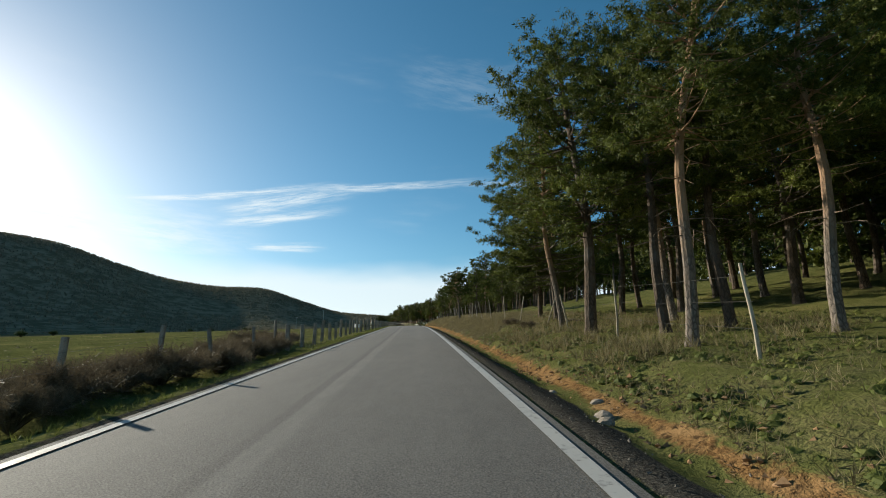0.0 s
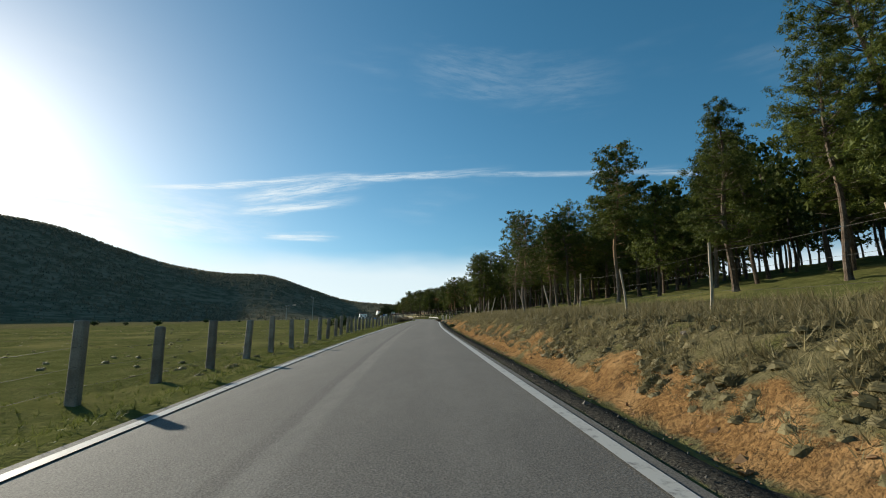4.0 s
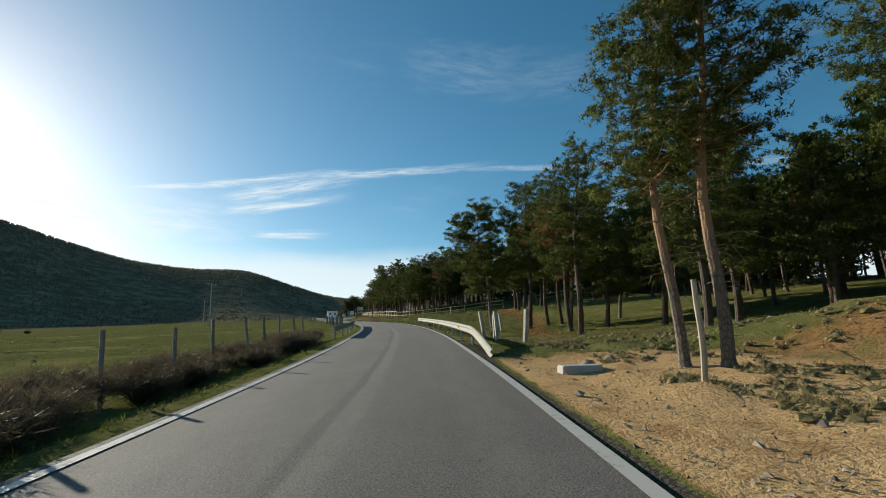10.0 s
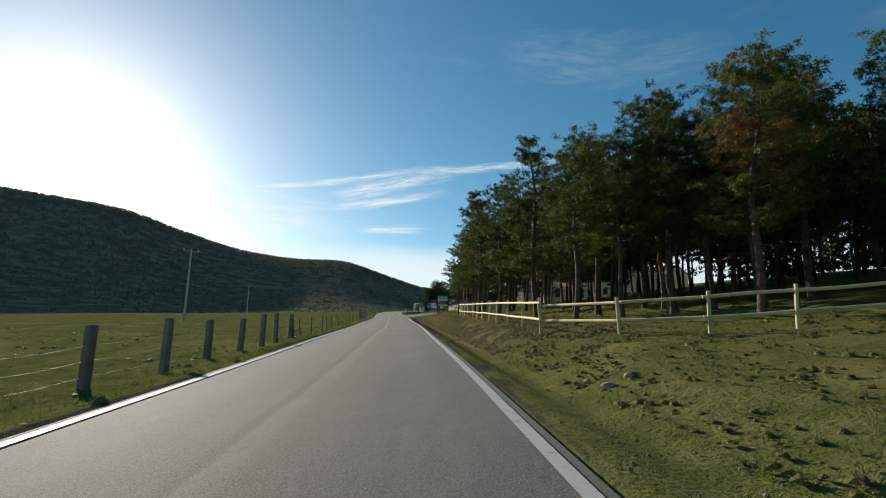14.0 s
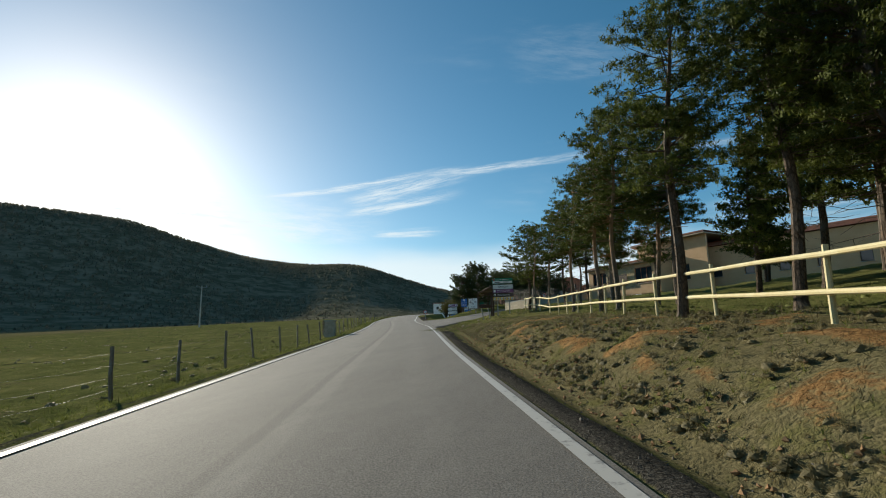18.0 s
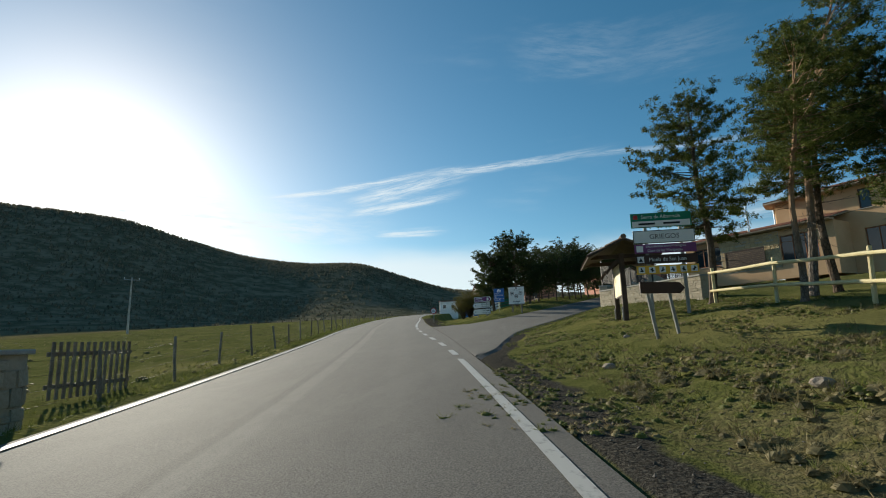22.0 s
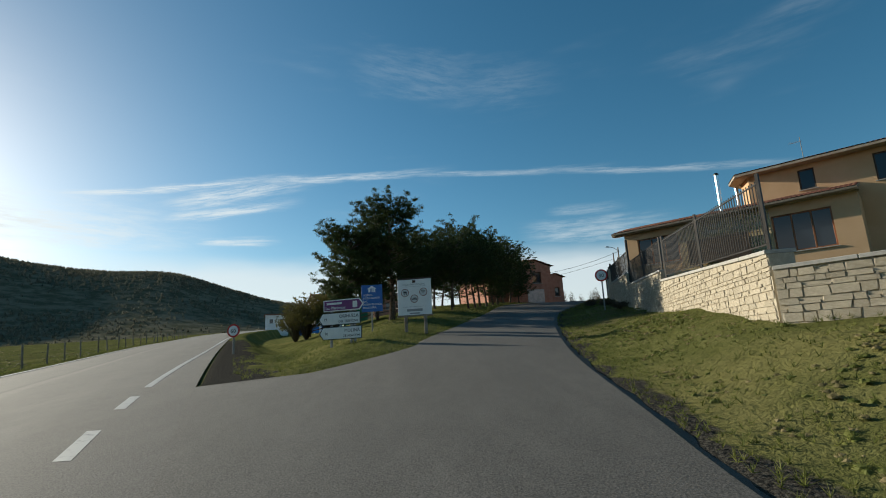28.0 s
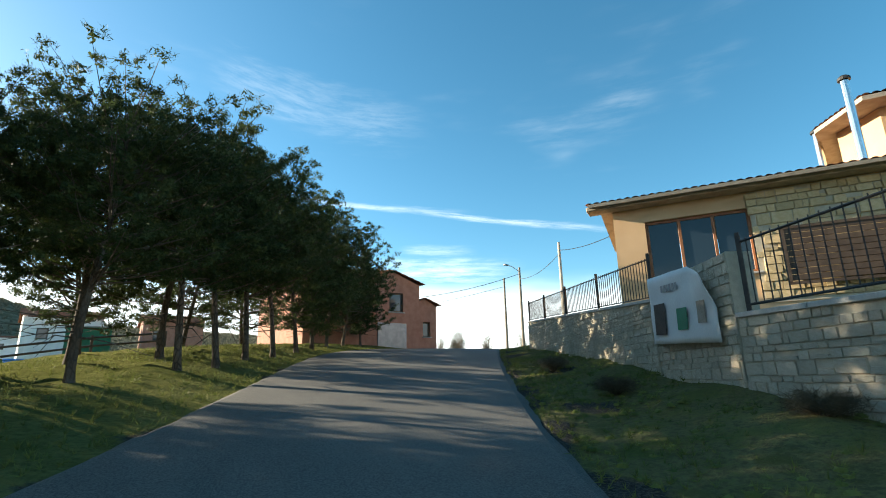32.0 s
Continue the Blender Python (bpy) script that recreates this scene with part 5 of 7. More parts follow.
railing((-39.8, 356.5), (-38.3, 362.3), 26.47, 26.62, 1.08, 1.08, "black iron railing on the upper step of the wall", 0.15, 2)
tall = part("gate_post", boxes(((0.09, 0.09, 2.0), (-39.85, 356.42, 27.0), None, 0.008)), IRON)
tagged(tall, "tall dark iron post where the wall steps up", "post")
railing((-37.1, 365.3), (-32.3, 378.2), 27.25, 28.32, 0.95, 0.95, "dark railing on the wall along the lane", 0.16, 4)

# the banner on the pillar
ban = thing("banner", pose(-37.9, 363.75, 0, 0, 0, math.degrees(math.atan2(-3.3, -1.25))), "sun-bleached white banner with faded pictures fixed to the wall", "banner")
n = 24
u_, w_ = np.meshgrid(np.linspace(0, 1, n + 1), np.linspace(0, 1, n // 2 + 1))
torn = np.clip(u_ - 0.7, 0, 1) * np.clip(w_ - 0.4, 0, 1)
wave = 0.008 * np.sin(u_ * 19 + w_ * 3) + 0.008 * np.sin(w_ * 13 - u_ * 5)
along_ = -1.2 + 2.3 * u_
P = np.stack([along_ - torn * 0.5, -0.1 - torn * 0.9 + wave, 26.3 + 1.24 * w_ - 0.052 * along_ - torn * 1.1], -1)
strip("sheet", P, GREY_SIGN, ban).modifiers.new("cloth", "SOLIDIFY").thickness = 0.006
for x, z, w, h, mat, what in ((-0.75, 26.78, 0.44, 0.56, IRON, "faded dark picture"), (0.08, 26.7, 0.34, 0.36, GREEN_SIGN, "faded green picture"), (0.72, 26.74, 0.24, 0.34, OLD_WOOD, "faded brown picture")):
    part("picture", boxes(((w, 0.008, h), (x, -0.13, z), (0, 3, 0))), mat, ban, what)
for k in range(6):
    part("print_bar", boxes(((0.07, 0.006, 0.12), (-0.55 + k * 0.11, -0.13, 27.3 - k * 0.006), (0, 3, 0))), GALV_DARK, ban)


# ---------------------------------------------------------------- houses
def tiled_slope(parent, x0, x1, y0, y1, z0, z1, pitch=0.24, name="roof_tiles", mat=None):
    """A slope of half-round clay tiles running from the eave (y0, z0) up to (y1, z1)."""
    n = int((x1 - x0) / pitch)
    rows = max(2, int(math.hypot(y1 - y0, z1 - z0) / 0.45))
    k = np.arange(n * 6 + 1)
    xs = x0 + k * pitch / 6
    wave = 0.055 * np.abs(np.sin(k * math.pi / 6)) ** 0.8
    t = np.repeat(np.linspace(0, 1, rows + 1), 2)[1:-1]
    lap = np.tile([0.0, 0.03], rows)
    P = np.zeros((len(t), len(xs), 3))
    P[:, :, 0] = xs
    P[:, :, 1] = (y0 + (y1 - y0) * t)[:, None]
    P[:, :, 2] = (z0 + (z1 - z0) * t + 0.03 - lap)[:, None] + wave
    return strip(name, P, mat or TILE, parent)


def hip_slope(parent, a, b, c, d, pitch=0.24):
    """A slope of half-round tiles from the eave a-b up to the ridge c-d (c above a)."""
    a, b, c, d = (np.array(p, float) for p in (a, b, c, d))
    n = max(1, int(np.linalg.norm(b - a) / pitch))
    k = np.arange(n * 6 + 1)
    rows = max(2, int(np.linalg.norm((c + d - a - b) / 2) / 0.45))
    t = np.repeat(np.linspace(0, 1, rows + 1), 2)[1:-1][:, None, None]
    lap = np.tile([0.0, 0.03], rows)[:, None]
    q = (k / (n * 6))[None, :, None]
    P = (a + (b - a) * q) * (1 - t) + (c + (d - c) * q) * t
    P[:, :, 2] += 0.03 - lap + 0.055 * np.abs(np.sin(k * math.pi / 6)) ** 0.8
    return strip("roof_tiles", P, TILE, parent)


def window(parent, x0, x1, z0, z1, y, bars=1, frame_mat=None, recess=0.14, sill=True):
    """A recessed wooden window with its panes; the opening is in the wall already."""
    frame_mat = frame_mat or FRAME
    w = 0.09
    f = part("window", boxes(((x1 - x0, 0.08, w), ((x0 + x1) / 2, y + recess, z1 - w / 2), None, 0.01)), frame_mat, parent)
    part("bottom_rail", boxes(((x1 - x0, 0.08, w), ((x0 + x1) / 2, y + recess, z0 + w / 2), None, 0.01)), frame_mat, f)
    for k in range(bars + 2):
        x = x0 + w / 2 + (x1 - x0 - w) * k / (bars + 1)
        part("mullion", boxes(((w, 0.075, z1 - z0 - 2 * w), (x, y + recess, (z0 + z1) / 2), None, 0.008)), frame_mat, f)
    for k in range(bars + 1):
        a, b = x0 + (x1 - x0) * k / (bars + 1), x0 + (x1 - x0) * (k + 1) / (bars + 1)
        part("pane", boxes(((b - a - w, 0.015, z1 - z0 - w), ((a + b) / 2, y + recess + 0.01, (z0 + z1) / 2))), GLASS, f)
    if sill:
        part("sill", boxes(((x1 - x0 + 0.16, 0.22, 0.06), ((x0 + x1) / 2, y + 0.02, z0 - 0.032), None, 0.01)), COPING, f)
    return f


def wall_with_holes(parent, x0, x1, z0, z1, y, holes, mat, thick=0.3, name="wall", axis="x"):
    """A wall in pieces round its openings (x0, x1, z0, z1 each), front face at y."""
    bm = bmesh.new()
    xs = sorted({x0, x1, *[h[0] for h in holes], *[h[1] for h in holes]})
    for a, b in zip(xs, xs[1:]):
        m = (a + b) / 2
        cuts = sorted((h[2], h[3]) for h in holes if h[0] <= m <= h[1])
        z = z0
        for c, d in cuts + [(z1, z1)]:
            if c - z > 0.01:
                box(bm, (b - a, thick, c - z), (m, y + thick / 2, (z + c) / 2))
            z = d
    bmesh.ops.remove_doubles(bm, verts=bm.verts, dist=0.0005)
    return part(name, bm, mat, parent)


inn = thing("stone_house", pose(-34.61, 369.9, 0, 0, 0, math.degrees(math.atan2(-0.738, 0.675))), "two-storey ochre house with stone cladding, brown windows and tiled roofs", "house")
G0 = 26.6
h1, h2 = (1.4, 4.3, 28.62, 30.55), (9.95, 13.0, 28.1, 30.45)
wall_with_holes(inn, 0.45, 14.0, G0, 31.05, 0.75, [h1, h2], RENDER_)
window(inn, *h1, 0.75, 2)
window(inn, *h2, 0.75, 2)
clad = part("stone_cladding", boxes(((5.6, 0.05, 3.3), (7.1, 0.74, 29.35))), MORTAR, inn)
lay_stones(clad, 9.88, lambda x: 30.98 if x > 4.35 else 0, lambda x: 27.8, CLAD, 8, 0.7, 0.035, (0.16, 0.36), (0.2, 0.55))
# the wooden screen that leans on the cladding
scr = part("timber_screen", boxes(((3.8, 0.06, 0.08), (6.8, 0.45, 29.72)), ((3.8, 0.06, 0.08), (6.8, 0.45, 28.15)), ((0.08, 0.06, 1.6), (4.95, 0.45, 28.95)), ((0.08, 0.06, 1.6), (8.65, 0.45, 28.95))), DARK_WOOD, inn, "dark timber screen")
for k in range(9):
    part("slat", boxes(((3.66, 0.03, 0.155), (6.8, 0.46, 28.3 + k * 0.168), None, 0.005)), DARK_WOOD, scr)
wall_with_holes(inn, 0.45, 0.75, G0, 31.05, 1.05, [], RENDER_, 9.0, "gable_wall")
wall_with_holes(inn, 14.0, 14.3, G0, 31.05, 0.75, [], RENDER_, 2.6, "end_wall")
part("eave", boxes(((14.7, 0.62, 0.14), (7.05, 0.52, 31.1), None, 0.02)), FASCIA, inn)
tiled_slope(inn, -0.3, 14.55, 0.14, 3.3, 31.2, 32.05)
tiled_slope(inn, -0.3, 8.4, 6.8, 3.3, 31.2, 32.05)
part("roof_deck", boxes(((14.6, 3.4, 0.1), (7.1, 1.65, 31.55), (14.2, 0, 0)), ((8.6, 3.5, 0.1), (4.0, 5.05, 31.55), (-13.7, 0, 0))), FASCIA, inn)
u1, u2 = (11.42, 12.3, 32.3, 33.65), (15.22, 16.1, 31.95, 33.65)
wall_with_holes(inn, 8.6, 20.0, G0, 33.94, 3.3, [u1, u2, (15.3, 17.2, 28.1, 30.3)], RENDER_)
window(inn, *u1, 3.3, 0, DARK_WOOD)
window(inn, *u2, 3.3, 0, DARK_WOOD)
window(inn, 15.3, 17.2, 28.1, 30.3, 3.3, 1)


def prism(name, corners, z0, z1, mat, parent):
    """An upright block over a plan."""
    n = len(corners)
    v = [(x, y, z0) for x, y in corners] + [(x, y, z1) for x, y in corners]
    f = [tuple(range(n))[::-1], tuple(range(n, 2 * n))] + [(k, (k + 1) % n, n + (k + 1) % n, n + k) for k in range(n)]
    return mesh_object(name, v, f, mat, parent)


prism("side_wall", [(8.6, 3.3), (8.6, 3.6), (8.15, 4.9), (9.7, 10.6), (9.4, 10.6), (7.8, 4.85)], 31.0, 33.94, RENDER_, inn)
prism("upper_eave", [(8.0, 2.45), (20.4, 2.45), (20.4, 11.2), (9.0, 11.2), (7.1, 4.5)], 33.95, 34.1, FASCIA, inn)
hip_slope(inn, (8.0, 2.45, 34.1), (20.4, 2.45, 34.1), (11.5, 6.8, 35.3), (17.5, 6.8, 35.3))
hip_slope(inn, (7.1, 4.5, 34.1), (8.0, 2.45, 34.1), (11.4, 6.9, 35.3), (11.5, 6.8, 35.3))
hip_slope(inn, (9.0, 11.2, 34.1), (7.1, 4.5, 34.1), (11.5, 6.8, 35.3), (11.5, 6.8, 35.3))
hip_slope(inn, (20.4, 11.2, 34.1), (9.0, 11.2, 34.1), (17.5, 6.8, 35.3), (11.5, 6.8, 35.3))


def flue(x, y, z0, z1, r, mat):
    bm = bmesh.new()
    tube(bm, [(x, y, z0), (x, y, z1)], r, 12)
    f = part("flue", bm, mat, inn, "shiny steel flue")
    bm = bmesh.new()
    tube(bm, [(x, y, z1 + 0.02), (x, y, z1 + 0.1), (x, y, z1 + 0.16)], [r * 1.5, r * 1.5, r * 0.9], 12)
    part("cowl", bm, BLACK, f, "black cowl")


flue(7.25, 0.95, 31.2, 34.0, 0.11, STAINLESS)
flue(7.35, 5.4, 31.4, 34.3, 0.12, STAINLESS)
ant = bmesh.new()
tube(ant, [(11.5, 7, 35.2), (11.5, 7, 37.0)], 0.025, 6)
for k in range(5):
    tube(ant, [(11.3 - 0.1 * k, 6.75, 36.7), (11.3 - 0.1 * k, 7.25, 36.7)], 0.01, 4)
tube(ant, [(11.6, 7, 36.7), (10.8, 7, 36.7)], 0.014, 4)
part("aerial", ant, GALV, inn, "thin rooftop aerial")


def plain_house(m, w, d, h, rise, mat, label, holes=(), mid=0.5, name="house", ridge="x"):
    """A gabled house: local x along its front, y into it, origin at its front left foot."""
    top = thing(name, m, label, "house")
    wall_with_holes(top, 0, w, -1.5, h, 0, list(holes), mat)
    wall_with_holes(top, 0, w, -1.5, h, d - 0.3, [], mat, 0.3, "back_wall")
    for x in (0, w - 0.3):
        part("side_wall", boxes(((0.3, d - 0.6, h + 1.5), (x + 0.15, d / 2, h / 2 - 0.75))), mat, top)
    for a in holes:
        window(top, *a, 0, 0 if a[1] - a[0] < 1.4 else 1, DARK_WOOD, 0.18)
    if ridge == "x":
        tiled_slope(top, -0.3, w + 0.3, -0.35, d / 2, h + 0.02, h + rise)
        tiled_slope(top, -0.3, w + 0.3, d + 0.35, d / 2, h + 0.02, h + rise)
        for x in (0.0, w - 0.3):
            mesh_object("gable", [(x, 0, h), (x, d, h), (x, d / 2, h + rise), (x + 0.3, 0, h), (x + 0.3, d, h), (x + 0.3, d / 2, h + rise)], [(0, 2, 1), (3, 4, 5), (0, 1, 4, 3), (1, 2, 5, 4), (2, 0, 3, 5)], mat, top)
    else:
        r = new("roof")
        r.parent = top
        r.matrix_basis = pose(w * mid, d / 2, 0, 0, 0, 90)
        tiled_slope(r, -d / 2 - 0.3, d / 2 + 0.3, -w * (1 - mid) - 0.35, 0, h + 0.02, h + rise)
        tiled_slope(r, -d / 2 - 0.3, d / 2 + 0.3, w * mid + 0.35, 0, h + 0.02, h + rise)
        for y in (0.0, d - 0.3):
            mesh_object("gable", [(0, y, h), (w, y, h), (w * mid, y, h + rise), (0, y + 0.3, h), (w, y + 0.3, h), (w * mid, y + 0.3, h + rise)], [(0, 2, 1), (3, 4, 5), (0, 1, 4, 3), (1, 2, 5, 4), (2, 0, 3, 5)], mat, top)
    return top


# the brick house where the lane bends
b1 = plain_house(pose(-42.0, 386.0, 27.75, 0, 0, 14), 7.6, 9.0, 3.9, 0.75, BRICK, "unfinished red-brick house with a low tiled roof",
                 [(5.4, 6.4, 2.1, 3.3), (1.2, 2.4, 2.1, 3.3)], 0.74, ridge="y")
b2 = plain_house(pose(-34.6, 389.6, 27.75, 0, 0, 14), 2.0, 5.0, 2.9, 0.5, BRICK, "lower brick annex beside the brick house", [(0.9, 1.5, 0.8, 1.8)], ridge="y")
part("garage_door", boxes(((2.0, 0.08, 1.7), (5.6, -0.03, 0.55), None, 0.01)), GALV_DARK, b1, "grey garage door")
# village houses glimpsed behind the trees
plain_house(pose(-66.5, 421, 28.2, 0, 0, 20), 7.0, 8.0, 4.6, 1.3, WHITEWASH, "whitewashed village house behind the trees", [(1.2, 2.2, 2.4, 3.5), (4.4, 5.4, 2.4, 3.5)])
plain_house(pose(-55.5, 420, 28.2, 0, 0, 12), 6.0, 8.0, 4.2, 1.2, BRICK, "brick village house behind the trees", [(1.0, 2.0, 2.2, 3.3)])
shed = thing("shed", pose(-60.6, 413.5, 28.0, 0, 0, 14), "shed clad in dark green sheeting behind the lawn", "shed")
part("wall", boxes(((3.6, 4.0, 3.6), (1.8, 2.0, 1.4))), FIR_GREEN, shed)
for k in range(9):
    part("rib", boxes(((0.05, 0.04, 3.5), (0.2 + k * 0.4, -0.02, 1.4))), FIR_GREEN, shed)
part("roof", boxes(((3.9, 4.3, 0.12), (1.8, 2.0, 3.3), (3, 0, 0))), GALV, shed)
for k, (x, y) in enumerate(((-66.4, 409.5), (-64.6, 409.8), (-62.9, 410.1))):
    c = thing("waste_container", pose(x, y, float(land(x, y)), 0, 0, 14), "blue plastic waste container by the village street", "container", "blue containers")
    part("body", boxes(((1.35, 1.0, 1.1), (0, 0, 0.68), None, 0.06)), TARP, c)
    part("lid", boxes(((1.42, 1.06, 0.16), (0, 0, 1.3), None, 0.05)), TARP, c)
    for a in (-0.5, 0.5):
        bm = bmesh.new()
        tube(bm, [(a, -0.4, 0.09), (a, 0.4, 0.09)], 0.09, 10)
        part("wheel", bm, BLACK, c)
# the white building by the main road, far ahead
plain_house(pose(-93.5, 486, 31.0, 0, 0, 16), 6.5, 7.0, 4.6, 0.6, WHITEWASH, "white block of a house by the road ahead", [(1.2, 2.2, 2.2, 3.4), (4.2, 5.2, 2.2, 3.4)])
# the long building behind the grove
plain_house(pose(-20.0, 361.5, 27.0, 0, 0, -38), 26.0, 9.0, 5.4, 1.5, RENDER_, "long ochre wing of the house behind the pines", [(3, 4.2, 1.2, 2.6), (7, 8.2, 1.2, 2.6), (11, 12.2, 1.2, 2.6), (15, 16.2, 1.2, 2.6), (19, 20.2, 1.2, 2.6)])


# ---------------------------------------------------------------- signs
def words(parent, text, x, z, size, mat, y=-0.03, align="LEFT", name="lettering", squeeze=1.0):
    """Raised lettering on the face of a sign (local x along it, -y outwards)."""
    c = bpy.data.curves.new(name, "FONT")
    c.body, c.size, c.extrude, c.align_x = text, size, 0.002, align
    c.materials.append(mat)
    c.resolution_u = 2
    ob = new(name, c)
    ob.parent = parent
    ob.matrix_basis = pose(x, y, z, 90, 0, 0) @ Matrix.Diagonal((squeeze, 1, 1, 1))
    return ob


def plate(name, parent, x, z, w, h, mat, y=0.0, t=0.03, bevel=0.006, label="", turn=None):
    return part(name, boxes(((w, t, h), (x, y, z), turn, bevel)), mat, parent, label)


def arrow(name, parent, x0, x1, z0, z1, tip, mat, y, t=0.03):
    """A plate with one pointed end."""
    m = (z0 + z1) / 2
    out = [(x0, z0), (x1, z0), (x1 + tip, m), (x1, z1), (x0, z1)] if tip > 0 else [(x0, z0), (x1, z0), (x1, z1), (x0, z1), (x0 + tip, m)]
    n = len(out)
    v = [(a, y - t / 2, b) for a, b in out] + [(a, y + t / 2, b) for a, b in out]
    f = [tuple(range(n)), tuple(range(2 * n - 1, n - 1, -1))] + [(k, k + n, (k + 1) % n + n, (k + 1) % n) for k in range(n)]
    return mesh_object(name, v, f, mat, parent)


def square_tube(parent, x, z0, z1, y=0.05, w=0.08, mat=None, name="post"):
    return part(name, boxes(((w, w, z1 - z0), (x, y, (z0 + z1) / 2), None, 0.006)), mat or GALV, parent)


# town sign with its tourist panels
s = thing("town_sign", pose(-43.31, 329.17, 0, 0, 0, 6), "stacked green, white, purple and yellow town sign panels on posts", "sign")
plate("green_panel", s, 0.93, 25.62, 1.82, 0.47, GREEN_SIGN, label="green and white panel")
plate("lower_field", s, 0.93, 25.5, 1.74, 0.19, WHITE, -0.018, 0.008)
plate("emblem", s, 0.17, 25.73, 0.13, 0.13, RED, -0.018, 0.008)
words(s, "Sierra de Albarracín", 0.34, 25.67, 0.17, WHITE, -0.02, squeeze=0.86)
for k, (x, w) in enumerate(((0.5, 0.5), (1.25, 0.5))):
    plate("bar", s, x, 25.5, w, 0.06, GREY_SIGN if k > 2 else BLACK, -0.024, 0.006)
plate("name_panel", s, 0.97, 25.08, 1.84, 0.42, WHITE, label="white panel with a black border")
for z in (24.885, 25.275):
    plate("border", s, 0.97, z, 1.84, 0.02, BLACK, -0.018, 0.006)
for x in (0.06, 1.88):
    plate("border", s, x, 25.08, 0.02, 0.4, BLACK, -0.018, 0.006)
words(s, "GRIEGOS", 0.99, 25.01, 0.22, BLACK, -0.02, "CENTER")
plate("purple_panel", s, 0.98, 24.7, 1.84, 0.29, PURPLE)
plate("symbol", s, 0.22, 24.7, 0.2, 0.2, WHITE, -0.018, 0.006)
words(s, "exposición entomológica", 0.4, 24.74, 0.125, WHITE, -0.02, squeeze=0.95)
words(s, "Casa de las Mariposas", 0.44, 24.6, 0.125, WHITE, -0.02, squeeze=0.95)
plate("brown_panel", s, 0.99, 24.36, 1.84, 0.28, BROWN)
plate("symbol", s, 0.22, 24.36, 0.2, 0.2, WHITE, -0.018, 0.006)
mesh_object("mountain", [(0.15, -0.024, 24.29), (0.29, -0.024, 24.29), (0.22, -0.024, 24.42)], [(0, 1, 2)], BLACK, s)
words(s, "Muela de San Juan", 0.46, 24.3, 0.17, WHITE, -0.02, squeeze=0.9)
plate("yellow_panel", s, 0.99, 24.03, 1.84, 0.27, YELLOW)
for k in range(6):
    p_ = plate("pictogram", s, 0.22 + k * 0.31, 24.03, 0.19, 0.19, WHITE, -0.018, 0.006)
    part("figure", boxes(((0.04, 0.006, 0.13), (0.22 + k * 0.31, -0.026, 24.03), (0, 18 * (k % 3 - 1), 0)), ((0.11, 0.006, 0.035), (0.22 + k * 0.31, -0.026, 24.0 + 0.02 * (k % 2)), (0, 25 * ((k + 1) % 3 - 1), 0))), BLACK, p_)
for x in (0.45, 1.5):
    square_tube(s, x, 21.6, 25.8, 0.065, 0.09)

# hiking map under a small tiled roof
s = thing("map_shelter", pose(-43.65, 331.1, 22.66, 0, 0, -86), "wooden information shelter with a tiled roof and a yellowed map", "information board")
for x in (-0.9, 0.9):
    p_ = part("post", boxes(((0.16, 0.16, 2.3), (x, 0, 0.95), None, 0.015)), DARK_WOOD, s)
    part("steel_shoe", boxes(((0.05, 0.19, 0.45), (x, -0.02, 0.1))), GALV, p_)
    part("brace", boxes(((0.09, 0.09, 0.75), (x, -0.28, 1.72), (-42, 0, 0))), DARK_WOOD, s)
    part("tie_beam", boxes(((0.12, 2.0, 0.13), (x, 0, 2.0), None, 0.01)), DARK_WOOD, s)
part("map_board", boxes(((1.6, 0.06, 1.15), (0, -0.02, 1.25), None, 0.01)), DARK_WOOD, s)
m_ = part("map_sheet", boxes(((1.5, 0.012, 1.05), (0, -0.058, 1.25))), PAPER, s, "yellowed map with faded print")
for k in range(4):
    part("print_bar", boxes(((0.26, 0.006, 0.04), (0.5, -0.067, 0.85 + k * 0.06))), GREY_SIGN, m_)
for sg in (-1, 1):
    tiled_slope(s, -1.75, 1.75, sg * 1.15, 0.0, 1.95, 2.5, 0.2, mat=SHADE_TILE)
    part("roof_board", boxes(((3.4, 1.26, 0.05), (0, sg * 0.575, 2.19), (-25.6 * sg if sg > 0 else 25.6, 0, 0))), DARK_WOOD, s)
bm = bmesh.new()
tube(bm, [(-1.75, 0, 2.53), (1.75, 0, 2.53)], 0.09, 10)
part("ridge_tile", bm, SHADE_TILE, s)

# direction arrows at the junction
s = thing("direction_sign", pose(-53.2, 351.95, 0, 0, 0, -24), "three direction arrows, one purple and two white, on steel posts", "sign")
arrow("arrow_plate", s, 0.05, 1.5, 24.92, 25.32, 0.16, WHITE, 0.0)
arrow("purple_field", s, 0.09, 1.48, 24.955, 25.285, 0.135, PURPLE, -0.018, 0.01)
plate("print_bar", s, 0.5, 25.19, 0.62, 0.07, WHITE, -0.026, 0.006)
words(s, "Las Mariposas", 0.14, 24.99, 0.15, WHITE, -0.026, squeeze=0.95)
plate("symbol", s, 1.33, 25.12, 0.18, 0.22, WHITE, -0.026, 0.006)
arrow("arrow_plate", s, 0.0, 1.52, 24.44, 24.87, -0.15, BLACK, 0.0)
arrow("white_field", s, 0.02, 1.5, 24.465, 24.845, -0.13, WHITE, -0.018, 0.01)
words(s, "19", 0.06, 24.6, 0.14, BLACK, -0.026)
words(s, "ORIHUELA", 1.46, 24.68, 0.16, BLACK, -0.026, "RIGHT")
words(s, "DEL TREMEDAL", 1.46, 24.52, 0.115, BLACK, -0.026, "RIGHT")
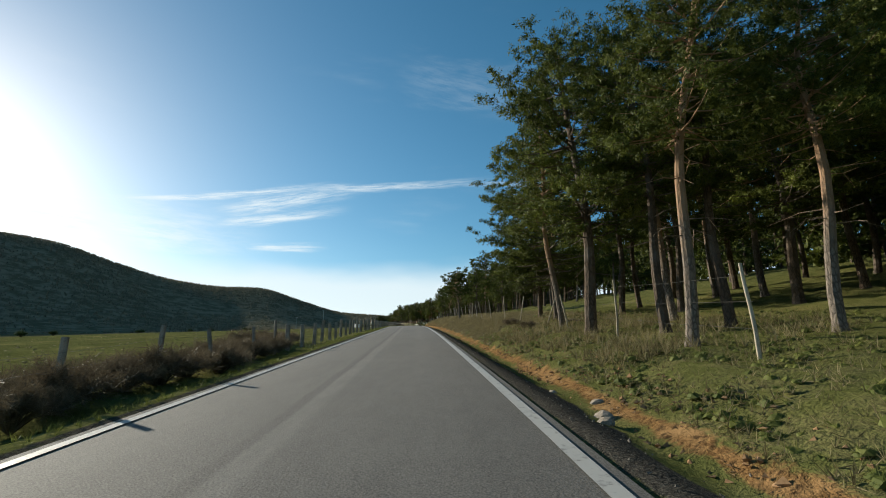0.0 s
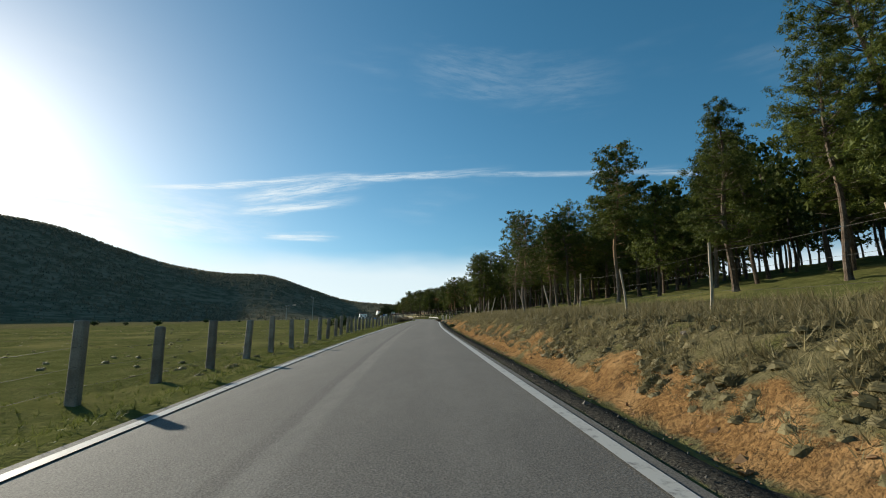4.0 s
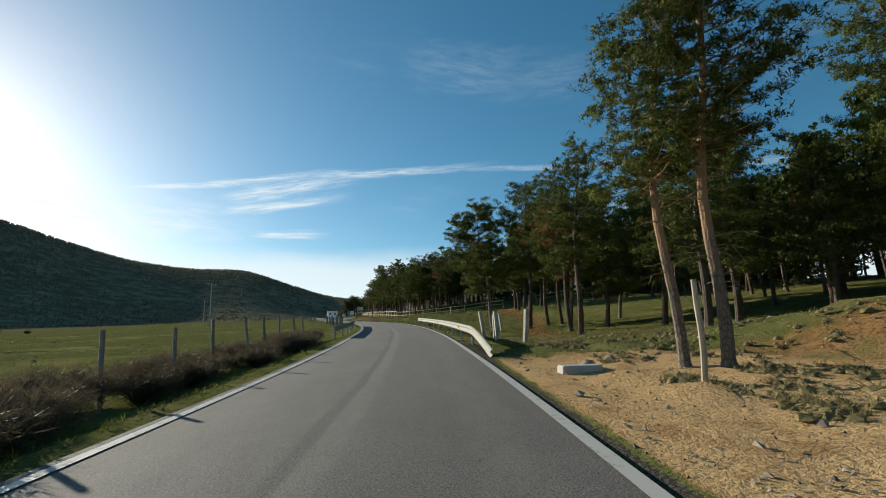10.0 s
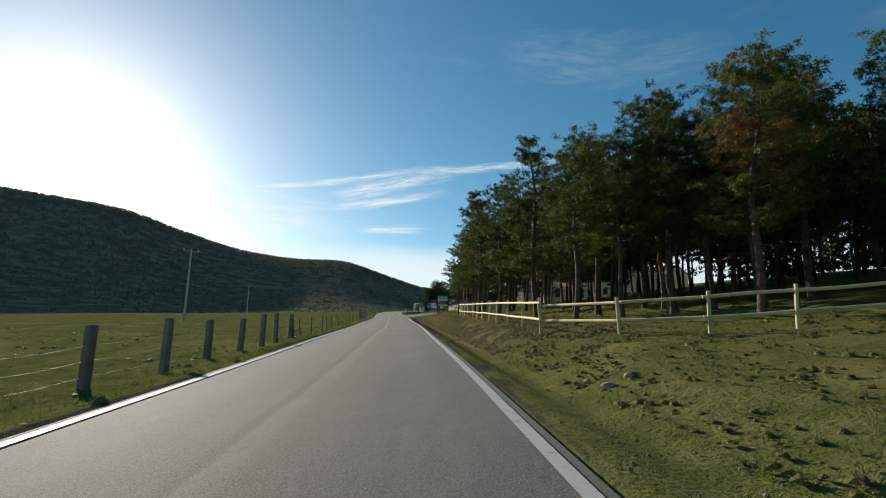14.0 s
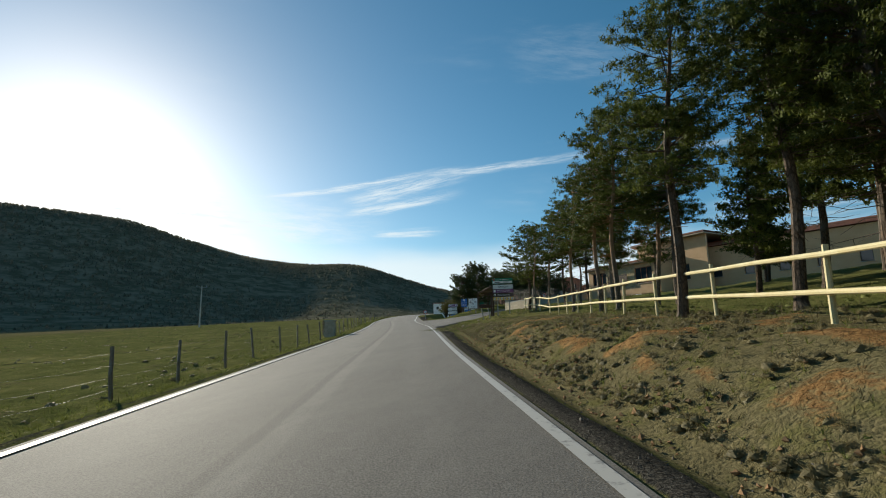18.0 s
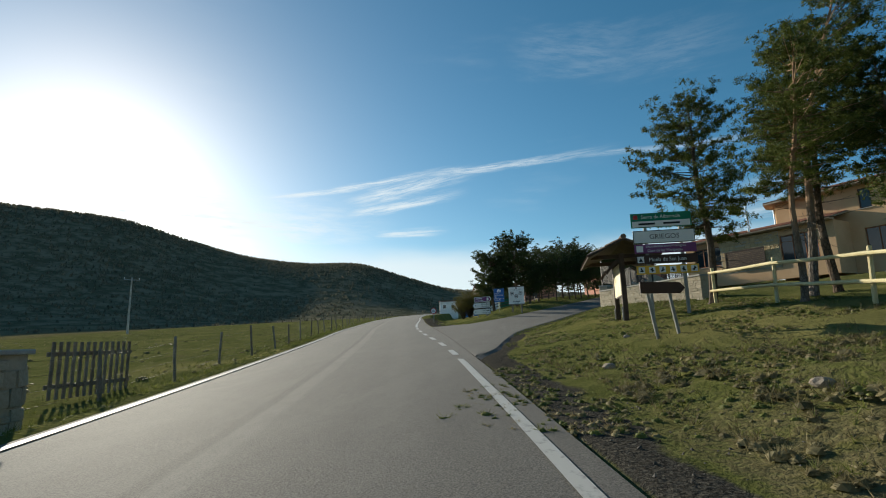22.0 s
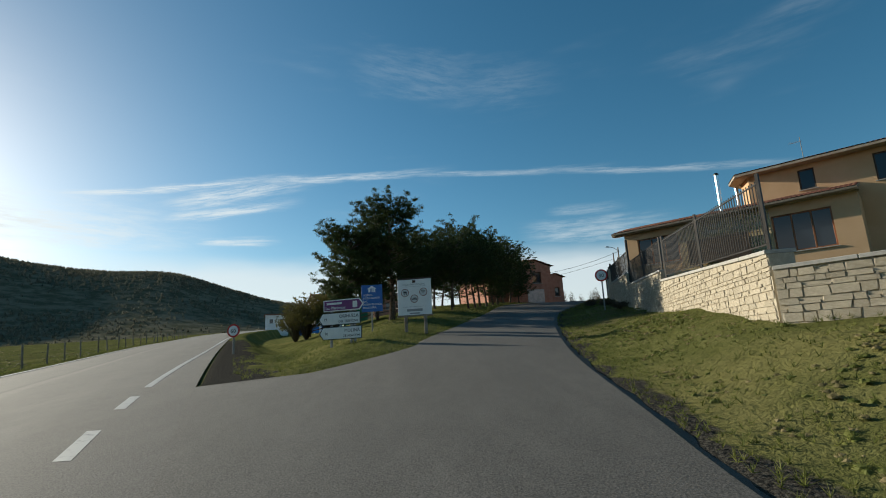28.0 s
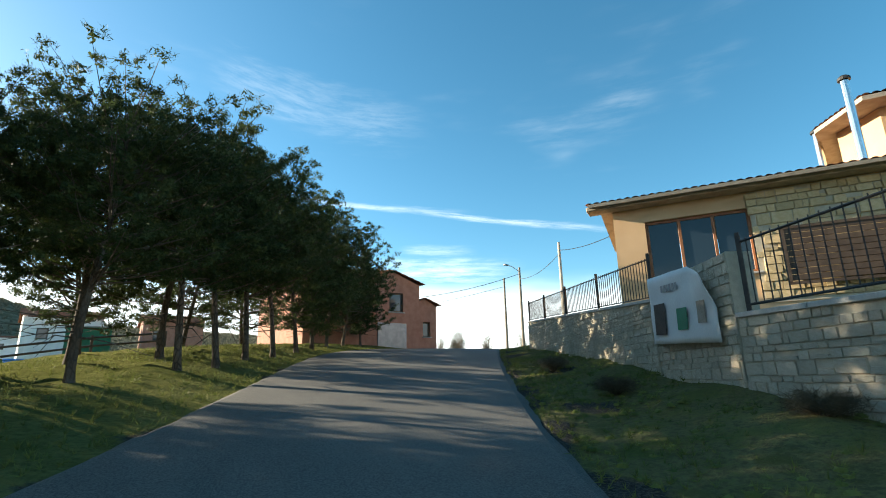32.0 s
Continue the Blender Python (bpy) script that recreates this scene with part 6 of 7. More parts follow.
arrow("arrow_plate", s, 0.02, 1.57, 23.94, 24.38, -0.15, BLACK, 0.0)
arrow("white_field", s, 0.04, 1.55, 23.965, 24.355, -0.13, WHITE, -0.018, 0.01)
words(s, "70", 0.09, 24.1, 0.14, BLACK, -0.026)
words(s, "MOLINA", 1.5, 24.18, 0.16, BLACK, -0.026, "RIGHT")
words(s, "DE ARAGÓN", 1.5, 24.02, 0.115, BLACK, -0.026, "RIGHT")
for x in (0.32, 1.12, 1.26):
    square_tube(s, x, 22.9, 25.2 if x < 1.2 else 24.9, 0.07, 0.075, GALV_DARK)

# blue services sign
s = thing("services_sign", pose(-52.15, 355.6, 0, 0, 0, -4), "faded blue services sign on a thin post", "sign")
plate("panel", s, 0.42, 25.72, 0.9, 1.15, BLUE)
mesh_object("house_symbol", [(0.27, -0.02, 25.98), (0.57, -0.02, 25.98), (0.57, -0.02, 26.12), (0.63, -0.02, 26.12), (0.42, -0.02, 26.26), (0.21, -0.02, 26.12), (0.27, -0.02, 26.12)], [(0, 1, 2, 3, 4, 5, 6)], WHITE, s)
for x in (0.36, 0.42, 0.48):
    plate("symbol_bar", s, x, 26.06, 0.025, 0.16, BLUE, -0.022, 0.006)
for k, w in enumerate(("HOSTAL", "RESTAURANTE", "BAR", "SUPERMERCADO", "PANADERÍA")):
    words(s, w, 0.03, 25.82 - k * 0.135, 0.118, WHITE, -0.02, squeeze=0.92)
square_tube(s, 0.4, 23.8, 25.6, 0.05, 0.06)

# white notice board of the village shop
s = thing("notice_board", pose(-50.56, 353.15, 0, 0, 0, -14), "white notice board with three round grey symbols on wooden legs", "sign")
plate("board", s, 0.66, 25.42, 1.32, 1.38, WHITE)
plate("top_rail", s, 0.66, 26.13, 1.36, 0.07, BROWN)
plate("bottom_rail", s, 0.66, 24.72, 1.38, 0.07, OLD_WOOD)
words(s, "MULTISERVICIO RURAL", 0.66, 25.88, 0.085, GALV_DARK, -0.02, "CENTER")
plate("crest", s, 0.66, 26.02, 0.13, 0.1, BROWN, -0.02, 0.008)
plate("rule", s, 0.66, 25.83, 0.9, 0.008, GALV_DARK, -0.02, 0.006)
plate("rule", s, 0.66, 25.06, 0.9, 0.008, GALV_DARK, -0.02, 0.006)
plate("name_bar", s, 0.66, 24.93, 0.6, 0.09, GALV_DARK, -0.02, 0.006)
plate("print_bar", s, 0.66, 24.81, 0.4, 0.05, GALV_DARK, -0.02, 0.006)
for k, (x, z) in enumerate(((0.3, 25.6), (0.66, 25.36), (1.02, 25.6))):
    bm = bmesh.new()
    tube(bm, [(x, -0.012, z), (x, -0.03, z)], 0.155, 24)
    d_ = part("symbol_disc", bm, MAROON, s, "round symbol with a red-brown rim")
    bm = bmesh.new()
    tube(bm, [(x, -0.028, z), (x, -0.033, z)], 0.132, 24)
    part("disc_face", bm, GREY_SIGN, d_)
    if k == 0:
        part("sign_shape", boxes(((0.14, 0.006, 0.07), (x + 0.01, -0.036, z + 0.02), (0, 8, 0)), ((0.12, 0.006, 0.015), (x + 0.02, -0.036, z - 0.035)), ((0.03, 0.006, 0.03), (x - 0.03, -0.036, z - 0.065)), ((0.03, 0.006, 0.03), (x + 0.06, -0.036, z - 0.065))), BLACK, d_)
    elif k == 1:
        part("sign_shape", boxes(((0.2, 0.006, 0.03), (x, -0.036, z - 0.02)), ((0.016, 0.006, 0.12), (x - 0.095, -0.036, z)), ((0.016, 0.006, 0.07), (x + 0.095, -0.036, z - 0.03)), ((0.12, 0.006, 0.035), (x + 0.02, -0.036, z + 0.02))), BLACK, d_)
    else:
        bm = bmesh.new()
        for r in (0.04, 0.08, 0.115):
            tube(bm, [(x + r * math.sin(a), -0.034, z - 0.05 + r * math.cos(a)) for a in np.linspace(-0.8, 0.8, 8)], 0.012, 4)
        part("sign_shape", bm, BLACK, d_)
for x in (0.3, 1.06):
    part("leg", boxes(((0.11, 0.11, 1.4), (x, 0.0, 24.05), None, 0.012)), OLD_WOOD, s)


def speed_sign(x, y, z, number, turn, dia, label):
    s = thing("speed_limit_sign", pose(x, y, 0, 0, 0, turn), label, "sign")
    for r, yy, mat, nm in ((dia / 2, 0.0, RED, "rim"), (dia * 0.375, -0.012, WHITE, "face")):
        bm = bmesh.new()
        tube(bm, [(0, yy - 0.012, z), (0, yy + 0.008, z)], r, 32)
        part(nm, bm, mat, s)
    words(s, number, 0, z - dia * 0.155, dia * 0.43, BLACK, -0.028, "CENTER")
    square_tube(s, 0, float(land(x, y)) - 0.3, z + dia * 0.3, 0.045, 0.07)
    return s


speed_sign(-40.45, 358.37, 26.63, "30", -22, 0.62, "round red-rimmed speed limit sign on a steel post by the wall")
speed_sign(-58.4, 358.1, 24.76, "60", -10, 0.62, "round red-rimmed speed limit sign at the road's edge")

# the dark back of an arrow board on two leaning posts below the town sign
s = thing("arrow_board", pose(-43.26, 324.85, 0, 0, 0, 27), "dark arrow-shaped board on two leaning pale steel posts", "sign")
arrow("board", s, -0.5, 0.52, 22.96, 23.22, 0.14, BROWN, 0.0, 0.035)
for x, z0, z1 in ((-0.27, 21.84, 23.15), (0.27, 21.98, 23.2)):
    post = part("post", boxes(((0.075, 0.05, z1 - z0 + 0.5), (0, 0, (z1 - z0 - 0.5) / 2), None, 0.006)), GALV, s)
    post.matrix_basis = pose(x + 0.16, 0.05, z0, 0, -9, 0)

# street lamps and wires on the lane
for x, y, top_z, arm in ((-25.3, 391.0, 34.1, True), (-27.5, 382.3, 33.7, False), (-23.2, 397.5, 34.6, False)):
    z = float(land(x, y))
    s = thing("street_lamp" if arm else "utility_pole", pose(x, y, z, 0, 0, 20), "dark wooden pole with a small street lamp" if arm else "dark wooden utility pole by the lane" if y > 385 else "slim pale concrete pole by the lane", "street lamp" if arm else "pole")
    bm = bmesh.new()
    tube(bm, [(0, 0, -0.4), (0, 0, top_z - z)], [0.13, 0.08], 8)
    part("pole", bm, OLD_WOOD if y > 385 else CONCRETE, s)
    if arm:
        bm = bmesh.new()
        tube(bm, [(0, 0, top_z - z - 0.35), (-0.8, 0, top_z - z - 0.05), (-1.35, 0, top_z - z)], 0.03, 6)
        part("arm", bm, GALV_DARK, s)
        part("lamp_head", boxes(((0.5, 0.18, 0.12), (-1.55, 0, top_z - z), None, 0.03)), GALV_DARK, s)
lines = thing("overhead_cables", pose(0, 0, 0), "dark cables strung between the poles of the lane", "cable")
for a, b, sag in (((-25.3, 391, 33.2), (-27.5, 382.3, 33.0), 0.4), ((-25.3, 391, 33.6), (-36.5, 393, 31.4), 0.5), ((-27.5, 382.3, 33.2), (-31.0, 371.5, 31.6), 0.3), ((-23.2, 397.5, 33.8), (-38, 420, 33), 0.6)):
    a, b = Vector(a), Vector(b)
    bm = bmesh.new()
    tube(bm, [a + (b - a) * t - Vector((0, 0, sag * 4 * t * (1 - t))) for t in np.linspace(0, 1, 9)], 0.018, 4, False)
    part("cable", bm, BLACK, lines)


# ---------------------------------------------------------------- trees by the junction and the lane
def conifer(seed, height, low, spread, r, label, n=1.0, lean=0.3, shape=2):
    """A dense dark evergreen, feathery to near the ground."""
    return pine("evergreen_tree", seed, height, low, spread, r, CEDAR, BARK, label, 5, lean, 2.0 * n, shape, clump=(0.36, 14), fine=(5, 0.11, 0.0075), mass=(3, 0.125, 0.024), steep=0.28, whorl=0.7)


big = conifer(41, 6.8, 0.24, 2.2, 0.2, "big dense evergreen behind the junction signs", 1.2)
row_a = conifer(42, 6.0, 0.37, 2.4, 0.11, "dark feathery evergreen on the lawn by the lane", 0.7, 0.9)
row_b = conifer(43, 5.6, 0.39, 2.2, 0.1, "dark evergreen leaning over the lane's lawn", 0.75, 1.1)
row_c = conifer(44, 5.8, 0.2, 2.4, 0.11, "dark evergreen with low boughs beside the lane", 0.75, 0.8)

# the row beside the lane, the big trees behind the signs, and those behind the row
ROW = [(-47.3, 367.2, 1, 0.72), (-46.0, 369.1, 2, 0.85), (-46.8, 372.3, 1, 0.95), (-45.4, 370.4, 2, 0.88), (-44.9, 372.4, 1, 0.85), (-44.1, 374.2, 2, 0.9), (-43.2, 376.5, 3, 0.84),
       (-42.4, 378.9, 3, 0.88), (-41.3, 381.0, 1, 0.82), (-40.2, 383.3, 3, 0.82), (-38.8, 385.6, 3, 0.72)]
BACK = [(-51.3, 363.6, 0, 0.98), (-53.3, 361.9, 0, 0.82), (-50.0, 365.6, 0, 0.6), (-49.2, 366.2, 2, 0.66), (-48.3, 370.7, 1, 0.86), (-52.3, 368.9, 3, 1.0), (-49.6, 375.5, 3, 0.95), (-47.2, 380.2, 3, 0.9), (-45.0, 385.0, 3, 0.9)]
for x, y, k, s_ in ROW + BACK:
    ob = set_down((big, row_a, row_b, row_c)[k], x, y, s_, x * 53 % 360)
    ob["group"] = "evergreens by the lane"
for o in (big, row_a, row_b, row_c):
    for c in list(o.children_recursive):
        bpy.data.objects.remove(c)
    bpy.data.objects.remove(o)


def shrub(name, seed, height, width, mat, twigs, label, fine=(7, 0.16, 0.02), cat="shrub"):
    """A twiggy bush: a spray of stems with small leaves or bare tips."""
    g = np.random.default_rng(seed)
    top = thing(name, Matrix.Identity(4), label, cat)
    bm = bmesh.new()
    tips = []
    for _ in range(twigs):
        a, out = g.uniform(0, math.tau), g.uniform(0.15, 1) ** 0.7 * width
        h = height * g.uniform(0.5, 1) * (1 - 0.35 * out / width)
        e = Vector((math.cos(a) * out, math.sin(a) * out, h))
        m = Vector((math.cos(a) * out * 0.35, math.sin(a) * out * 0.35, h * 0.55))
        tube(bm, [(0, 0, -0.1), m, e], [0.02, 0.012, 0.004], 3, False)
        for t in np.linspace(0.4, 1, 5):
            q = m + (e - m) * t
            tips.append((q.x + g.normal() * 0.1, q.y + g.normal() * 0.1, q.z + g.normal() * 0.08))
    part("branchwork", bm, SCRUB, top)
    v, f = blades(g, np.array(tips), fine[0], fine[1], fine[2], 0.4)
    mesh_object("foliage", v, f, mat, top)
    return top


dark_bush = shrub("shrub", 51, 0.95, 1.15, SCRUB, 85, "bare brown bramble bush at the road's edge", (11, 0.3, 0.0065))
green_bush = shrub("shrub", 52, 1.3, 1.0, CEDAR, 50, "dark green bush in the meadow", (12, 0.2, 0.03))
yellow_bush = shrub("shrub", 53, 3.6, 1.6, LEAF, 150, "yellowing leafy shrub beside the evergreens", (26, 0.12, 0.016))
bare_poplar = shrub("bare_tree", 54, 6.0, 1.1, SCRUB, 70, "bare pale poplar at the end of the lane", (4, 0.5, 0.012), "tree")
g = np.random.default_rng(9)
SPOTS = [(-5.3, 7.4, 0, 0.7), (-5.65, 8.6, 0, 0.9), (-5.9, 10.6, 0, 0.8), (-5.9, 12.0, 0, 1.0), (-6.0, 13.4, 0, 0.75), (-5.6, 14.5, 0, 0.8), (-6.6, 10.3, 0, 0.9), (-6.3, 16.0, 0, 0.8), (-6.9, 17.0, 0, 0.9), (-6.4, 18.6, 0, 0.8), (-6.6, 20.4, 0, 0.9), (-7.0, 22.2, 0, 0.8), (-7.4, 19.4, 0, 0.9), (-8.6, 28.1, 0, 0.9), (-9.6, 26.5, 0, 1.1), (-7.6, 24.0, 0, 0.9), (-9.0, 31.0, 0, 0.7),
         (-17.5, 118.0, 1, 1.1), (-22.0, 131, 1, 0.7), (-57.6, 370.4, 2, 1.05), (-56.3, 371.6, 2, 1.15), (-58.7, 372.0, 2, 0.95), (-55.4, 369.6, 2, 1.0)]
for k in range(44):
    y = 160 + k * 0.95
    SPOTS.append((float(road_x(y)) - HALF - g.uniform(1.2, 2.6), y, 0, g.uniform(0.6, 0.95)))
for k in range(12):
    y = 20 + g.uniform(0, 300)
    SPOTS.append((float(road_x(y)) - HALF - g.uniform(48, 95), y, 1, g.uniform(0.5, 1.1)))
for k in range(16):
    SPOTS.append((-28 + k * 1.7 + g.normal(), 432 + g.uniform(-6, 14), 3, g.uniform(0.7, 1.0)))
SPOTS += [(4.6, 24.0, 0, 0.4), (4.3, 28.5, 0, 0.45), (-2.5, 131, 1, 0.4), (-5.8, 121, 1, 0.35), (-8.7, 147.2, 0, 0.5), (-39.2, 361.0, 0, 0.35), (-40.6, 356.2, 0, 0.4), (-39.9, 359.5, 0, 0.42), (-39.0, 364.4, 0, 0.35), (-37.3, 368.8, 0, 0.4)]
for x, y, k, s_ in SPOTS:
    set_down((dark_bush, green_bush, yellow_bush, bare_poplar)[k], x, y, s_, x * 71 % 360)
for o in (dark_bush, green_bush, yellow_bush, bare_poplar):
    for c in list(o.children_recursive):
        bpy.data.objects.remove(c)
    bpy.data.objects.remove(o)


# ---------------------------------------------------------------- grass and dry tufts, too many to count
def ground_points(y0, y1, e0, e1, n, seed):
    g = np.random.default_rng(seed)
    y = g.uniform(y0, y1, n)
    e = e0 + (e1 - e0) * g.uniform(0, 1, n) ** 1.5
    sgn = 1 if e1 > 0 else -1
    x = road_x(y) + sgn * (np.where(sgn > 0, HALF, half_left(y)) + np.abs(e)) / road_cos(y)
    return np.stack([x, y, land(x, y)], -1)


def keep(p, scale, limit, seed):
    """Leaves the points in patches."""
    f = np.array([noise.noise((a * scale + seed, b * scale, 0.0)) for a, b, _ in p])
    return p[f > limit]


def sward(name, label, points, count, length, width, mat, lift):
    g = np.random.default_rng(len(points))
    p = points + np.array([0, 0, 0.01])
    v, f = blades(g, p, count, length, width, lift, 0.75)
    return tagged(mesh_object(name, v, f, mat), label, "grass", "", "stuff")


def cushions(points, seed, r0, r1, count=44):
    """Low domes of dense stalks, each over a rounded core."""
    g = np.random.default_rng(seed)
    n = len(points)
    r = g.uniform(r0, r1, n) * np.where(g.random(n) < 0.1, 1.3, 1)
    d = g.normal(size=(n, count, 3))
    d[:, :, 2] = np.abs(d[:, :, 2]) * 0.9 + 0.1
    d /= np.linalg.norm(d, axis=2, keepdims=True)
    s = np.cross(d, g.normal(size=d.shape))
    s /= np.linalg.norm(s, axis=2, keepdims=True)
    R = r[:, None, None]
    tip = points[:, None, :] + d * R * g.uniform(0.75, 1.25, (n, count, 1)) * np.array([1, 1, 0.75]) + g.normal(size=d.shape) * R * 0.08
    root = points[:, None, :] + d * R * 0.5 * np.array([1, 1, 0.7])
    wide = s * R * g.uniform(0.014, 0.03, (n, count, 1))
    V = np.stack([root - wide, root + wide, tip], 2).reshape(-1, 3)
    F = np.arange(len(V)).reshape(-1, 3)
    ring = np.array([(math.cos(k * math.tau / 7), math.sin(k * math.tau / 7), -0.1) for k in range(7)] + [(0.65 * math.cos((k + 0.5) * math.tau / 7), 0.65 * math.sin((k + 0.5) * math.tau / 7), 0.42) for k in range(7)] + [(0, 0, 0.6)])
    tri = [(k, (k + 1) % 7, 7 + k) for k in range(7)] + [((k + 1) % 7, 7 + (k + 1) % 7, 7 + k) for k in range(7)] + [(7 + k, 7 + (k + 1) % 7, 14) for k in range(7)]
    core = points[:, None, :] + (ring[None] + g.normal(size=(n, 15, 3)) * 0.09) * R * 0.56
    F2 = (np.arange(n)[:, None, None] * 15 + np.array(tri)[None]).reshape(-1, 3) + len(V)
    return np.concatenate([V, core.reshape(-1, 3)]), np.concatenate([F, F2])


low = np.concatenate([keep(ground_points(28, 152, 2.0, 9.5, 6400, 1), 0.5, -0.4, 3), ground_points(20, 152, 1.6, 3.0, 900, 8), ground_points(26, 100, 1.75, 5.5, 2200, 9)])
v, f = cushions(low, 1, 0.09, 0.26, 46)
tagged(mesh_object("dry_grass", v, f, HEATH), "cushions of dry grass and low scrub on the bank", "grass", "", "stuff")
tall = keep(ground_points(10, 152, 2.2, 9.0, 9000, 31), 0.6, -0.15, 8)
sward("dry_grass", "tall grey-green dry grass swaying over the bank", tall, 9, 0.36, 0.008, HEATH, 1.3)
meadow = keep(np.concatenate([ground_points(-6, 205, -2.0, -45.0, 5200, 32), ground_points(215, 400, -2.0, -45.0, 4600, 33)]), 0.25, -0.1, 6)
v, f = cushions(meadow, 7, 0.06, 0.2, 14)
tagged(mesh_object("meadow_grass", v, f, TUFT), "pale tussocks of rough grass scattered over the meadow", "grass", "", "stuff")
low = keep(ground_points(254, 322, 1.5, 7.0, 4600, 2), 0.7, -0.35, 5)
v, f = cushions(low, 2, 0.06, 0.18, 50)
tagged(mesh_object("dry_grass", v, f, HEATH), "low brown cushions of grass below the rail fence", "grass", "", "stuff")
low = ground_points(4, 152, 1.6, 9.0, 15000, 21)
sward("dry_grass", "thin dry grass between the cushions on the bank", low, 5, 0.17, 0.007, HEATH, 0.9)
low = ground_points(250, 326, 1.4, 8.0, 6000, 22)
sward("dry_grass", "thin brown grass on the slope by the rail fence", low, 5, 0.13, 0.006, HEATH, 0.9)
low = keep(ground_points(190, 256, 1.6, 16, 7000, 3), 0.55, -0.3, 12)
v, f = cushions(low, 5, 0.04, 0.13, 40)
tagged(mesh_object("dry_grass", v, f, LEAF), "small olive tussocks of grass on the slope by the guard rail", "grass", "", "stuff")
low = np.concatenate([keep(ground_points(186, 318, 2.0, 14, 1800, 13), 0.4, 0.0, 9), keep(ground_points(2, 36, 1.8, 11, 2200, 23), 0.5, -0.2, 2)])
v, f = cushions(low, 3, 0.07, 0.2, 24)
tagged(mesh_object("grass", v, f, BLADE), "green cushions of grass on the slope", "grass", "", "stuff")
yy = np.random.default_rng(14).uniform(318, 349, 8000)
xx = lane_edges(np.maximum(yy, 325.5))[1] + 0.8 + np.random.default_rng(15).uniform(0, 1, 8000) * 8.5
low = keep(np.stack([xx, yy, land(xx, yy)], -1), 0.5, -0.2, 4)
v, f = cushions(low[::2], 14, 0.03, 0.1, 34)
tagged(mesh_object("dry_grass", v, f, TUFT), "straw-coloured wisps of dry grass in the turf by the lane", "grass", "", "stuff")
low = low[1::2]
v, f = cushions(low, 4, 0.04, 0.12, 34)
tagged(mesh_object("grass", v, f, BLADE), "mown green clumps of grass between lane and wall", "grass", "", "stuff")
turf = np.concatenate([ground_points(0, 150, 4, 16, 7000, 4), ground_points(186, 330, 1.5, 15, 9000, 5), ground_points(-6, 200, -0.35, -4.0, 9000, 6), ground_points(224, 400, -0.4, -4.0, 8000, 7)])
sward("grass", "short green grass along the road", turf, 8, 0.11, 0.005, BLADE, 1.0)
g = np.random.default_rng(12)
n = 16000
yy = g.uniform(334, 384, n)
xl, xr = lane_edges(yy)
vv = 0.15 + g.uniform(0, 1, n) ** 1.3 * 9
xx = np.where(g.random(n) < 0.5, xr + vv, xl - vv)
ok = (xx - road_x(yy)) * road_cos(yy) > HALF + 0.9
lawn = np.stack([xx, yy, land(xx, yy)], -1)[ok]
sward("lawn_grass", "bright green lawn grass beside the lane", lawn, 9, 0.09, 0.0045, BLADE, 1.0)

yy = np.random.default_rng(16).uniform(346, 376, 1100)
xx = lane_edges(yy)[1] + 0.4 + np.random.default_rng(17).uniform(0, 1, 1100) * 3.4
v, f = cushions(np.stack([xx, yy, land(xx, yy)], -1), 6, 0.04, 0.13, 34)
tagged(mesh_object("rough_grass", v, f, BLADE), "rank brown grass at the foot of the stone wall", "grass", "", "stuff")
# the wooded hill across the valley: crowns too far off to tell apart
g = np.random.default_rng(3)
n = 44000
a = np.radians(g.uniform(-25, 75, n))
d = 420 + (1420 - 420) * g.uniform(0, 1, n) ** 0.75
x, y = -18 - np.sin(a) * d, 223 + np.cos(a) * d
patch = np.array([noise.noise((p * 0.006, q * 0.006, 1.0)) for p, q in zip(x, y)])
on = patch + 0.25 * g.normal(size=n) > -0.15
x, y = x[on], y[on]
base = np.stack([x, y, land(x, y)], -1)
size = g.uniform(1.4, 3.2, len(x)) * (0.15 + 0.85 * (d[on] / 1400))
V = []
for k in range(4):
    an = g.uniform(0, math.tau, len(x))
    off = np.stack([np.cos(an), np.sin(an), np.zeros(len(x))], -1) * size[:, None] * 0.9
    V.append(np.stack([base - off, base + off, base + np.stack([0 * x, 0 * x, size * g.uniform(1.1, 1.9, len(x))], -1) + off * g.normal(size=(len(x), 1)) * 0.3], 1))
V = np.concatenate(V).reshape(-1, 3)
# the haze of distance is mixed into the crowns' colour
tagged(mesh_object("far_woods", V, np.arange(len(V)).reshape(-1, 3), HAZY_WOOD), "scrubby oak and pine wood covering the far hillside", "woodland", "", "stuff")


# ---------------------------------------------------------------- small things along the way
def stone_shape(seed, r, flat=0.6):
    g = np.random.default_rng(seed)
    bm = bmesh.new()
    bmesh.ops.create_icosphere(bm, subdivisions=2, radius=r)
    for v in bm.verts:
        n = noise.noise(v.co * (2.2 / r) + Vector((seed, 0, 0)))
        v.co *= 1 + 0.35 * n
        v.co.z *= flat
    return bm


ROCKS = []
for k in range(4):
    o = part("rock", stone_shape(k + 60, 1.0), ROCK)
    tagged(o, "pale weathered rock lying in the grass", "rock")
    ROCKS.append(o)


def rock(x, y, size, k=0, label=""):
    o = new("rock", ROCKS[k % 4].data)
    o.matrix_basis = pose(x, y, float(land(x, y)) + size * 0.2, 0, 0, x * 97 % 360) @ Matrix.Diagonal((size, size * 0.8, size, 1))
    return tagged(o, label or "pale weathered rock lying in the grass", "rock", "roadside rocks")


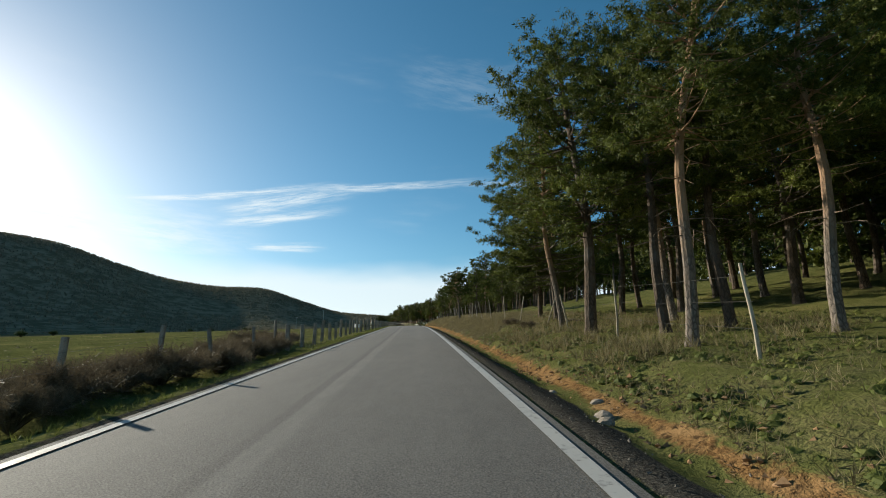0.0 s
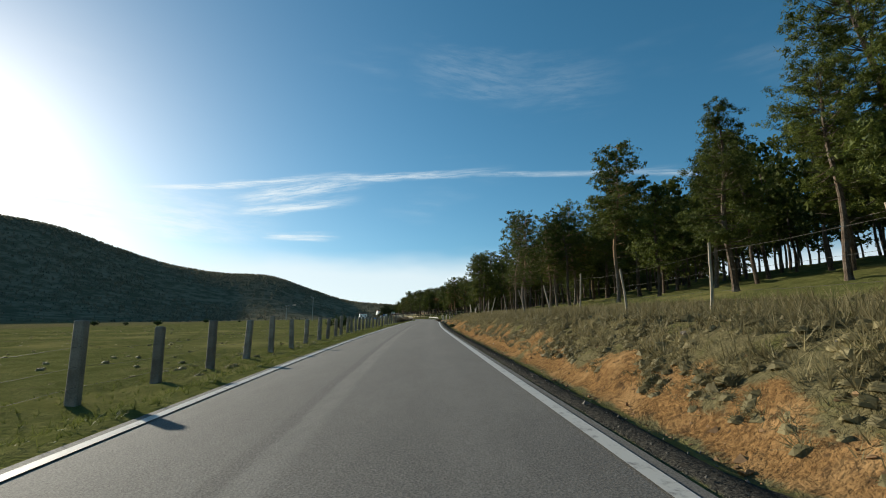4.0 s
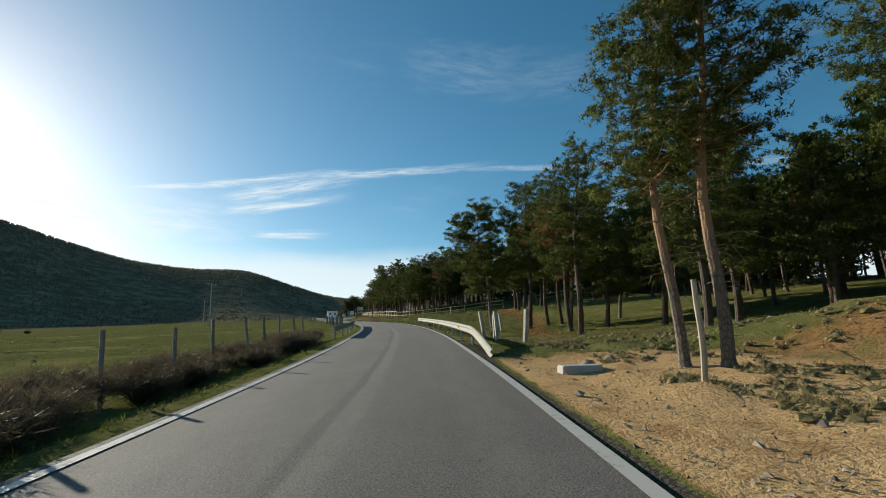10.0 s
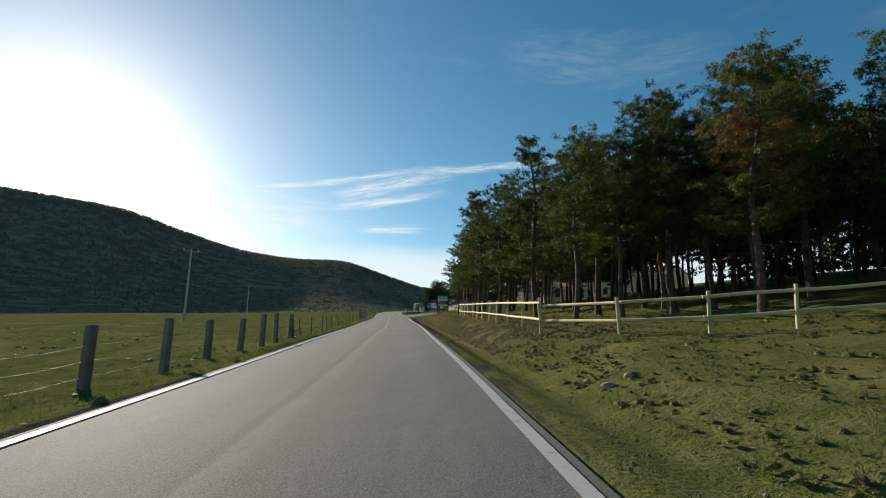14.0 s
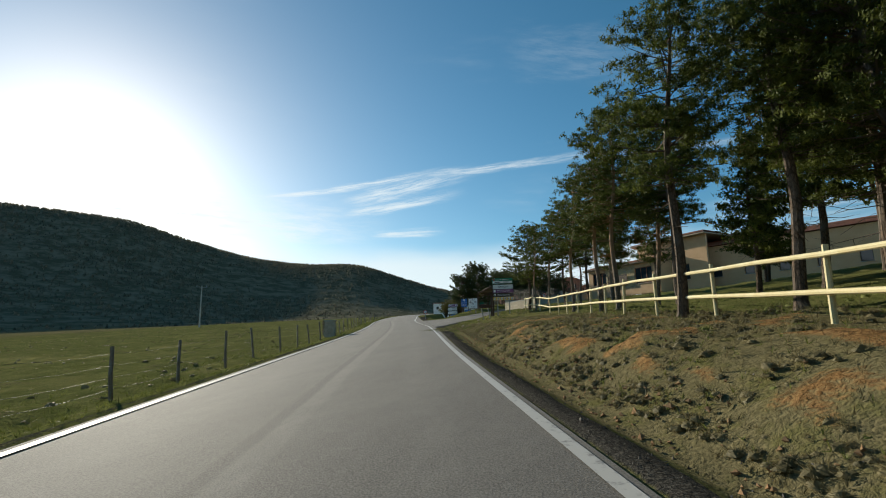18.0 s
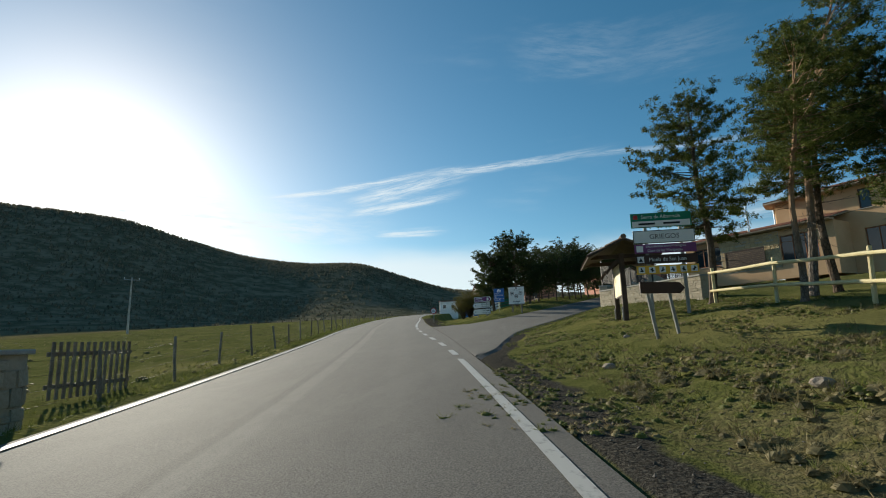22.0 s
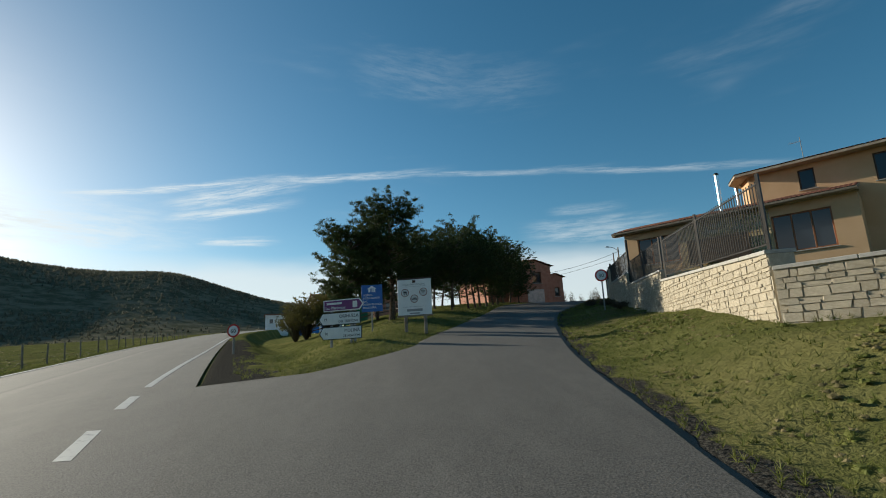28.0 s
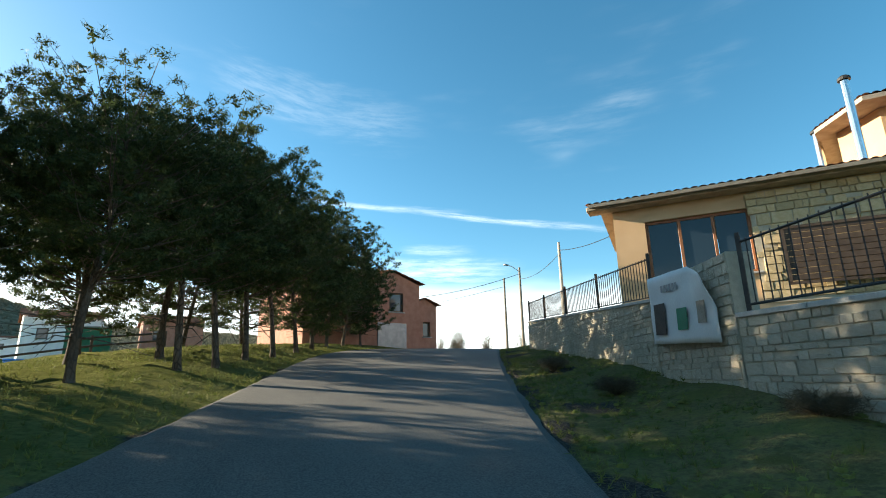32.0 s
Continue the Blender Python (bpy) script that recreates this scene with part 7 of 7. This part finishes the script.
for x, y, s_ in ((-42.6, 318.9, 0.12), (-20.5, 246.3, 0.12), (-20.1, 246.8, 0.1), (-20.8, 247.0, 0.08), (-4.4, 155.7, 0.26), (-5.0, 154.6, 0.16), (3.2, 7.6, 0.17), (3.05, 7.0, 0.14), (3.4, 8.6, 0.12), (2.9, 9.8, 0.1),
                 (-44.6, 322.5, 0.12), (-44.0, 325.6, 0.1), (-8.9, 183.9, 0.18), (-8.2, 184.6, 0.15), (-15.3, 229.4, 0.12), (-14.6, 231.2, 0.1)):
    rock(x, y, s_, int(abs(x * 10)))
g = np.random.default_rng(15)
for k in range(40):
    y = g.uniform(55, 150)
    x = float(road_x(y) + (HALF + g.uniform(1.4, 2.9)) / road_cos(y))
    rock(x, y, g.uniform(0.03, 0.08), k, "clod of pale stone on the earth bank")
for o in ROCKS:
    bpy.data.objects.remove(o)

# gravel and crumbs of earth along the shoulder, too small to pick apart
n = 9000
yy = g.uniform(2, 335, n)
ee = np.where(g.random(n) < 0.7, g.uniform(0.25, 1.5, n), g.uniform(1.2, 3.2, n))
sandy = g.random(n) < 0.25
yy = np.where(sandy, g.uniform(154, 184, n), yy)
ee = np.where(sandy, g.uniform(1, 22, n), ee)
xx = road_x(yy) + (HALF + ee) / road_cos(yy)
sz = g.uniform(0.008, 0.024, n) * np.where(g.random(n) < 0.03, 2.0, 1)
c_ = np.stack([xx, yy, land(xx, yy) + 0.01], -1)
tet = np.array([(1, 0, -0.3), (-0.6, 0.8, -0.3), (-0.5, -0.9, -0.3), (0, 0, 0.8)])
V = (c_[:, None, :] + (tet[None] + g.normal(size=(n, 4, 3)) * 0.3) * sz[:, None, None]).reshape(-1, 3)
F = (np.arange(n)[:, None, None] * 4 + np.array([(0, 1, 3), (1, 2, 3), (2, 0, 3)])[None]).reshape(-1, 3)
tagged(mesh_object("gravel", V, F, GRAVEL), "loose gravel and crumbs of earth on the shoulder", "gravel", "", "stuff")


# stones and lumps strewn over the sand of the clearing, and tufts at its rim
n = 2600
yy = g.uniform(153, 188, n)
ee = 0.6 + g.uniform(0, 1, n) ** 1.4 * 15
xx = road_x(yy) + (HALF + ee) / road_cos(yy)
sz = g.uniform(0.012, 0.04, n) * np.where(g.random(n) < 0.08, 2.2, 1)
c_ = np.stack([xx, yy, land(xx, yy) + 0.02], -1)
lump = np.array([(1, 0, 0), (0, 1, 0), (-1, 0, 0), (0, -1, 0), (0, 0, 0.7), (0, 0, -0.6)], float)
V = (c_[:, None, :] + (lump[None] + g.normal(size=(n, 6, 3)) * 0.25) * sz[:, None, None]).reshape(-1, 3)
tri = np.array([(0, 1, 4), (1, 2, 4), (2, 3, 4), (3, 0, 4), (1, 0, 5), (2, 1, 5), (3, 2, 5), (0, 3, 5)])
F = (np.arange(n)[:, None, None] * 6 + tri[None]).reshape(-1, 3)
tagged(mesh_object("sand_stones", V, F, ROCK), "small pale stones strewn over the sandy clearing", "stones", "", "stuff")
rim = np.concatenate([keep(ground_points(176, 200, 2.6, 9.0, 1500, 41), 0.6, -0.1, 4), keep(ground_points(158, 180, 9.0, 18.0, 900, 42), 0.5, 0.1, 7)])
v, f = cushions(rim, 9, 0.08, 0.24, 40)
tagged(mesh_object("rim_grass", v, f, TUFT), "pale dry tufts at the rim of the sandy clearing", "grass", "", "stuff")


# clods that have broken from the cut bank
n = 5200
yy = np.where(g.random(n) < 0.8, g.uniform(4, 152, n), g.uniform(256, 312, n))
ee = 1.05 + np.abs(g.normal(size=n)) * 0.75
xx = road_x(yy) + (HALF + ee) / road_cos(yy)
sz = g.uniform(0.015, 0.045, n) * np.where(g.random(n) < 0.06, 1.8, 1)
c_ = np.stack([xx, yy, land(xx, yy) + 0.03], -1)
lump = np.array([(1, 0, 0), (0, 1, 0), (-1, 0, 0), (0, -1, 0), (0, 0, 0.8), (0, 0, -0.6)], float)
V = (c_[:, None, :] + (lump[None] + g.normal(size=(n, 6, 3)) * 0.25) * sz[:, None, None]).reshape(-1, 3)
tri = np.array([(0, 1, 4), (1, 2, 4), (2, 3, 4), (3, 0, 4), (1, 0, 5), (2, 1, 5), (3, 2, 5), (0, 3, 5)])
F = (np.arange(n)[:, None, None] * 6 + tri[None]).reshape(-1, 3)
tagged(mesh_object("earth_clods", V, F, SOIL), "crumbling ochre clods fallen from the cut bank", "soil", "", "stuff")


def log(x, y, length, r, turn, label, mat=None, lift=0.0, tilt=0.0, name="log"):
    bm = bmesh.new()
    tube(bm, [(-length / 2, 0, 0), (-length * 0.1, 0.05 * length, 0.02), (length / 2, 0, 0.03)], [r, r * 0.9, r * 0.7], 8)
    o = part(name, bm, mat or BARK_PALE)
    o.matrix_basis = pose(x, y, float(land(x, y)) + r + lift, 0, tilt, turn)
    return tagged(o, label, name)


def dead_branch(x, y, turn, size, label):
    top = thing("fallen_branch", pose(x, y, float(land(x, y)) + 0.08, 0, 0, turn), label, "branch")
    bm = bmesh.new()
    tube(bm, [(0, 0, 0), (0.8 * size, 0.05, 0.12), (1.6 * size, 0.2, 0.1), (2.3 * size, 0.15, 0.0)], [0.05, 0.04, 0.028, 0.012], 6)
    part("limb", bm, BARK_PALE, top)
    for t, a in ((0.5, 1), (1.0, -1), (1.5, 1)):
        bm = bmesh.new()
        tube(bm, [(t * size, 0.08, 0.1), ((t + 0.35) * size, 0.08 + 0.35 * a, 0.2), ((t + 0.5) * size, 0.08 + 0.7 * a, 0.12)], [0.02, 0.014, 0.006], 5)
        part("twig", bm, BARK_PALE, top)
    return top


dead_branch(1.0, 54.3, 80, 0.9, "bleached fallen pine branch on the bank")
dead_branch(-17.1, 230.6, 100, 0.5, "pale broken branch lying on the verge")
dead_branch(6.3, 24.8, 10, 0.9, "grey fallen branch under the pines")
dead_branch(-4.0, 152.3, 60, 0.9, "dead branch caught on the earth bank")
log(-15.1, 229.9, 0.5, 0.09, 40, "short sawn log lying in the grass")
log(-6.9, 150.3, 1.3, 0.07, 70, "barkless pole lying over the ditch", PALE_POST, 0.05, 8)
log(-7.6, 147.6, 3.2, 0.09, 96, "long pale log lying along the ditch", PALE_WOOD, 0.12)
log(-1.5, 183.0, 0.7, 0.1, 10, "short sawn log on the sandy ground")
for x, y, h, l in ((-6.05, 153.4, 1.7, 6), (-7.9, 180.6, 1.7, 2)):
    o = part("stake", round_post(h, 0.055, 0.045, 0.03), PALE_POST)
    o.matrix_basis = pose(x, y, float(land(x, y)), 0, l, 0)
    tagged(o, "bleached wooden stake standing in the sand", "stake")

# drain with an iron grating at the mouth of the culvert
d = thing("drain", pose(-7.7, 151.7, float(road_z(151.7)) - 0.1, 3, 0, 4), "sunken concrete drain covered by a dark iron grating", "drain")
part("kerb", boxes(((1.3, 0.14, 0.3), (0, 1.25, 0.02), None, 0.015)), CONCRETE, d)
part("kerb", boxes(((0.12, 2.4, 0.3), (0.62, 0, 0.0), None, 0.015)), CONCRETE, d)
part("basin", boxes(((1.1, 2.3, 0.06), (0, 0, -0.12))), BLACK, d)
for k in range(9):
    part("bar", boxes(((0.05, 2.35, 0.05), (-0.5 + k * 0.125, 0, 0.06), None, 0.006)), IRON, d)
for k in range(5):
    part("cross_bar", boxes(((1.1, 0.03, 0.03), (0, -1.0 + k * 0.5, 0.075))), GALV_DARK, d)
slab = part("concrete_slab", boxes(((0.85, 0.4, 0.2), (0, 0, 0.05), None, 0.03)), COPING)
slab.matrix_basis = pose(-9.3, 183.0, float(land(-9.3, 183.0)), 2, 0, 8)
tagged(slab, "worn concrete headwall block beside the guard rail", "slab")

# old pillar and slatted gate on the meadow side
x, y = -53.5, 318.0
p_ = thing("gate_pillar", pose(x, y, float(land(x, y)), 0, 0, 16), "squat pillar of rough stone by the field fence", "pillar")
part("core", boxes(((0.66, 0.66, 1.25), (0, 0, 0.55))), MORTAR, p_)
for side in range(4):
    f_ = new("face")
    f_.parent = p_
    f_.matrix_basis = pose(0, 0, 0, 0, 0, 90 * side) @ pose(-0.34, -0.34, 0)
    lay_stones(f_, 0.68, lambda x: 1.2, lambda x: 0.0, STONE, 70 + side, 0.0, 0.03, (0.18, 0.3), (0.2, 0.4))
part("cap", boxes(((0.8, 0.8, 0.08), (0, 0, 1.22), None, 0.015)), COPING, p_)
x, y = -55.5, 321.4
gt = thing("field_gate", pose(x, y, float(land(x, y)), 0, 0, 96), "weathered slatted wooden gate into the meadow", "gate")
for k in range(13):
    part("slat", boxes(((0.08, 0.025, 1.15), (-1.0 + k * 0.165, 0, 0.62), None, 0.004)), OLD_WOOD, gt)
for z in (0.3, 0.95):
    part("rail", boxes(((2.2, 0.04, 0.09), (0, 0.035, z), None, 0.006)), OLD_WOOD, gt)

# low rail and benches on the lawn
rail_top = thing("lawn_rail", pose(0, 0, 0), "dark low timber rail along the village lawn", "fence")
spots = [(-58.5, 376.5), (-56.0, 378.6), (-53.5, 380.8), (-51.0, 383.0), (-48.5, 385.0)]
for i, (x, y) in enumerate(spots):
    z = float(land(x, y))
    part("post", boxes(((0.1, 0.1, 1.0), (x, y, z + 0.4), None, 0.01)), DARK_WOOD, rail_top)
    if i:
        a, b = Vector((*spots[i - 1], float(land(*spots[i - 1])))), Vector((x, y, z))
        for h in (0.45, 0.8):
            bm = bmesh.new()
            tube(bm, [a + Vector((0, 0, h)), b + Vector((0, 0, h))], 0.045, 6)
            part("rail", bm, DARK_WOOD, rail_top)
x, y = -50.3, 368.9
bench = thing("picnic_table", pose(x, y, float(land(x, y)), 0, 0, 30), "dark wooden picnic table on the lawn under the evergreens", "table")
for k in range(4):
    part("plank", boxes(((1.8, 0.16, 0.045), (0, -0.27 + k * 0.18, 0.76), None, 0.008)), DARK_WOOD, bench)
for sd in (-0.75, 0.75):
    part("seat", boxes(((1.8, 0.24, 0.045), (0, sd, 0.45), None, 0.008)), DARK_WOOD, bench)
for xx_ in (-0.7, 0.7):
    part("crossbeam", boxes(((0.07, 1.7, 0.08), (xx_, 0, 0.39))), DARK_WOOD, bench)
    for sd in (-1, 1):
        part("leg", boxes(((0.08, 0.08, 0.85), (xx_, sd * 0.42, 0.36), (25 * sd, 0, 0))), DARK_WOOD, bench)
